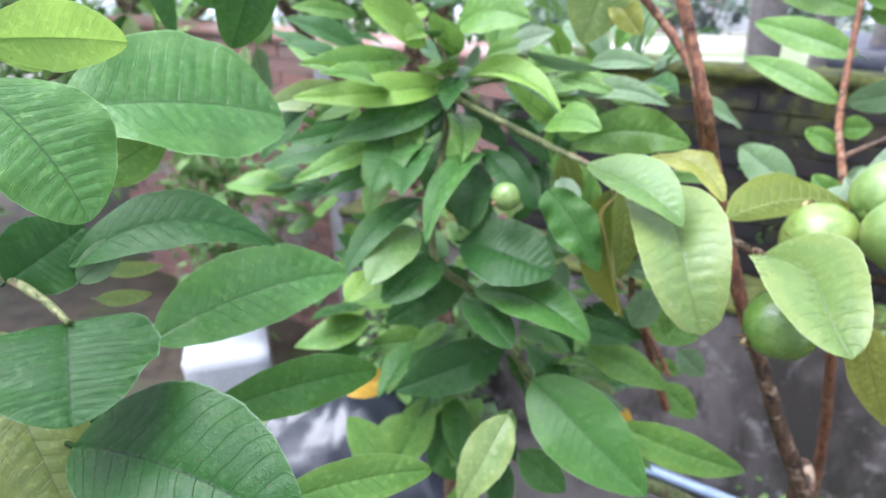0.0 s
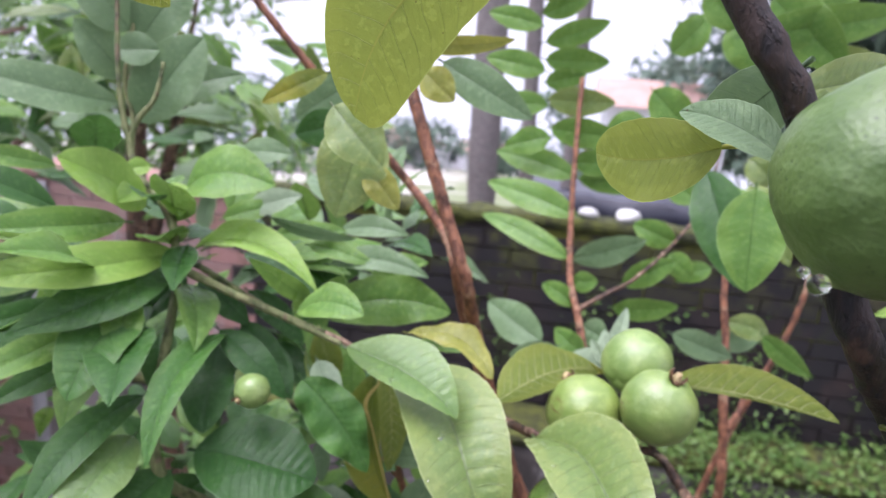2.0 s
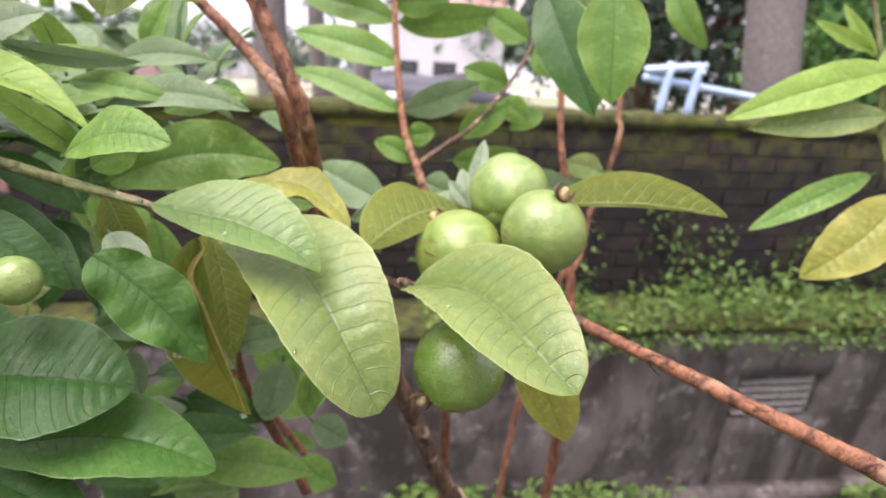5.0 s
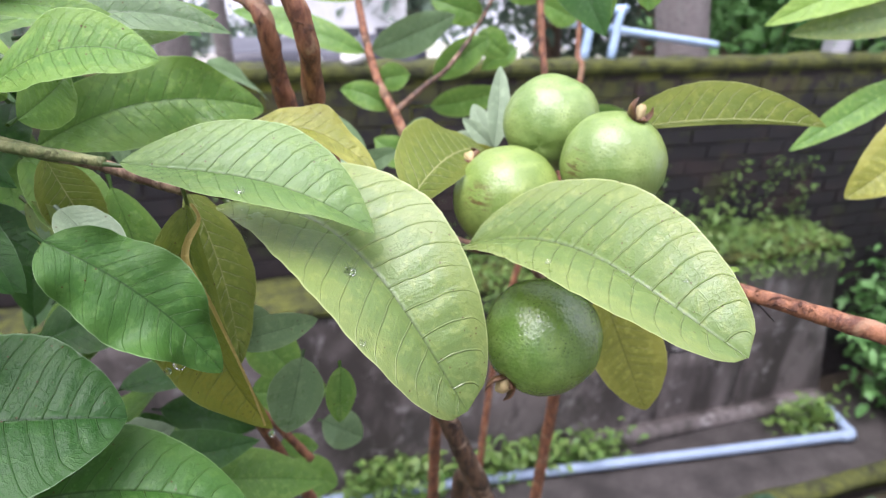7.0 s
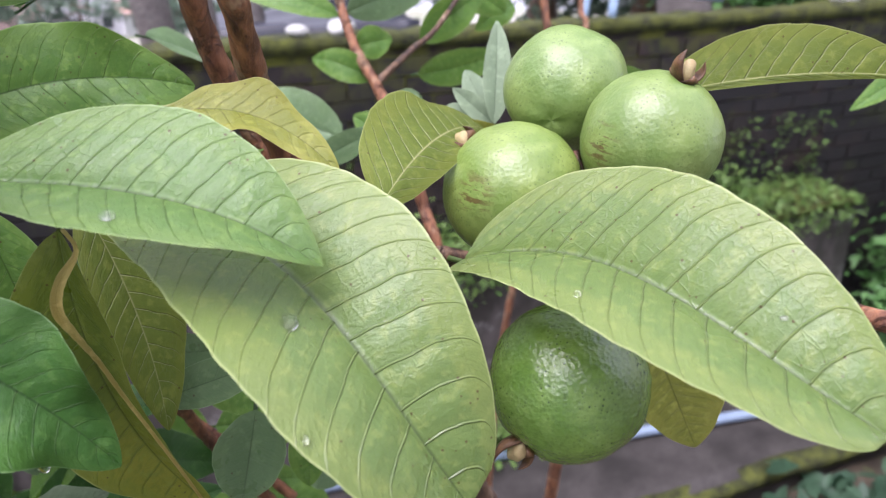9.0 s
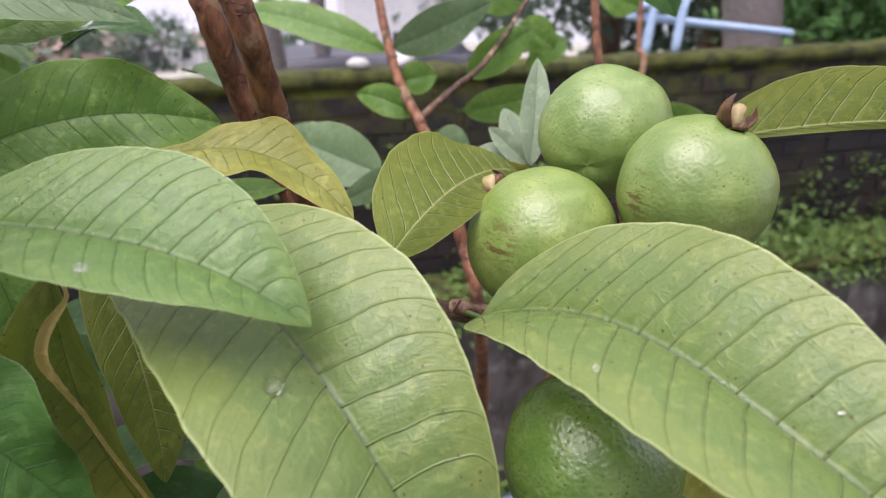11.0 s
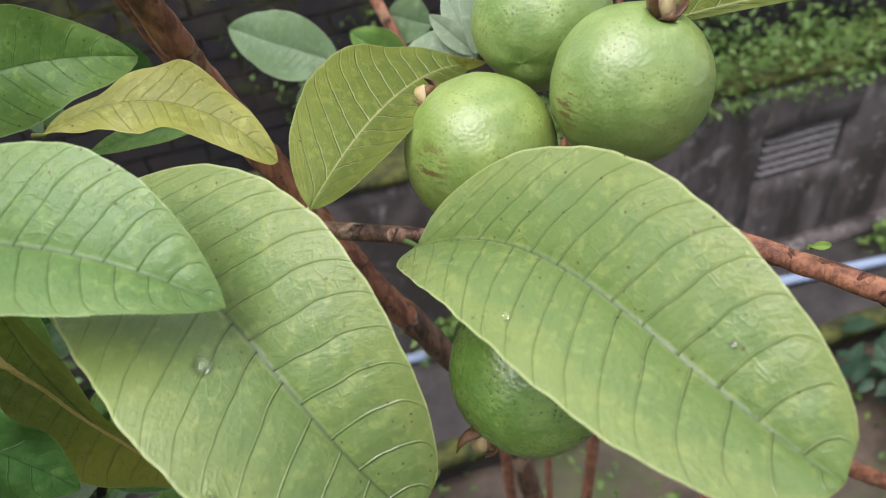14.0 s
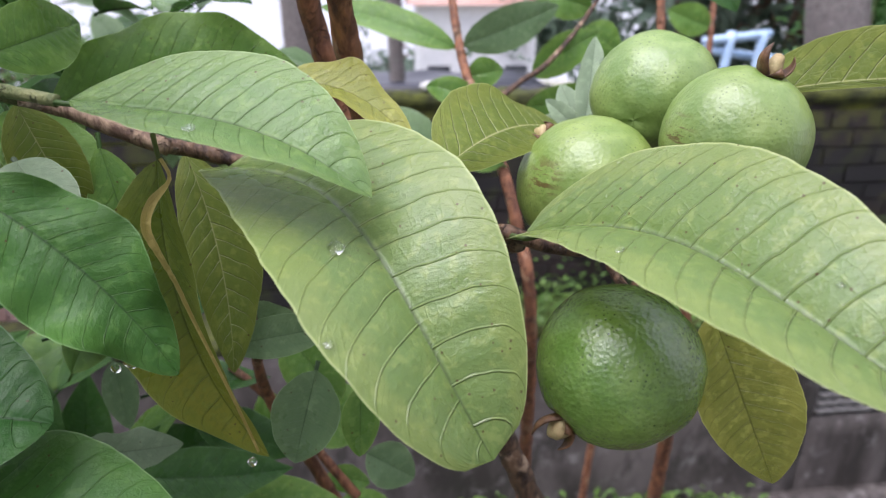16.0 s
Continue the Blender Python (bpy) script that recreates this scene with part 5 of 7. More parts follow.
leaf(guava_tree, "blue", (0.4536, 0.7600, 1.3041), (0.4212, 0.8511, 1.3264), (-0.754, -0.396, 0.523), 0.0515, bend=0.04, fine=False)
leaf(guava_tree, "blue", (0.4333, 0.6991, 1.3287), (0.4069, 0.7546, 1.2942), (-0.922, -0.372, 0.107), 0.0218, bend=0.04, fine=False)
leaf(guava_tree, "yellow", (0.3935, 0.5993, 1.3628), (0.4125, 0.5743, 1.3596), (-0.798, -0.592, -0.116), 0.0091)
leaf(guava_tree, "mid", (0.3069, 0.6470, 1.3606), (0.2554, 0.6979, 1.3485), (-0.533, -0.358, 0.767), 0.0157)
leaf(guava_tree, "dying", (0.1889, 0.5855, 1.3790), (0.2092, 0.5663, 1.2507), (-0.634, -0.773, 0.016), 0.0380, bend=0.04, fold=14, side=-0.075, asym=-0.5, wave=0.05, label="drooping yellow leaf with a curled brown edge")
ribbon(guava_tree, "curl", (-0.231, -0.963, 0.433), "tan curled dry leaf margin", (0.1896, 0.5826, 1.3803, 0.0008, 40), (0.1908, 0.5793, 1.3731, 0.0012, 60), (0.1821, 0.5757, 1.3666, 0.0017, -20), (0.1791, 0.5739, 1.3589, 0.0017, 10), (0.1812, 0.5706, 1.3504, 0.0016, 45), (0.1844, 0.5678, 1.3393, 0.0012, 50), (0.1872, 0.5654, 1.3258, 0.0008, 30), (0.1924, 0.5643, 1.3053, 0.0006, 10), (0.1992, 0.5645, 1.2790, 0.0006, 0), (0.2057, 0.5680, 1.2537, 0.0005, 0))
leaf(guava_tree, "under", (0.2110, 0.6274, 1.3697), (0.2058, 0.5863, 1.2835), (0.176, -0.893, 0.415), 0.0345, bend=0.04, side=0.03, asym=0.1)
leaf(guava_tree, "mid", (0.1811, 0.6454, 1.3729), (0.1769, 0.6216, 1.2822), (-0.323, -0.912, 0.254), 0.0296, bend=0.04, side=0.05, asym=0.1)
leaf(guava_tree, "deep", (0.1317, 0.5904, 1.3778), (0.1752, 0.5467, 1.3157), (-0.234, -0.865, 0.445), 0.0440, fold=10, side=0.06, asym=-0.05, wave=0.17, shape=(0.74, 0.72), label="dark green leaf with rain drops")
leaf(guava_tree, "under", (0.1559, 0.6481, 1.3931), (0.1706, 0.6437, 1.3410), (-0.220, -0.975, 0.021), 0.0280)
leaf(guava_tree, "mid", (0.1790, 0.6795, 1.3564), (0.1819, 0.6744, 1.3249), (-0.125, -0.981, 0.148), 0.0187)
leaf(guava_tree, "downy", (0.1431, 0.6733, 1.2134), (0.1949, 0.6566, 1.2058), (-0.289, -0.950, 0.118), 0.0292, fold=10, wave=0.12)
leaf(guava_tree, "mid", (0.1547, 0.6727, 1.3875), (0.1662, 0.6406, 1.3434), (0.084, -0.796, 0.600), 0.0389, bend=0.06, fold=12, side=0.08, shape=(1.0, 0.6), label="green leaf with a pale stalk")
leaf(guava_tree, "young", (0.1812, 0.6941, 1.3542), (0.1799, 0.6755, 1.3259), (0.046, -0.837, 0.546), 0.0164, bend=0.05, fold=10)
leaf(guava_tree, "downy", (0.1378, 0.6779, 1.3586), (0.1571, 0.6542, 1.3505), (-0.328, -0.534, 0.779), 0.0138, bend=0.08, fold=20)
leaf(guava_tree, "mid", (0.1495, 0.6490, 1.4114), (0.1926, 0.7020, 1.4195), (0.718, -0.630, 0.295), 0.0307)
leaf(guava_tree, "blue", (0.1832, 0.7628, 1.2084), (0.1818, 0.7426, 1.1677), (-0.106, -0.889, 0.446), 0.0221, fine=False)
leaf(guava_tree, "blue", (0.2368, 0.6689, 1.2648), (0.2657, 0.6444, 1.2606), (-0.646, -0.763, 0.014), 0.0288, fine=False)
leaf(guava_tree, "mid", (0.2814, 0.7631, 1.1450), (0.2772, 0.7430, 1.1005), (-0.297, -0.859, 0.416), 0.0263, fine=False)
leaf(guava_tree, "mid", (0.3044, 0.7136, 1.0846), (0.3290, 0.6916, 1.0787), (-0.394, -0.620, 0.679), 0.0219, fine=False)
leaf(guava_tree, "mid", (0.3004, 0.7273, 1.1569), (0.3236, 0.7196, 1.1764), (-0.572, -0.718, 0.397), 0.0378, fine=False)
leaf(guava_tree, "mid", (0.2321, 0.7778, 1.1003), (0.2559, 0.7510, 1.0843), (-0.287, -0.667, 0.688), 0.0263, fine=False)
leaf(guava_tree, "blue", (0.2081, 0.6002, 1.2891), (0.2572, 0.5859, 1.2896), (-0.244, -0.820, 0.517), 0.0201, fine=False)
leaf(guava_tree, "blue", (0.2398, 0.5788, 1.2754), (0.2256, 0.5798, 1.2292), (-0.547, -0.824, 0.150), 0.0326, fine=False)
leaf(guava_tree, "mid", (0.2536, 0.5632, 1.2695), (0.2497, 0.5608, 1.2333), (-0.509, -0.853, 0.113), 0.0183, fine=False)
limb("branch", guava_tree, "dark", "wet dark flaking bark", (0.1806, 0.3056, 1.6925, 0.0047), (0.1914, 0.2937, 1.6675, 0.0051), (0.2000, 0.2846, 1.6501, 0.0049), (0.2087, 0.2752, 1.6323, 0.0052), (0.2176, 0.2708, 1.6188, 0.0048), (0.2352, 0.2565, 1.5665, 0.0052), (0.2382, 0.2496, 1.5546, 0.0060), (0.2531, 0.2482, 1.5358, 0.0056), (0.2679, 0.2480, 1.5225, 0.0062), (0.2766, 0.2304, 1.4889, 0.0064), (0.2875, 0.2160, 1.4685, 0.0066), (0.2892, 0.1966, 1.4504, 0.0068), (0.3319, 0.1501, 1.3688, 0.0075), (0.4600, 0.3400, 1.0000, 0.0100), (0.5400, 0.5200, 0.4000, 0.0160), (0.6000, 0.6000, -0.5000, 0.0220), sides=18, lump=0.2)
limb("twig", guava_tree, "dark", "black broken twig", (0.2586, 0.2058, 1.4904, 0.0018), (0.2641, 0.2067, 1.4977, 0.0015), (0.2729, 0.2097, 1.5149, 0.0013), sides=8, lump=0.12)
limb("twig", guava_tree, "dark", "", (0.2585, 0.2056, 1.4895, 0.0026), (0.2665, 0.2023, 1.4901, 0.0019), (0.2738, 0.1995, 1.4910, 0.0011), sides=8, lump=0.12)
limb("twig", guava_tree, "dark", "", (0.2512, 0.2415, 1.5322, 0.0039), (0.2540, 0.2352, 1.5280, 0.0027), (0.2544, 0.2286, 1.5285, 0.0015), sides=8, lump=0.12)
limb("twig", guava_tree, "dark", "", (0.3136, 0.2061, 1.5007, 0.0017), (0.3180, 0.1995, 1.4913, 0.0013), (0.3215, 0.1939, 1.4828, 0.0011), sides=8, lump=0.12)
guava(guava_tree, "bluish", (0.2188, 0.2373, 1.6037), 0.0301, (-0.513, -0.841, 0.172), "large green guava, wet, with a torn brown calyx", calyx='tan', lumpy=0.035)
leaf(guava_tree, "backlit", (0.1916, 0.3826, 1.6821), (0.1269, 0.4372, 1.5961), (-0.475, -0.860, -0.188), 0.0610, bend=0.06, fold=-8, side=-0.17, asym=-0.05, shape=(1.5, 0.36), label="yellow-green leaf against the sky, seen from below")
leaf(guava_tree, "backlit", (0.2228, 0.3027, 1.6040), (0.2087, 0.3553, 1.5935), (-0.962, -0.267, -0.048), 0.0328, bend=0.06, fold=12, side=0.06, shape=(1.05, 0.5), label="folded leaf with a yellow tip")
leaf(guava_tree, "blue", (0.2181, 0.2722, 1.6038), (0.2117, 0.3136, 1.6148), (-0.731, -0.280, 0.623), 0.0168, bend=0.05, fold=18, side=-0.06, shape=(1.0, 0.6), label="grey-green folded half of a leaf")
leaf(guava_tree, "blue", (0.2382, 0.2912, 1.6321), (0.2397, 0.3281, 1.6036), (-0.864, -0.286, -0.414), 0.0273, bend=0.05, fold=10, shape=(1.0, 0.6))
leaf(guava_tree, "light", (0.2494, 0.3007, 1.6236), (0.2955, 0.2922, 1.6354), (-0.235, -0.942, 0.240), 0.0193)
leaf(guava_tree, "under", (0.0165, 0.4338, 1.6636), (0.0469, 0.4451, 1.6382), (0.091, -0.945, -0.314), 0.0215, fold=10)
leaf(guava_tree, "yellow", (0.2523, 0.2414, 1.5268), (0.2241, 0.1616, 1.5335), (-0.247, 0.168, 0.954), 0.0207, bend=0.06, fold=16, side=0.08, wave=0.04, shape=(1.0, 0.6), label="yellow-green leaf with strong veins")
leaf(guava_tree, "light", (0.2807, 0.2355, 1.5236), (0.2833, 0.1725, 1.5397), (-0.794, 0.119, 0.595), 0.0464, bend=0.1, fold=10, side=0.05, shape=(1.0, 0.55), label="broad pale leaf with deep veins")
leaf(guava_tree, "light", (0.2710, 0.2024, 1.4893), (0.2955, 0.1651, 1.4928), (-0.834, -0.534, 0.140), 0.0212, fold=20, wave=0.08)
leaf(guava_tree, "mid", (0.5231, 0.5544, 1.5389), (0.5123, 0.5325, 1.4497), (-0.723, -0.645, 0.247), 0.0597, bend=0.04, fine=False)
limb("branch", guava_tree, "green", "", (0.0410, 0.6880, 1.4440, 0.0042), (0.0403, 0.6881, 1.4197, 0.0036), (0.0225, 0.6216, 1.3029, 0.0046), (0.0722, 0.6319, 1.2343, 0.0049), (0.1273, 0.6258, 1.1341, 0.0058), (0.1676, 0.6153, 1.0259, 0.0061), (0.4200, 0.6600, 0.8000, 0.0120), (0.5600, 0.6200, 0.2000, 0.0180), sides=12, lump=0.12)
limb("shoot", guava_tree, "green", "pale green upright shoot", (0.0410, 0.6880, 1.4440, 0.0040), (0.0389, 0.7226, 1.4775, 0.0032), (0.0133, 0.7698, 1.5036, 0.0033), (0.0050, 0.7896, 1.5255, 0.0034), (0.0107, 0.7957, 1.5499, 0.0028), (0.0273, 0.7982, 1.5724, 0.0022), (0.0359, 0.8060, 1.6051, 0.0017), sides=8, lump=0.12)
limb("shoot", guava_tree, "green", "", (0.0066, 0.7884, 1.5229, 0.0028), (-0.0001, 0.8000, 1.5546, 0.0028), (-0.0032, 0.8157, 1.6026, 0.0022), (-0.0011, 0.8400, 1.6831, 0.0017), sides=8, lump=0.12)
leaf(guava_tree, "young", (0.0190, 0.7455, 1.4833), (-0.0409, 0.7023, 1.5325), (0.722, -0.590, 0.361), 0.0488, bend=0.08, fold=14, shape=(1.05, 0.6), fine=False)
leaf(guava_tree, "mid", (0.0505, 0.7339, 1.4996), (0.1207, 0.6709, 1.5161), (-0.596, -0.499, 0.630), 0.0557, bend=0.16, fold=12, side=0.06, shape=(1.05, 0.6), fine=False)
leaf(guava_tree, "young", (0.0350, 0.7445, 1.5028), (0.0460, 0.6999, 1.4825), (0.061, -0.400, 0.915), 0.0288, bend=0.1, fold=20, shape=(1.05, 0.6), fine=False)
leaf(guava_tree, "young", (0.0141, 0.7478, 1.4964), (-0.0003, 0.7008, 1.4956), (0.547, -0.183, 0.817), 0.0243, bend=0.08, fold=20, shape=(0.9, 0.75), fine=False)
leaf(guava_tree, "blue", (0.1017, 0.7862, 1.5261), (0.1474, 0.7508, 1.5304), (-0.556, -0.656, 0.510), 0.0300, bend=0.08, fold=10, shape=(0.9, 0.75), fine=False)
leaf(guava_tree, "young", (0.0217, 0.7664, 1.5153), (0.0015, 0.7547, 1.5122), (0.323, -0.722, 0.612), 0.0186, fold=20, shape=(0.9, 0.75), fine=False)
leaf(guava_tree, "mid", (-0.0001, 0.7561, 1.4660), (-0.1090, 0.6986, 1.4752), (0.413, -0.686, 0.600), 0.0353, bend=0.12, fold=12, side=0.06, shape=(0.9, 0.75), fine=False)
leaf(guava_tree, "young", (0.0421, 0.7172, 1.4480), (-0.1064, 0.6407, 1.4558), (0.350, -0.607, 0.713), 0.0388, bend=0.12, fold=14, side=0.09, shape=(0.9, 0.75))
leaf(guava_tree, "dark", (0.0383, 0.7202, 1.4400), (-0.0719, 0.6354, 1.4136), (0.219, -0.539, 0.813), 0.0492, bend=0.12, fold=10, side=0.1, shape=(0.9, 0.75))
leaf(guava_tree, "light", (-0.0677, 0.7988, 1.4204), (-0.1672, 0.7521, 1.4179), (0.306, -0.687, 0.659), 0.0423, bend=0.08, fold=10, shape=(0.9, 0.75), fine=False)
leaf(guava_tree, "mid", (-0.0609, 0.7904, 1.4239), (-0.1117, 0.7521, 1.4015), (0.182, -0.666, 0.724), 0.0402, bend=0.08, fold=10, shape=(0.9, 0.75), fine=False)
leaf(guava_tree, "dark", (-0.0475, 0.7233, 1.4053), (-0.1270, 0.6717, 1.4029), (0.366, -0.596, 0.715), 0.0254, bend=0.08, fold=10, side=0.06, shape=(0.9, 0.75), fine=False)
leaf(guava_tree, "mid", (-0.0162, 0.7031, 1.3968), (-0.1131, 0.6204, 1.3775), (0.245, -0.484, 0.840), 0.0309, bend=0.1, fold=12, side=0.06, shape=(0.9, 0.75), fine=False)
leaf(guava_tree, "deep", (0.0203, 0.6893, 1.4101), (-0.0323, 0.6037, 1.3733), (0.009, -0.399, 0.917), 0.0545, bend=0.12, fold=14, side=-0.06, shape=(1.15, 0.6))
leaf(guava_tree, "deep", (0.0791, 0.6603, 1.3910), (0.0194, 0.5571, 1.3403), (-0.091, -0.396, 0.914), 0.0300, bend=0.12, fold=22, side=-0.08, shape=(0.9, 0.75))
# lower leaves from here: deep shade put into the darker leaf kinds
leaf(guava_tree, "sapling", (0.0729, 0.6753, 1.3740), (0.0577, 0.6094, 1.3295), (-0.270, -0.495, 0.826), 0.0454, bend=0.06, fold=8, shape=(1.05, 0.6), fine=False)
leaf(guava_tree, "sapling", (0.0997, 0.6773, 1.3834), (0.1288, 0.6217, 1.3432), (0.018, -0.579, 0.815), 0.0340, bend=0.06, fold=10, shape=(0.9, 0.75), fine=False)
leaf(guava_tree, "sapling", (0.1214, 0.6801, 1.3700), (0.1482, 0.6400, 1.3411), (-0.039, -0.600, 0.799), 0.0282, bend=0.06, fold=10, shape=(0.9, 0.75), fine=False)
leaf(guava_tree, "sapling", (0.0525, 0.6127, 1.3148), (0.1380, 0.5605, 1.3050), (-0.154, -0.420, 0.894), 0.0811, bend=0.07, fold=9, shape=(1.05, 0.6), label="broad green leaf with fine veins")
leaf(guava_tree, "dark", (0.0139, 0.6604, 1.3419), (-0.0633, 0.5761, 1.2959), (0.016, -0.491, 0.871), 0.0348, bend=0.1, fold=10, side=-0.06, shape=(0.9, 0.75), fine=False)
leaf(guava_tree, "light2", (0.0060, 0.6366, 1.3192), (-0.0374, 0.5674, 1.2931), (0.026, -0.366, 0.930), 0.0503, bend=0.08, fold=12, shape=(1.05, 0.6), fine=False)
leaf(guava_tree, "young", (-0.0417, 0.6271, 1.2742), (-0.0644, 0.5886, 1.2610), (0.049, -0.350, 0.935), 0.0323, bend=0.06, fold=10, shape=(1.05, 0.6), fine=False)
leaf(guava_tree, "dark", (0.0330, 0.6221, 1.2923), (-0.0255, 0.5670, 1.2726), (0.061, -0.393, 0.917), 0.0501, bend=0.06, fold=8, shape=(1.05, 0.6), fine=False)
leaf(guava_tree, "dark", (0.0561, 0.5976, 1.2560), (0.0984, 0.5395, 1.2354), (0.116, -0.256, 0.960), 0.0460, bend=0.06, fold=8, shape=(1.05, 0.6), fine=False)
leaf(guava_tree, "young", (0.0574, 0.7084, 1.4541), (0.1486, 0.6201, 1.4372), (-0.201, -0.380, 0.903), 0.0360, bend=0.14, fold=30, side=0.1, twist=-25, shape=(0.75, 0.85), label="bright young leaf with a narrow twisted tip")
leaf(guava_tree, "young", (0.0704, 0.7142, 1.4580), (0.1205, 0.6924, 1.4705), (-0.437, -0.643, 0.629), 0.0290, bend=0.1, fold=14, shape=(0.9, 0.75), fine=False)
leaf(guava_tree, "mid", (0.1261, 0.5868, 1.4377), (0.1651, 0.5411, 1.4497), (-0.614, -0.339, 0.713), 0.0308, bend=0.1, fold=10, side=0.1, shape=(1.05, 0.6))
leaf(guava_tree, "mid", (0.1242, 0.7203, 1.4592), (0.1846, 0.6812, 1.4734), (-0.538, -0.627, 0.564), 0.0210, bend=0.08, fold=14, shape=(0.9, 0.75), fine=False)
leaf(guava_tree, "mid", (0.1548, 0.7040, 1.4550), (0.2056, 0.6577, 1.4473), (-0.413, -0.573, 0.708), 0.0206, bend=0.08, fold=14, shape=(0.9, 0.75), fine=False)
leaf(guava_tree, "blue", (0.1862, 0.7107, 1.4662), (0.2417, 0.6741, 1.4697), (-0.462, -0.639, 0.615), 0.0237, bend=0.08, fold=14, side=0.05, shape=(0.9, 0.75), fine=False)
leaf(guava_tree, "blue", (0.1711, 0.6863, 1.4414), (0.2475, 0.6310, 1.4426), (-0.442, -0.595, 0.672), 0.0261, bend=0.08, fold=14, side=0.08, shape=(0.9, 0.75), fine=False)
leaf(guava_tree, "mid", (0.2048, 0.6766, 1.4372), (0.2546, 0.6527, 1.4493), (-0.457, -0.638, 0.620), 0.0233, bend=0.08, fold=10, shape=(0.9, 0.75), fine=False)
leaf(guava_tree, "downy", (0.1047, 0.7474, 1.4783), (0.1522, 0.7242, 1.4965), (-0.527, -0.706, 0.473), 0.0268, bend=0.06, fold=10, shape=(0.9, 0.75), fine=False)
leaf(guava_tree, "mid", (0.0827, 0.7472, 1.4697), (0.1310, 0.7353, 1.4840), (-0.349, -0.763, 0.543), 0.0248, bend=0.06, fold=10, shape=(0.9, 0.75), fine=False)
leaf(guava_tree, "downy", (0.1498, 0.6231, 1.3768), (0.1582, 0.5837, 1.3479), (-0.117, -0.603, 0.789), 0.0248, bend=0.1, fold=30, shape=(0.9, 0.75), fine=False)
leaf(guava_tree, "sapling", (0.0495, 0.7164, 1.4271), (0.0095, 0.6833, 1.3952), (-0.001, -0.692, 0.722), 0.0264, bend=0.06, fold=10, shape=(0.9, 0.75), fine=False)
leaf(guava_tree, "sapling", (0.0599, 0.7146, 1.4219), (0.0998, 0.6792, 1.3883), (-0.005, -0.691, 0.723), 0.0287, bend=0.06, fold=10, shape=(0.9, 0.75), fine=False)
leaf(guava_tree, "sapling", (0.1013, 0.6994, 1.4148), (0.1446, 0.6581, 1.3783), (-0.050, -0.690, 0.722), 0.0260, bend=0.06, fold=10, shape=(0.9, 0.75), fine=False)
leaf(guava_tree, "dark", (0.0079, 0.7202, 1.4097), (-0.0479, 0.6803, 1.3769), (0.084, -0.700, 0.710), 0.0292, bend=0.06, fold=10, shape=(0.9, 0.75), fine=False)
leaf(guava_tree, "dark", (-0.0223, 0.7016, 1.3669), (-0.0928, 0.6483, 1.3517), (0.286, -0.594, 0.752), 0.0288, bend=0.06, fold=10, shape=(0.9, 0.75), fine=False)
leaf(guava_tree, "blue", (0.0079, 0.8499, 1.5451), (0.0726, 0.8330, 1.6306), (-0.370, -0.924, 0.098), 0.0663, bend=0.06, fold=10, shape=(1.05, 0.6), fine=False)
leaf(guava_tree, "blue", (-0.0070, 0.8503, 1.5620), (-0.1342, 0.8107, 1.5937), (0.364, -0.831, 0.422), 0.0463, bend=0.1, fold=12, side=0.06, shape=(0.9, 0.75), fine=False)
leaf(guava_tree, "blue", (-0.0064, 0.8419, 1.6122), (0.0318, 0.8336, 1.6157), (-0.229, -0.921, 0.314), 0.0350, fold=10, shape=(1.05, 0.6), fine=False)
leaf(guava_tree, "blue", (-0.0008, 0.8719, 1.5848), (-0.0422, 0.8581, 1.6386), (0.434, -0.895, 0.104), 0.0491, bend=0.06, fold=10, shape=(0.9, 0.75), fine=False)
leaf(guava_tree, "mid", (-0.0632, 0.8375, 1.5015), (-0.1372, 0.8141, 1.5163), (0.350, -0.781, 0.517), 0.0227, bend=0.08, fold=10, shape=(0.9, 0.75), fine=False)
leaf(guava_tree, "blue", (0.0164, 0.8720, 1.5678), (0.1131, 0.8607, 1.5974), (-0.210, -0.918, 0.336), 0.0421, bend=0.06, fold=10, shape=(0.9, 0.75), fine=False)
leaf(guava_tree, "blue", (0.0118, 0.8730, 1.6205), (0.0650, 0.8593, 1.6909), (-0.328, -0.943, 0.064), 0.0562, bend=0.06, fold=10, shape=(0.9, 0.75), fine=False)
leaf(guava_tree, "blue", (0.0064, 0.8725, 1.6316), (-0.0395, 0.8551, 1.6865), (0.420, -0.905, 0.064), 0.0562, bend=0.06, fold=10, shape=(0.9, 0.75), fine=False)
leaf(guava_tree, "sapling", (0.0749, 0.6690, 1.3914), (0.1227, 0.6139, 1.3486), (-0.030, -0.630, 0.776), 0.0307, bend=0.1, fold=10, shape=(0.9, 0.75))
leaf(guava_tree, "deep", (0.0648, 0.5952, 1.2686), (0.1677, 0.5229, 1.2565), (-0.051, -0.236, 0.970), 0.0625, bend=0.1, fold=10, side=0.06, shape=(1.0, 0.62))
limb("twig", guava_tree, "green", "", (0.1643, 0.6022, 1.3999, 0.0022), (0.1172, 0.6537, 1.4111, 0.0026), (0.0699, 0.7015, 1.4313, 0.0030), (0.0405, 0.7216, 1.4451, 0.0030), sides=8, lump=0.12)
limb("twig", guava_tree, "green", "", (0.0402, 0.7212, 1.4257, 0.0030), (0.0396, 0.7311, 1.4620, 0.0028), (0.0294, 0.7464, 1.4860, 0.0024), (0.0192, 0.7539, 1.5009, 0.0020), sides=8, lump=0.12)
limb("twig", guava_tree, "green", "", (0.0025, 0.8257, 1.5121, 0.0024), (0.0053, 0.8448, 1.5454, 0.0024), (-0.0010, 0.8569, 1.5852, 0.0022), (0.0096, 0.8722, 1.6431, 0.0020), (0.0138, 0.8692, 1.6875, 0.0015), sides=8, lump=0.12)
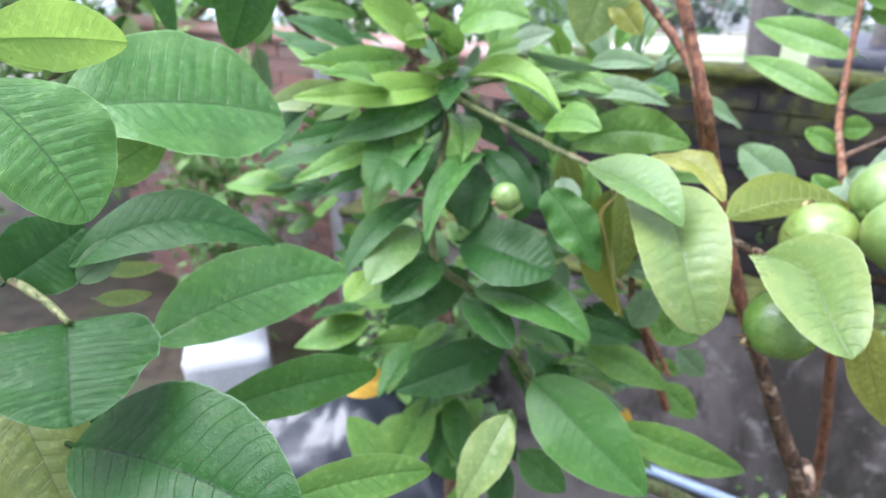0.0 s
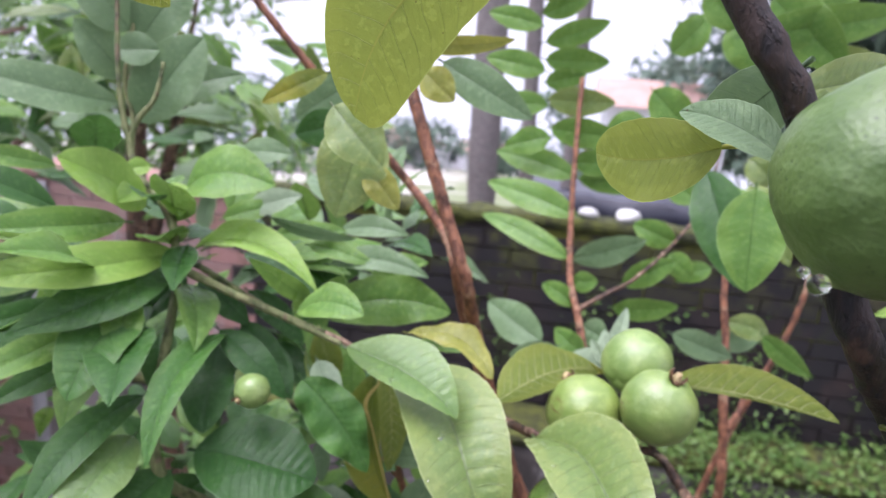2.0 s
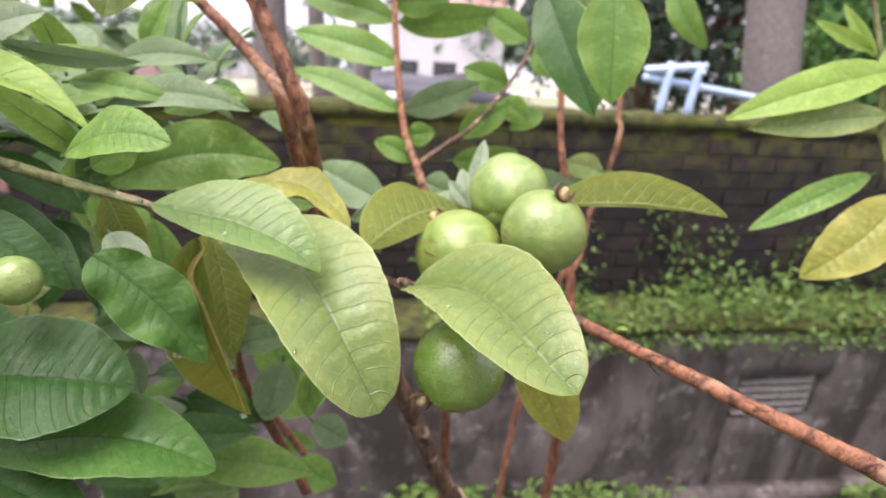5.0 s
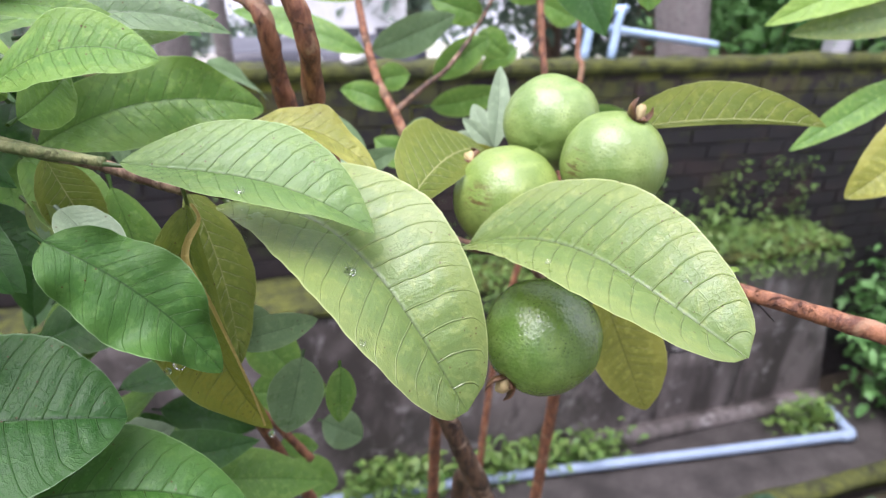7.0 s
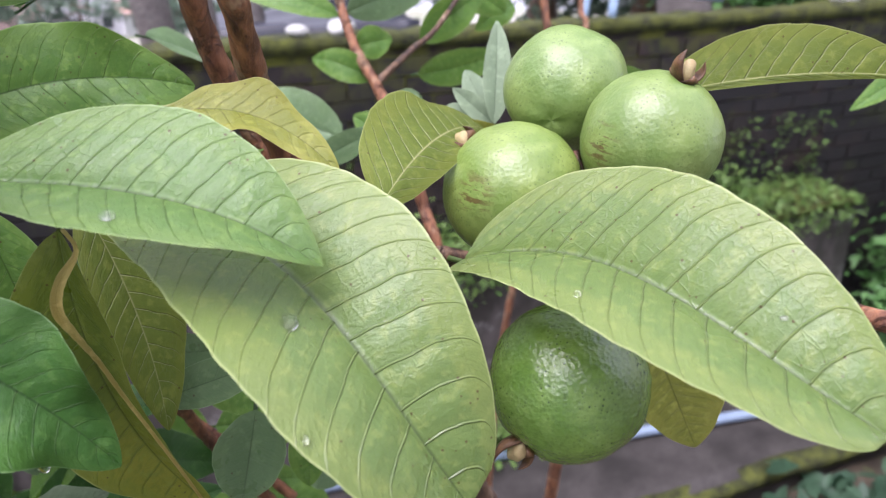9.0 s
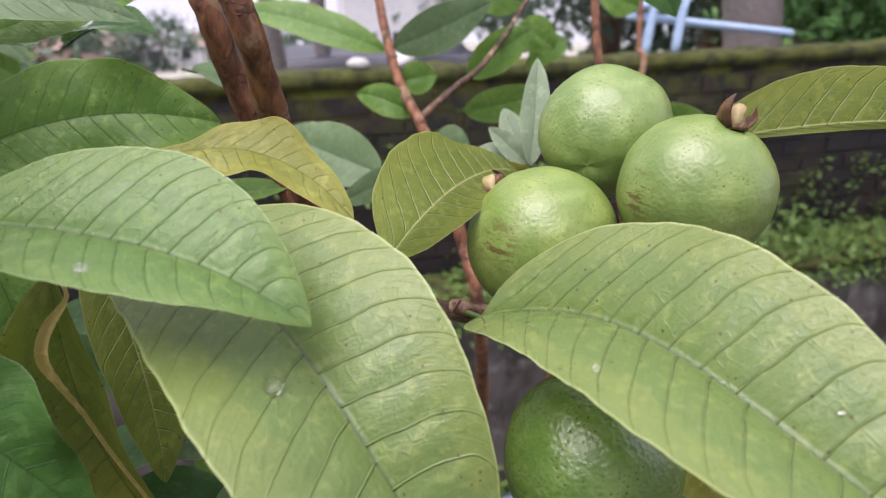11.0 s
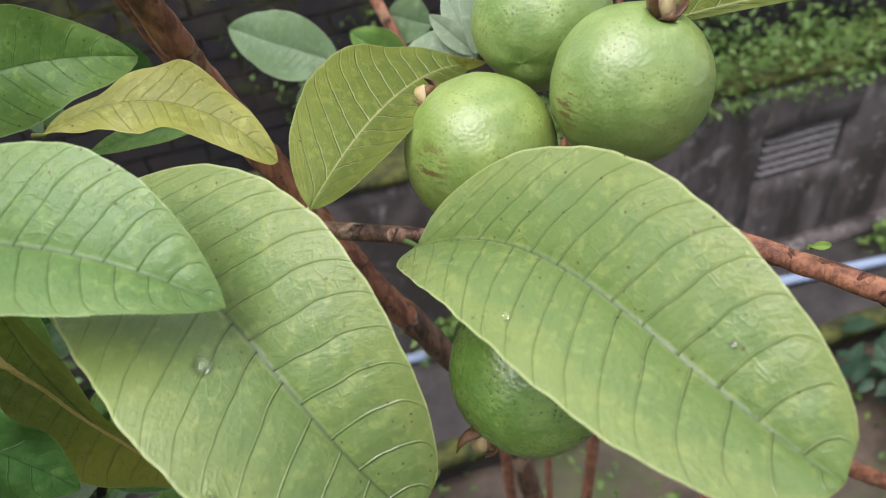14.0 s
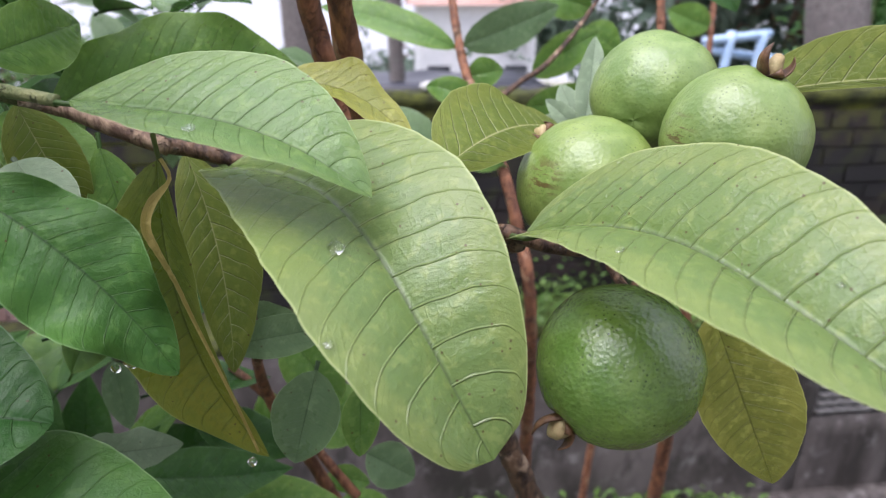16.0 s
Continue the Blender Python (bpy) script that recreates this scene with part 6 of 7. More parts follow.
leaf(guava_tree, "light", (0.1832, 0.6249, 1.5791), (0.1588, 0.6136, 1.5025), (-0.233, -0.949, 0.214), 0.0569, fine=False)
leaf(guava_tree, "light", (0.1508, 0.5980, 1.5890), (0.1817, 0.5698, 1.5499), (-0.394, -0.864, 0.312), 0.0423, fine=False)
leaf(guava_tree, "yellow", (0.1818, 0.6145, 1.5434), (0.2033, 0.5938, 1.5130), (-0.372, -0.869, 0.327), 0.0263, fine=False)
leaf(guava_tree, "yellow", (0.2415, 0.6651, 1.6172), (0.2642, 0.6461, 1.5943), (-0.509, -0.840, 0.189), 0.0313, fine=False)
leaf(guava_tree, "blue", (0.2607, 0.6694, 1.6255), (0.3228, 0.6130, 1.5852), (-0.605, -0.780, 0.159), 0.0365, bend=0.06, fine=False)
leaf(guava_tree, "yellow", (0.2414, 0.6831, 1.6376), (0.3123, 0.6382, 1.6485), (-0.456, -0.809, -0.370), 0.0186, bend=0.08, fine=False)
leaf(guava_tree, "dying", (0.1614, 0.6692, 1.6101), (0.1108, 0.6866, 1.5818), (-0.390, -0.910, 0.140), 0.0208, fold=10, fine=False)
leaf(guava_tree, "dark", (0.1819, 0.6923, 1.5681), (0.1420, 0.7087, 1.5546), (-0.398, -0.915, 0.062), 0.0343, fine=False)
leaf(guava_tree, "blue", (0.2026, 0.7397, 1.6046), (0.1494, 0.7545, 1.5640), (-0.284, -0.959, 0.021), 0.0420, fine=False)
leaf(guava_tree, "young", (0.2489, 0.6685, 1.6032), (0.2412, 0.6811, 1.6305), (-0.424, -0.863, 0.276), 0.0196, fine=False)
leaf(guava_tree, "deep", (0.1212, 0.5603, 1.1816), (0.2200, 0.4633, 1.1218), (-0.229, -0.669, 0.707), 0.0828, bend=0.06, fine=False)
leaf(guava_tree, "mid", (0.2049, 0.5243, 1.1527), (0.3202, 0.4890, 1.1240), (-0.168, -0.892, 0.421), 0.0427, bend=0.1, fold=10, fine=False)
leaf(guava_tree, "sapling", (0.0972, 0.6234, 1.1738), (-0.0227, 0.5852, 1.1486), (0.107, -0.760, 0.641), 0.0572, fine=False)
leaf(guava_tree, "mid", (-0.0398, 0.6182, 0.9962), (-0.0911, 0.6483, 1.0558), (0.229, -0.775, 0.589), 0.0504, fine=False)
leaf(guava_tree, "mid", (-0.0327, 0.6215, 1.0022), (0.0144, 0.6620, 1.0781), (-0.061, -0.864, 0.500), 0.0525, fine=False)
leaf(guava_tree, "light", (0.0943, 0.5125, 1.1777), (0.0450, 0.4586, 1.1195), (-0.049, -0.711, 0.701), 0.0454, fine=False)
leaf(guava_tree, "orange", (-0.0481, 0.7507, 1.0343), (-0.1209, 0.7422, 1.0207), (-0.019, -0.796, 0.605), 0.0434, fine=False)
leaf(guava_tree, "dark", (0.0597, 0.6634, 1.2519), (-0.0334, 0.6359, 1.2027), (-0.008, -0.866, 0.500), 0.0536, fine=False)
leaf(guava_tree, "mid", (0.0101, 0.7349, 1.1098), (-0.0682, 0.7302, 1.1037), (0.005, -0.816, 0.578), 0.0447, fine=False)
leaf(guava_tree, "young", (-0.0932, 0.8317, 1.0831), (-0.1564, 0.8120, 1.0478), (0.009, -0.880, 0.475), 0.0499, fine=False)
leaf(guava_tree, "young", (-0.0845, 0.8434, 1.1050), (-0.1264, 0.8334, 1.0876), (0.010, -0.879, 0.477), 0.0374, fine=False)
leaf(guava_tree, "mid", (0.2788, 0.7087, 1.1574), (0.3449, 0.6963, 1.1310), (0.008, -0.897, 0.443), 0.0490, fine=False)
leaf(guava_tree, "orange", (0.2503, 0.6936, 1.0214), (0.2745, 0.6851, 1.0043), (0.042, -0.871, 0.489), 0.0238, fine=False)
leaf(guava_tree, "blue", (0.3029, 0.6488, 1.1497), (0.3319, 0.6353, 1.1228), (-0.087, -0.925, 0.369), 0.0328, fine=False)
leaf(guava_tree, "mid", (0.2718, 0.6911, 1.2319), (0.2971, 0.6670, 1.1847), (-0.219, -0.911, 0.349), 0.0394, fine=False)
leaf(guava_tree, "mid", (0.2328, 0.7227, 1.0779), (0.2847, 0.7162, 1.0635), (0.047, -0.837, 0.546), 0.0372, fine=False)
leaf(guava_tree, "deep", (0.0378, 0.7324, 0.9959), (0.1000, 0.7110, 0.9524), (0.130, -0.802, 0.583), 0.0473, fine=False)
leaf(guava_tree, "deep", (0.0033, 0.7477, 0.9185), (0.0521, 0.7211, 0.8657), (0.175, -0.805, 0.567), 0.0499, fine=False)
leaf(guava_tree, "dark", (0.1744, 0.7499, 1.1322), (0.2339, 0.7503, 1.1307), (0.020, -0.833, 0.552), 0.0447, fine=False)
leaf(guava_tree, "deep", (0.1217, 0.6297, 1.0121), (0.1768, 0.6074, 0.9673), (0.123, -0.820, 0.559), 0.0490, fine=False)
leaf(guava_tree, "blue", (0.0555, 0.7266, 1.2001), (0.0822, 0.6943, 1.1373), (0.008, -0.888, 0.460), 0.0420, fine=False)
leaf(guava_tree, "mid", (0.3300, 0.7491, 1.0167), (0.3764, 0.7276, 0.9737), (-0.048, -0.913, 0.406), 0.0434, fine=False)
leaf(guava_tree, "light", (0.2115, 0.7410, 1.0056), (0.2668, 0.7450, 1.0113), (-0.013, -0.747, 0.665), 0.0394, fine=False)
leaf(guava_tree, "light", (0.0931, 0.7769, 1.2927), (0.1291, 0.7446, 1.2921), (-0.577, -0.652, 0.492), 0.0350, fine=False)
leaf(guava_tree, "mid", (0.1486, 0.6543, 1.4197), (0.0920, 0.5926, 1.4787), (0.466, -0.796, -0.386), 0.0184)
leaf(guava_tree, "blue", (0.1475, 0.6526, 1.3637), (0.1704, 0.6214, 1.3444), (-0.654, -0.682, 0.329), 0.0194, fold=12)
leaf(guava_tree, "light", (0.1462, 0.6575, 1.3702), (0.1768, 0.6094, 1.3334), (-0.809, -0.581, 0.085), 0.0278, fold=12)
leaf(guava_tree, "blue", (0.1220, 0.7112, 1.4786), (0.1866, 0.6511, 1.4737), (-0.656, -0.677, -0.335), 0.0155, bend=0.06)
leaf(guava_tree, "sapling", (0.0947, 0.6850, 1.3894), (0.1293, 0.6348, 1.3548), (-0.363, -0.685, 0.632), 0.0280, bend=0.06)
side_branch = thing("guava_sapling", (-0.35, 0.3, GROUND), "young guava plant with broad dark green leaves and a green stem", "sapling")
limb("stem", side_branch, "green", "green stem", (-0.1616, 0.3225, 1.4177, 0.0018), (-0.1820, 0.3367, 1.4241, 0.0025), (-0.2121, 0.3512, 1.4314, 0.0032), (-0.2671, 0.3653, 1.4498, 0.0042), (-0.3300, 0.3200, 1.2000, 0.0080), (-0.3600, 0.3000, 0.4000, 0.0120), (-0.3500, 0.3000, -1.0800, 0.0160), sides=12, lump=0.12)
limb("twig", side_branch, "green", "", (-0.2120, 0.3826, 1.5240, 0.0021), (-0.1847, 0.3863, 1.5193, 0.0022), (-0.1707, 0.3896, 1.5143, 0.0019), sides=8, lump=0.12)
limb("twig", side_branch, "green", "", (-0.2671, 0.3653, 1.4498, 0.0039), (-0.2450, 0.3814, 1.5013, 0.0032), (-0.2120, 0.3826, 1.5240, 0.0025), sides=8, lump=0.12)
leaf(side_branch, "green", (-0.1738, 0.3899, 1.5149), (-0.0743, 0.4825, 1.4831), (0.600, -0.408, 0.688), 0.1011, fold=6, side=0.03, asym=0.12, shape=(1.25, 0.5), label="broad bright green wet leaf")
leaf(side_branch, "young", (-0.1722, 0.3460, 1.5603), (-0.1200, 0.3768, 1.5525), (0.473, -0.855, -0.212), 0.0367, bend=0.08, fold=14, side=0.05, asym=0.15, wave=0.05, shape=(0.95, 0.56), label="young yellow-green leaf")
leaf(side_branch, "young", (-0.1794, 0.3575, 1.5612), (-0.1575, 0.3597, 1.5428), (0.358, -0.876, 0.324), 0.0138, fold=10, shape=(0.95, 0.56))
leaf(side_branch, "green", (-0.1555, 0.3062, 1.5484), (-0.1182, 0.2981, 1.4883), (0.686, -0.532, 0.497), 0.0625, fold=6, side=0.05, asym=0.1, shape=(0.95, 0.56), label="large light green leaf")
leaf(side_branch, "mid", (-0.1779, 0.4090, 1.4653), (-0.1418, 0.4425, 1.4848), (0.536, -0.774, 0.337), 0.0341, shape=(0.95, 0.56))
leaf(side_branch, "sapling", (-0.1776, 0.3599, 1.4325), (-0.0677, 0.3971, 1.4243), (0.236, -0.514, 0.825), 0.0425, bend=0.14, fold=14, side=0.12, shape=(0.9, 0.7), label="arching dark green leaf")
leaf(side_branch, "sapling", (-0.2055, 0.3452, 1.4304), (-0.1722, 0.3781, 1.4489), (0.533, -0.754, 0.383), 0.0486, shape=(0.95, 0.56))
leaf(side_branch, "blue", (-0.1703, 0.3540, 1.4245), (-0.1497, 0.3751, 1.4425), (0.466, -0.792, 0.395), 0.0197, shape=(0.95, 0.56))
leaf(side_branch, "green", (-0.1516, 0.3799, 1.3653), (-0.0384, 0.4708, 1.3621), (0.465, -0.555, 0.690), 0.0617, bend=0.06, fold=6, side=0.05, asym=0.1, wave=0.04, shape=(0.95, 0.56), label="dark green leaf with a shining wet half")
leaf(side_branch, "sapling", (-0.1647, 0.3251, 1.4160), (-0.1386, 0.2685, 1.3940), (0.221, -0.264, 0.939), 0.0921, bend=0.05, fold=7, wave=0.04, shape=(0.78, 0.5), label="broad dark green leaf hanging down")
leaf(side_branch, "sapling", (-0.1693, 0.3031, 1.3485), (-0.0267, 0.2388, 1.3495), (-0.217, -0.468, 0.857), 0.0838, fold=6, side=0.05, asym=0.1, shape=(0.95, 0.56), label="large dark green leaf")
leaf(side_branch, "olive", (-0.2333, 0.3483, 1.3944), (-0.1671, 0.2798, 1.3037), (0.452, -0.521, 0.724), 0.0616, fold=6, shape=(0.95, 0.56))
leaf(side_branch, "deep", (-0.1300, 0.3805, 1.3007), (-0.0186, 0.4518, 1.2819), (0.550, -0.778, 0.304), 0.0427, bend=0.12, fold=12, side=0.08, shape=(0.95, 0.56))
leaf(side_branch, "mid", (-0.0712, 0.3166, 1.2841), (0.0265, 0.3639, 1.2630), (0.462, -0.728, 0.506), 0.0327, bend=0.08, fold=10, side=0.06, shape=(0.95, 0.56))
leaf(side_branch, "sapling", (-0.1965, 0.3376, 1.3291), (-0.1644, 0.3529, 1.3141), (0.476, -0.871, 0.124), 0.0248, shape=(0.95, 0.56))
leaf(side_branch, "young", (-0.2698, 0.4178, 1.2695), (-0.2489, 0.3926, 1.2205), (0.530, -0.641, 0.555), 0.0175, shape=(0.95, 0.56))
leaf(side_branch, "young", (-0.1543, 0.4929, 1.1929), (-0.1306, 0.4938, 1.1937), (0.006, -0.751, 0.660), 0.0158, fine=False)
leaf(side_branch, "light", (-0.2284, 0.4698, 1.3675), (-0.1892, 0.4896, 1.3607), (0.462, -0.882, 0.097), 0.0143, fine=False)
leaf(side_branch, "light", (-0.2332, 0.4596, 1.3482), (-0.1987, 0.4790, 1.3407), (0.506, -0.853, 0.126), 0.0143, fine=False)
leaf(side_branch, "dark", (-0.1029, 0.4500, 1.6224), (-0.1007, 0.4584, 1.5580), (0.401, -0.910, -0.105), 0.0469, shape=(0.95, 0.56), label="dark leaf hanging from above")
leaf(side_branch, "dark", (-0.0700, 0.4772, 1.5920), (-0.1019, 0.4806, 1.5304), (0.211, -0.964, -0.162), 0.0383, shape=(0.95, 0.56))
leaf(side_branch, "dark", (-0.1856, 0.5663, 1.6156), (-0.1681, 0.5528, 1.5266), (0.417, -0.883, 0.216), 0.0215, shape=(0.95, 0.56))
thin_tree = thing("young_tree", (0.72, 0.86, GROUND), "slender young tree with red-brown stems and paired leaves", "tree")
limb("stem", thin_tree, "red", "", (0.5903, 0.9560, 1.6200, 0.0036), (0.5668, 0.9116, 1.5043, 0.0036), (0.5440, 0.8638, 1.4098, 0.0041), (0.5259, 0.8215, 1.3579, 0.0045), (0.5195, 0.7897, 1.3301, 0.0049), (0.5172, 0.7679, 1.3008, 0.0053), (0.5151, 0.7346, 1.2385, 0.0053), (0.5206, 0.7138, 1.1333, 0.0055), (0.6600, 0.8400, 0.7000, 0.0090), (0.7000, 0.8600, 0.0000, 0.0120), (0.7200, 0.8600, -1.0800, 0.0160), sides=10, lump=0.12)
limb("branch", thin_tree, "brown", "dark thin branch", (0.5195, 0.7897, 1.3301, 0.0036), (0.5611, 0.7870, 1.3521, 0.0028), (0.6020, 0.7890, 1.3686, 0.0025), (0.6690, 0.7994, 1.4150, 0.0022), (0.7209, 0.8126, 1.4685, 0.0017), (0.7631, 0.8429, 1.5371, 0.0018), sides=8, lump=0.12)
limb("stem", thin_tree, "red", "", (0.7464, 0.7822, 1.4658, 0.0043), (0.7173, 0.7454, 1.3664, 0.0042), (0.7090, 0.7171, 1.3000, 0.0047), (0.6896, 0.6834, 1.2314, 0.0058), (0.6868, 0.6658, 1.1709, 0.0058), (0.6904, 0.6595, 1.0807, 0.0060), (0.7800, 0.7200, 0.6000, 0.0100), (0.7500, 0.8000, -1.0600, 0.0140), sides=8, lump=0.12)
limb("branch", thin_tree, "red", "", (0.6880, 0.6735, 1.1974, 0.0053), (0.7198, 0.6827, 1.2171, 0.0036), (0.7575, 0.7083, 1.2613, 0.0031), sides=8, lump=0.12)
limb("stem", thin_tree, "red", "", (1.1421, 0.9575, 1.4619, 0.0039), (1.0967, 0.9206, 1.3253, 0.0047), (1.0621, 0.8961, 1.2275, 0.0047), (0.9500, 0.9500, 0.6000, 0.0070), (0.9000, 0.9200, -1.0500, 0.0110), sides=8, lump=0.12)
leaf(thin_tree, "mid", (0.5711, 0.8950, 1.4304), (0.4837, 1.0162, 1.4561), (-0.650, -0.574, 0.497), 0.0476, bend=0.08, fine=False)
leaf(thin_tree, "mid", (0.5445, 0.8596, 1.3774), (0.4629, 0.9816, 1.4138), (-0.539, -0.550, 0.638), 0.0371, bend=0.08, fine=False)
leaf(thin_tree, "blue", (0.5430, 0.8485, 1.3811), (0.6287, 0.8071, 1.4169), (-0.432, -0.902, -0.008), 0.0432, fine=False)
leaf(thin_tree, "mid", (0.5287, 0.8038, 1.3308), (0.5013, 0.8515, 1.3465), (-0.757, -0.550, 0.352), 0.0285, bend=0.19, side=-0.05, twist=-14, fine=False)
leaf(thin_tree, "mid", (0.5817, 0.7976, 1.3261), (0.6474, 0.7488, 1.3430), (-0.583, -0.810, -0.071), 0.0358, bend=0.1, fine=False)
leaf(thin_tree, "mid", (0.6077, 0.8176, 1.3511), (0.6682, 0.7868, 1.3917), (-0.519, -0.844, 0.133), 0.0379, bend=0.13, side=0.05, twist=10, fine=False)
leaf(thin_tree, "mid", (0.5943, 0.9451, 1.4785), (0.5092, 1.0472, 1.4997), (-0.646, -0.629, 0.433), 0.0475, bend=0.08, fine=False)
leaf(thin_tree, "mid", (0.5964, 0.9415, 1.4754), (0.7069, 0.8549, 1.4958), (-0.582, -0.789, -0.196), 0.0478, bend=0.06, fine=False)
leaf(thin_tree, "dark", (0.5989, 0.6952, 1.5317), (0.5948, 0.6062, 1.4190), (-0.812, -0.443, 0.380), 0.0626, fine=False)
leaf(thin_tree, "light", (0.6458, 0.6750, 1.5183), (0.6483, 0.6026, 1.4453), (-0.868, -0.367, 0.336), 0.0440, bend=0.10, side=0.05, twist=21, fine=False)
leaf(thin_tree, "mid", (0.9315, 0.7587, 1.5499), (0.9492, 0.6966, 1.4679), (-0.894, -0.428, 0.132), 0.0410, bend=0.13, side=-0.05, twist=8, fine=False)
leaf(thin_tree, "mid", (0.5330, 0.8285, 1.3557), (0.5598, 0.8078, 1.3612), (-0.624, -0.750, 0.222), 0.0307, bend=0.16, side=0.00, twist=-5, fine=False)
leaf(thin_tree, "blue", (0.5256, 0.7818, 1.3128), (0.5478, 0.7548, 1.2999), (-0.652, -0.688, 0.319), 0.0399, fine=False)
leaf(thin_tree, "mid", (0.5119, 0.7517, 1.2894), (0.4873, 0.7854, 1.3104), (-0.635, -0.685, 0.357), 0.0324, bend=0.19, side=0.05, twist=-18, fine=False)
leaf(thin_tree, "blue", (0.7192, 0.7455, 1.2959), (0.7758, 0.7233, 1.2942), (-0.340, -0.892, 0.298), 0.0419, fine=False)
leaf(thin_tree, "mid", (0.7151, 0.8099, 1.4547), (0.7431, 0.7716, 1.4309), (-0.766, -0.632, 0.117), 0.0368, bend=0.10, side=-0.05, twist=19, fine=False)
leaf(thin_tree, "mid", (0.6764, 0.8065, 1.4136), (0.6362, 0.8511, 1.4294), (-0.710, -0.690, 0.141), 0.0400, bend=0.13, side=0.00, twist=6, fine=False)
leaf(thin_tree, "mid", (0.7152, 0.8173, 1.4680), (0.6877, 0.8728, 1.4973), (-0.842, -0.510, 0.175), 0.0444, fine=False)
leaf(thin_tree, "light", (0.8197, 0.8440, 1.5252), (0.8421, 0.8053, 1.4919), (-0.828, -0.554, 0.088), 0.0473, bend=0.16, side=0.05, twist=-7, fine=False)
leaf(thin_tree, "mid", (1.1112, 0.9352, 1.3739), (1.0692, 0.9863, 1.3983), (-0.750, -0.656, 0.084), 0.0525, fine=False)
leaf(thin_tree, "mid", (0.7566, 0.8125, 1.3704), (0.7156, 0.8347, 1.3453), (-0.588, -0.754, 0.293), 0.0315, bend=0.19, side=-0.05, twist=-20, fine=False)
leaf(thin_tree, "mid", (0.6672, 0.8049, 1.3963), (0.6865, 0.7740, 1.3720), (-0.746, -0.632, 0.210), 0.0363, bend=0.10, side=0.00, twist=17, fine=False)
leaf(thin_tree, "mid", (0.5585, 1.0182, 1.6670), (0.6378, 0.9737, 1.7031), (-0.413, -0.891, -0.189), 0.0392, bend=0.06, fine=False)
leaf(thin_tree, "mid", (0.5574, 1.0110, 1.6423), (0.6352, 0.9570, 1.6455), (-0.556, -0.811, -0.182), 0.0436, bend=0.06, fine=False)
leaf(thin_tree, "mid", (0.5566, 1.0062, 1.6259), (0.4831, 1.0627, 1.6397), (-0.572, -0.794, 0.204), 0.0436, bend=0.06, fine=False)
leaf(thin_tree, "light", (0.5583, 0.9919, 1.5852), (0.6397, 0.9355, 1.5889), (-0.561, -0.818, -0.125), 0.0453, bend=0.06, fine=False)
leaf(thin_tree, "mid", (0.5579, 0.9895, 1.5770), (0.4908, 1.0365, 1.5754), (-0.562, -0.794, 0.231), 0.0392, bend=0.06, fine=False)
leaf(thin_tree, "mid", (0.5669, 1.0512, 1.7091), (0.6297, 1.0178, 1.7433), (-0.368, -0.906, -0.208), 0.0400, bend=0.06, fine=False)
leaf(thin_tree, "mid", (0.5661, 1.0463, 1.6923), (0.4984, 1.0991, 1.7075), (-0.587, -0.796, 0.149), 0.0400, bend=0.06, fine=False)
leaf(thin_tree, "mid", (0.5648, 1.0633, 1.7422), (0.5079, 1.1090, 1.7589), (-0.600, -0.791, 0.117), 0.0400, bend=0.06, fine=False)
leaf(thin_tree, "mid", (0.5549, 0.9688, 1.5455), (0.6386, 0.9083, 1.5415), (-0.587, -0.806, -0.077), 0.0474, bend=0.06, fine=False)
leaf(thin_tree, "mid", (0.5543, 0.9653, 1.5333), (0.4975, 0.9989, 1.5128), (-0.559, -0.788, 0.257), 0.0431, bend=0.06, fine=False)
leaf(thin_tree, "mid", (0.5559, 1.0014, 1.6094), (0.6060, 0.9710, 1.6249), (-0.479, -0.865, -0.152), 0.0349, bend=0.06, fine=False)
leaf(thin_tree, "light", (0.5644, 1.0609, 1.7338), (0.6236, 1.0299, 1.7675), (-0.350, -0.910, -0.224), 0.0356, bend=0.06, fine=False)
leaf(thin_tree, "mid", (0.5808, 0.9360, 1.5007), (0.6441, 0.8942, 1.5099), (-0.547, -0.836, -0.037), 0.0431, bend=0.06, fine=False)
leaf(thin_tree, "mid", (0.6900, 0.7662, 1.6848), (0.8388, 0.6736, 1.7242), (-0.486, -0.856, -0.175), 0.0528, bend=0.06, fine=False)
leaf(thin_tree, "mid", (0.7166, 0.7623, 1.7312), (0.7805, 0.6926, 1.6554), (-0.814, -0.553, -0.178), 0.0680, bend=0.06, fine=False)
leaf(thin_tree, "mid", (0.7581, 0.7681, 1.7225), (0.8364, 0.7283, 1.7707), (-0.416, -0.906, -0.074), 0.0547, bend=0.06, fine=False)
leaf(thin_tree, "light", (0.7975, 0.7503, 1.6753), (0.8666, 0.6853, 1.6253), (-0.749, -0.623, -0.225), 0.0640, bend=0.06, fine=False)
leaf(thin_tree, "mid", (0.7216, 0.8175, 1.7168), (0.7504, 0.7717, 1.6384), (-0.850, -0.527, -0.005), 0.0720, bend=0.06, fine=False)
leaf(thin_tree, "mid", (0.6904, 0.8478, 1.7423), (0.7271, 0.8066, 1.6951), (-0.809, -0.574, -0.128), 0.0480, bend=0.06, fine=False)
leaf(thin_tree, "mid", (0.6957, 0.9284, 1.6111), (0.7434, 0.8753, 1.5513), (-0.760, -0.649, -0.031), 0.0622, bend=0.06, fine=False)
leaf(thin_tree, "mid", (0.6865, 0.9209, 1.5680), (0.6346, 0.9472, 1.5354), (-0.567, -0.774, 0.281), 0.0534, bend=0.06, fine=False)
leaf(thin_tree, "mid", (0.7924, 0.7687, 1.6423), (0.8492, 0.7088, 1.5815), (-0.791, -0.592, -0.157), 0.0654, bend=0.06, fine=False)
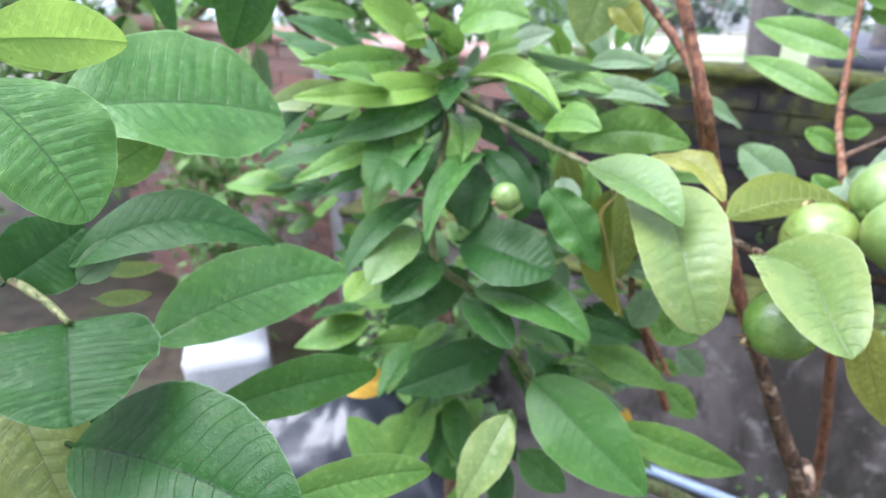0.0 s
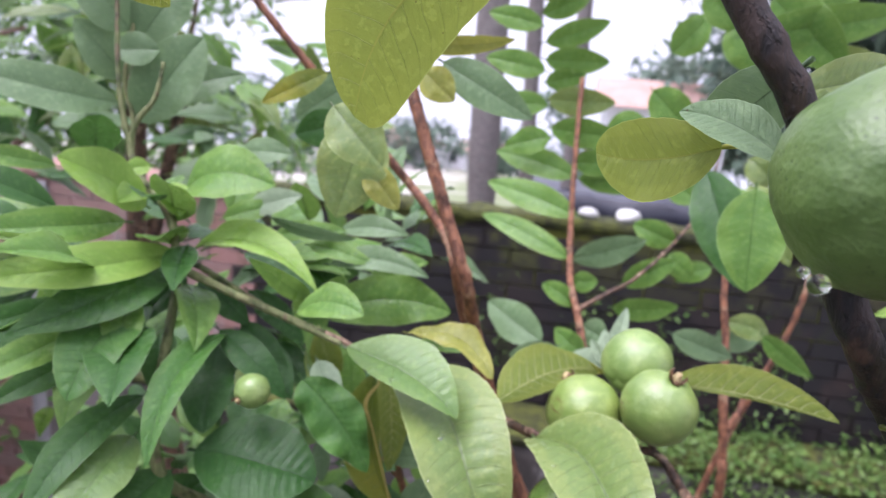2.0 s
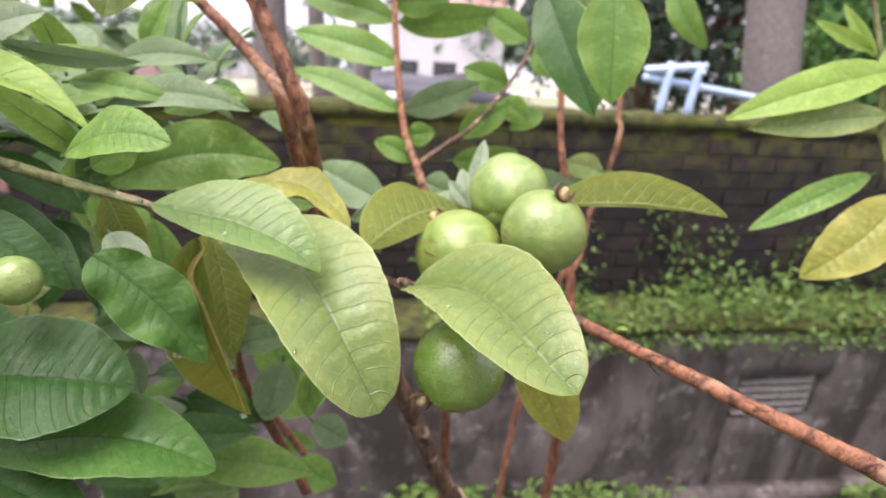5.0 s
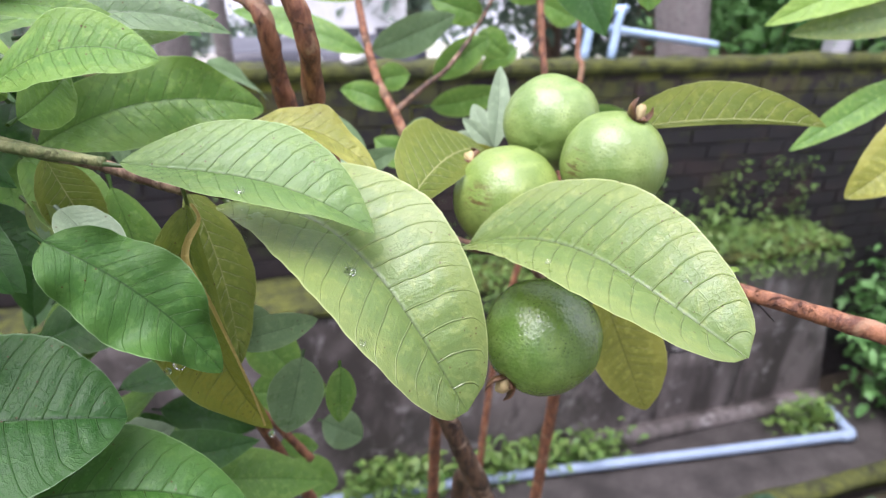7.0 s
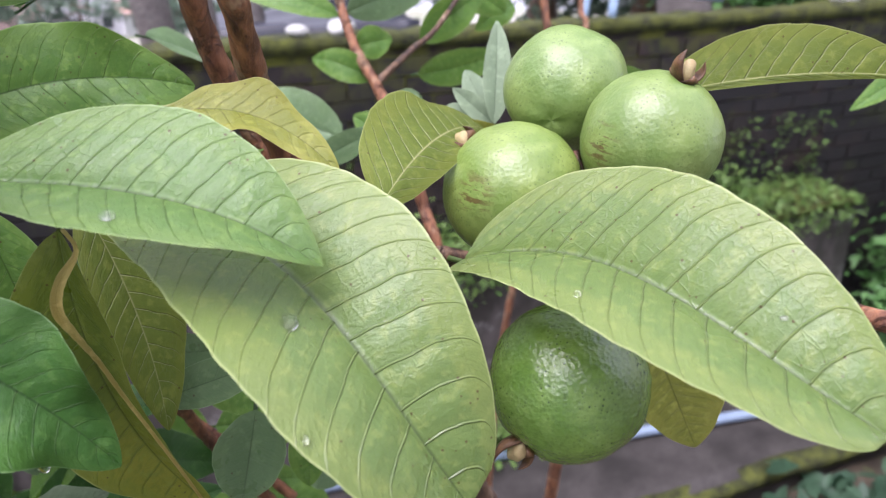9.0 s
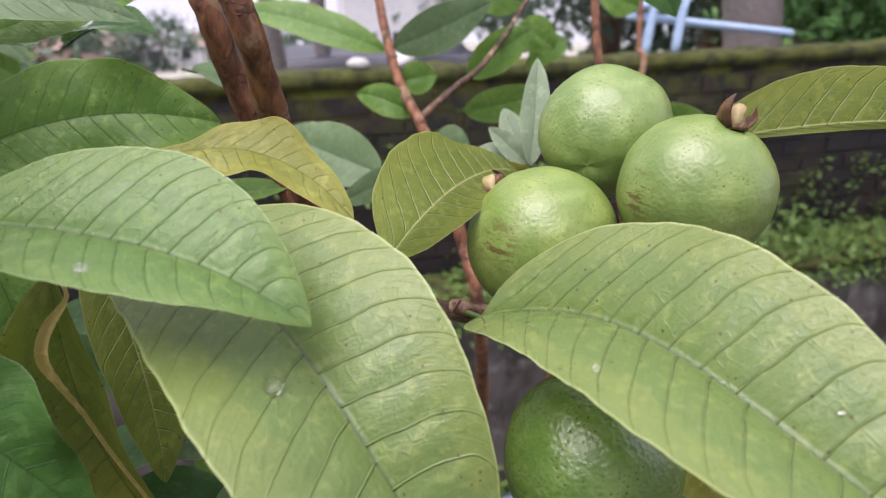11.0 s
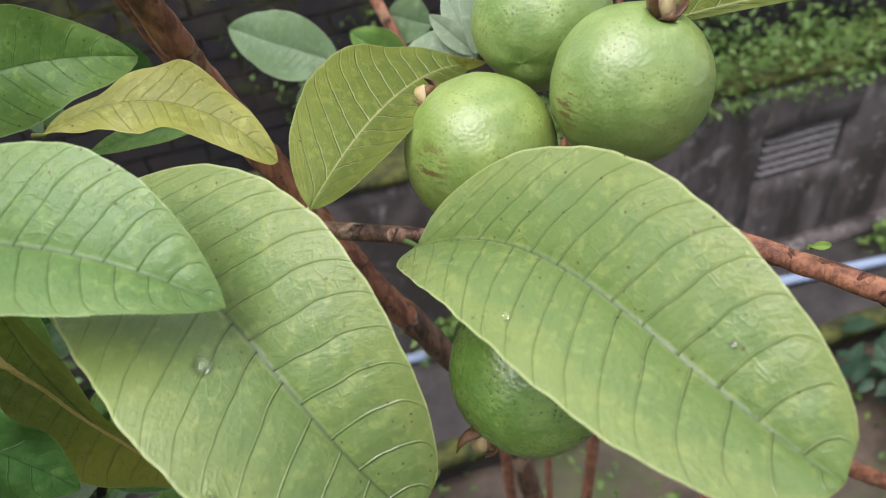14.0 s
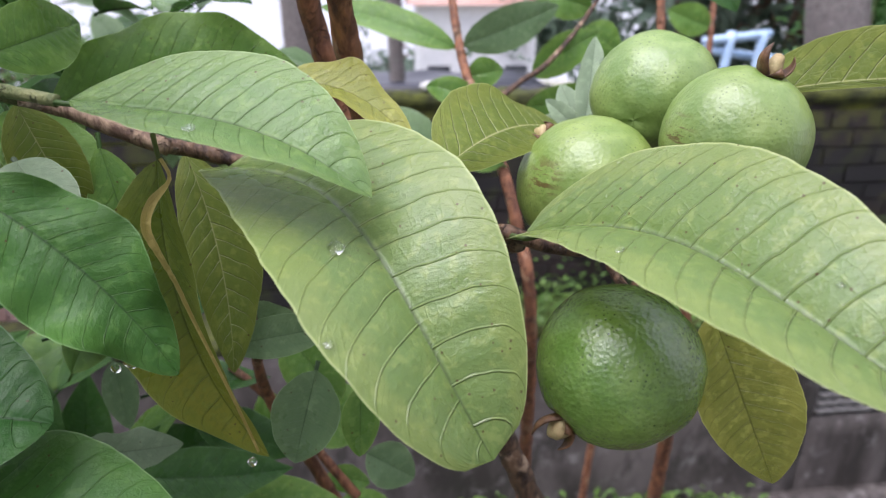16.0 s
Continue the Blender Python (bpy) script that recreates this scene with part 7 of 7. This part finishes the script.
leaf(thin_tree, "mid", (0.7198, 0.9286, 1.6647), (0.7656, 0.9145, 1.7214), (-0.369, -0.927, 0.068), 0.0533, bend=0.06, fine=False)
leaf(thin_tree, "mid", (0.6196, 0.6718, 1.5171), (0.6070, 0.6140, 1.4235), (-0.719, -0.544, 0.433), 0.0547, bend=0.13, side=0.00, twist=-6, fine=False)
leaf(thin_tree, "light", (0.7208, 0.7339, 1.3227), (0.7695, 0.7044, 1.3089), (-0.445, -0.856, 0.261), 0.0355, bend=0.16, side=0.05, twist=-19, fine=False)
leaf(thin_tree, "mid", (0.7226, 0.6757, 1.3264), (0.7557, 0.6243, 1.2915), (-0.841, -0.541, -0.000), 0.0313, fine=False)
leaf(thin_tree, "blue", (0.5887, 0.6892, 1.3347), (0.6504, 0.6509, 1.3144), (-0.432, -0.852, 0.295), 0.0350, fine=False)
bright_plant = thing("shrub", (0.86, 0.42, GROUND), "shrub with bright yellow-green young leaves", "shrub")
limb("stem", bright_plant, "green", "", (0.7327, 0.4386, 1.5483, 0.0025), (0.7345, 0.4148, 1.4898, 0.0029), (0.7311, 0.3917, 1.4248, 0.0035), (0.7493, 0.3427, 1.3294, 0.0041), (0.8159, 0.2563, 1.2054, 0.0049), (1.0017, 0.0977, 0.9147, 0.0057), (0.9500, 0.2500, 0.2000, 0.0110), (0.8600, 0.4200, -1.0800, 0.0140), sides=8, lump=0.12)
leaf(bright_plant, "yellow", (0.7183, 0.3611, 1.3885), (0.6652, 0.4046, 1.3068), (-0.865, -0.309, 0.396), 0.0553, side=0.05)
leaf(bright_plant, "young", (0.7346, 0.4034, 1.4891), (0.6206, 0.4865, 1.4381), (-0.641, -0.555, 0.530), 0.0379, bend=0.1, fold=12)
leaf(bright_plant, "light", (0.7211, 0.3948, 1.4526), (0.6338, 0.4715, 1.4322), (-0.654, -0.636, 0.409), 0.0309, fold=10)
leaf(bright_plant, "mid", (0.7333, 0.3955, 1.3975), (0.6376, 0.4497, 1.3431), (-0.621, -0.457, 0.637), 0.0270, bend=0.06, fold=10)
leaf(bright_plant, "young", (0.7230, 0.4218, 1.5033), (0.6901, 0.4628, 1.5241), (-0.798, -0.597, -0.090), 0.0137, fold=25)
leaf(bright_plant, "young", (0.7239, 0.4186, 1.4991), (0.7118, 0.4515, 1.5385), (-0.940, -0.340, -0.003), 0.0118, fold=25)
leaf(bright_plant, "young", (0.7227, 0.4071, 1.4770), (0.7615, 0.3971, 1.5202), (-0.720, -0.426, 0.547), 0.0343, fold=10)
leaf(bright_plant, "young", (0.7217, 0.3956, 1.4548), (0.7648, 0.3646, 1.4678), (-0.614, -0.724, 0.313), 0.0391, fold=10)
leaf(bright_plant, "light", (0.7235, 0.3911, 1.4309), (0.7457, 0.3508, 1.4131), (-0.865, -0.499, 0.055), 0.0344, fold=10)
# inner clumps mostly in dark kinds, crown shade partly put into the colour
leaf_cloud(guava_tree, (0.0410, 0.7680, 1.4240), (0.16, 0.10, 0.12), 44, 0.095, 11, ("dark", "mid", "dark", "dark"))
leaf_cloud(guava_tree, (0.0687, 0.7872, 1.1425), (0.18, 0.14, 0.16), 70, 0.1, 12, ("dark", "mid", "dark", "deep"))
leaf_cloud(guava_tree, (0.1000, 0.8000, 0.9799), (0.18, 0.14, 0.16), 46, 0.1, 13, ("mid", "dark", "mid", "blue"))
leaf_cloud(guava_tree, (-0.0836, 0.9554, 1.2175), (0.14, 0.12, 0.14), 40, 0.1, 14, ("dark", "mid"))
leaf_cloud(guava_tree, (0.2390, 0.8842, 1.4050), (0.13, 0.1, 0.08), 40, 0.09, 15, ("mid", "blue", "dark"))
garden_tree = thing("tree", (0.0, 1.75, GROUND), "leafy green tree standing in front of the wall", "tree")
limb("trunk", garden_tree, "brown", "", (0.0, 1.75, -1.1, 0.04), (0.03, 1.72, 0.2, 0.034), (-0.05, 1.7, 1.2, 0.024), (0.02, 1.7, 2.2, 0.012))
limb("branch", garden_tree, "brown", "", (-0.03, 1.7, 0.9, 0.02), (-0.4, 1.65, 1.5, 0.014), (-0.75, 1.6, 2.0, 0.006))
leaf_cloud(garden_tree, (-0.2500, 1.7000, 1.8000), (0.4, 0.25, 0.36), 80, 0.13, 21, ("mid", "blue", "light", "dark", "mid"), False)
leaf_cloud(garden_tree, (-0.7500, 1.6000, 1.7500), (0.4, 0.25, 0.45), 60, 0.13, 22, ("mid", "blue", "light", "dark", "mid"), False)
leaf_cloud(garden_tree, (0.0672, 1.6165, 1.5960), (0.3, 0.2, 0.22), 60, 0.12, 25, ("mid", "blue", "mid", "light"), False)
leaf_cloud(garden_tree, (-0.3395, 1.6667, 1.6097), (0.3, 0.2, 0.25), 50, 0.12, 26, ("mid", "blue", "mid", "dark"), False)
limb("branch", garden_tree, "brown", "", (-0.04, 1.7, 1.1, 0.018), (0.05, 1.68, 1.5, 0.012), (0.0672, 1.6165, 1.5960, 0.0060))
leaf_cloud(garden_tree, (0.2500, 1.6000, 1.4200), (0.25, 0.2, 0.16), 36, 0.13, 23, ("mid", "blue", "light", "dark", "mid"), False)
leaf_cloud(garden_tree, (-0.4500, 1.5000, 1.4500), (0.3, 0.2, 0.18), 30, 0.13, 24, ("mid", "blue", "light", "dark", "mid"), False)
drop(guava_tree, (0.2175, 0.5098, 1.3633), 0.0026, 0.42, (-0.185, -0.429, 0.884))
drop(guava_tree, (0.1993, 0.4820, 1.3496), 0.0014, 0.14, (-0.185, -0.429, 0.884))
drop(guava_tree, (0.1878, 0.5384, 1.3989), 0.0019, 0.14, (-0.156, -0.359, 0.920))
drop(guava_tree, (0.2797, 0.4530, 1.3664), 0.0014, 0.14, (-0.469, 0.049, 0.882))
drop(guava_tree, (0.3050, 0.4030, 1.3668), 0.0011, 0.14, (-0.469, 0.049, 0.882))
drop(guava_tree, (0.1647, 0.5646, 1.3158), 0.0026, 0.6, (0.200, -0.500, 0.800))
drop(guava_tree, (0.1597, 0.5651, 1.3148), 0.0017, 0.6, (0.200, -0.500, 0.800))
drop(guava_tree, (0.1956, 0.5461, 1.2687), 0.0018, 1, (0.000, 0.000, 1.000))
drop(guava_tree, (0.3924, 0.5375, 1.3840), 0.0022, 0.5, (-0.500, -0.500, 0.400))
drop(guava_tree, (0.3363, 0.5402, 1.3653), 0.0018, 0.5, (-0.600, -0.500, 0.500))
drop(guava_tree, (0.1985, 0.2382, 1.5779), 0.0028, 1.1, (0, 0, 1))
drop(guava_tree, (0.2151, 0.2255, 1.5749), 0.0017, 1.1, (0, 0, 1))
drop(guava_tree, (0.1957, 0.2410, 1.5802), 0.0016, 1.1, (0, 0, 1))
limb("twig", guava_tree, "dark", "", (0.2133, 0.7410, 1.3927, 0.0021), (0.2229, 0.7284, 1.3907, 0.0021), (0.2322, 0.7157, 1.3883, 0.0018), (0.2458, 0.7062, 1.3853, 0.0016), sides=8, lump=0.12)
limb("twig", guava_tree, "red", "thin red-brown twig", (0.2175, 0.6333, 1.3642, 0.0017), (0.2237, 0.6362, 1.3397, 0.0021), (0.2312, 0.6435, 1.3125, 0.0022), (0.2385, 0.6510, 1.2855, 0.0024), (0.2576, 0.6966, 1.1919, 0.0037), (0.2919, 0.7054, 1.1025, 0.0046), (0.3204, 0.6949, 1.0201, 0.0055), sides=8, lump=0.12)
limb("twig", guava_tree, "red", "", (0.2504, 0.7407, 1.1901, 0.0026), (0.2669, 0.7214, 1.1684, 0.0030), (0.2836, 0.6955, 1.1392, 0.0031), (0.3053, 0.6696, 1.0956, 0.0036), sides=8, lump=0.12)
leaf(guava_tree, "young", (0.3857, 0.4093, 1.3397), (0.3900, 0.4044, 1.3399), (-0.559, -0.463, 0.688), 0.0031, bend=0.2, fold=30, label="tiny green bud leaf on the branch")
limb("twig", guava_tree, "dark", "black splinter of a twig", (0.3887, 0.4008, 1.3294, 0.0012), (0.3960, 0.3938, 1.3227, 0.0007), (0.4029, 0.3841, 1.3121, 0.0004), sides=6, lump=0.12)

# ---- bricks: those nearest to the path stand as single parts ----
BRICK = {}


def brick_mesh(k, material):
    key = (k, material.name)
    if key not in BRICK:
        bm = box_bm(-0.113, 0.113, -0.003, 0.03, -0.035, 0.035)
        r3 = random.Random(k)
        for v in bm.verts:
            v.co += Vector((r3.uniform(-1, 1) * 0.004, -abs(r3.uniform(0, 0.005)), r3.uniform(-1, 1) * 0.0035))
        BRICK[key] = mesh_of(bm, "brick", material, False)
    return BRICK[key]


rest = {"dark": ([], []), "pink": ([], [])}
course = 0
z = GROUND + 0.04
rb = random.Random(9)
while z < WTOP - 0.02:
    s = W0 + (0.12 if course % 2 else 0.0)
    while s < W1:
        pink = s < SPLIT
        mat = M_BRICK_PINK if pink else M_BRICK_DARK
        near = (0.2 < s < 3.7 and z > 0.2) or (-3.1 < s < -1.5 and z > -0.75)
        off = rb.uniform(-0.004, 0.004)
        if near:
            ob = hang("brick", brick_mesh(rb.randrange(5), mat), wall_place(s, WN + 0.006 + off, z), wall, "", WALL_TURN)
        else:
            vv, ff = rest["pink" if pink else "dark"]
            o = len(vv)
            for x in (-0.112, 0.112):
                for y in (-0.006, 0.03):
                    for h in (-0.034, 0.034):
                        vv.append((s + x, WN + 0.006 + off + y, z + h + rb.uniform(-0.002, 0.002)))
            ff += [(o, o + 1, o + 3, o + 2), (o + 4, o + 6, o + 7, o + 5), (o, o + 4, o + 5, o + 1), (o + 2, o + 3, o + 7, o + 6), (o, o + 2, o + 6, o + 4), (o + 1, o + 5, o + 7, o + 3)]
        s += 0.236
    z += 0.08
    course += 1
for key, mat in (("dark", M_BRICK_DARK), ("pink", M_BRICK_PINK)):
    tagged(hang("bricks", data_mesh("bricks", rest[key][0], rest[key][1], mat, None, False), (0, 0, 0), wall, "", WALL_TURN), kind="stuff")
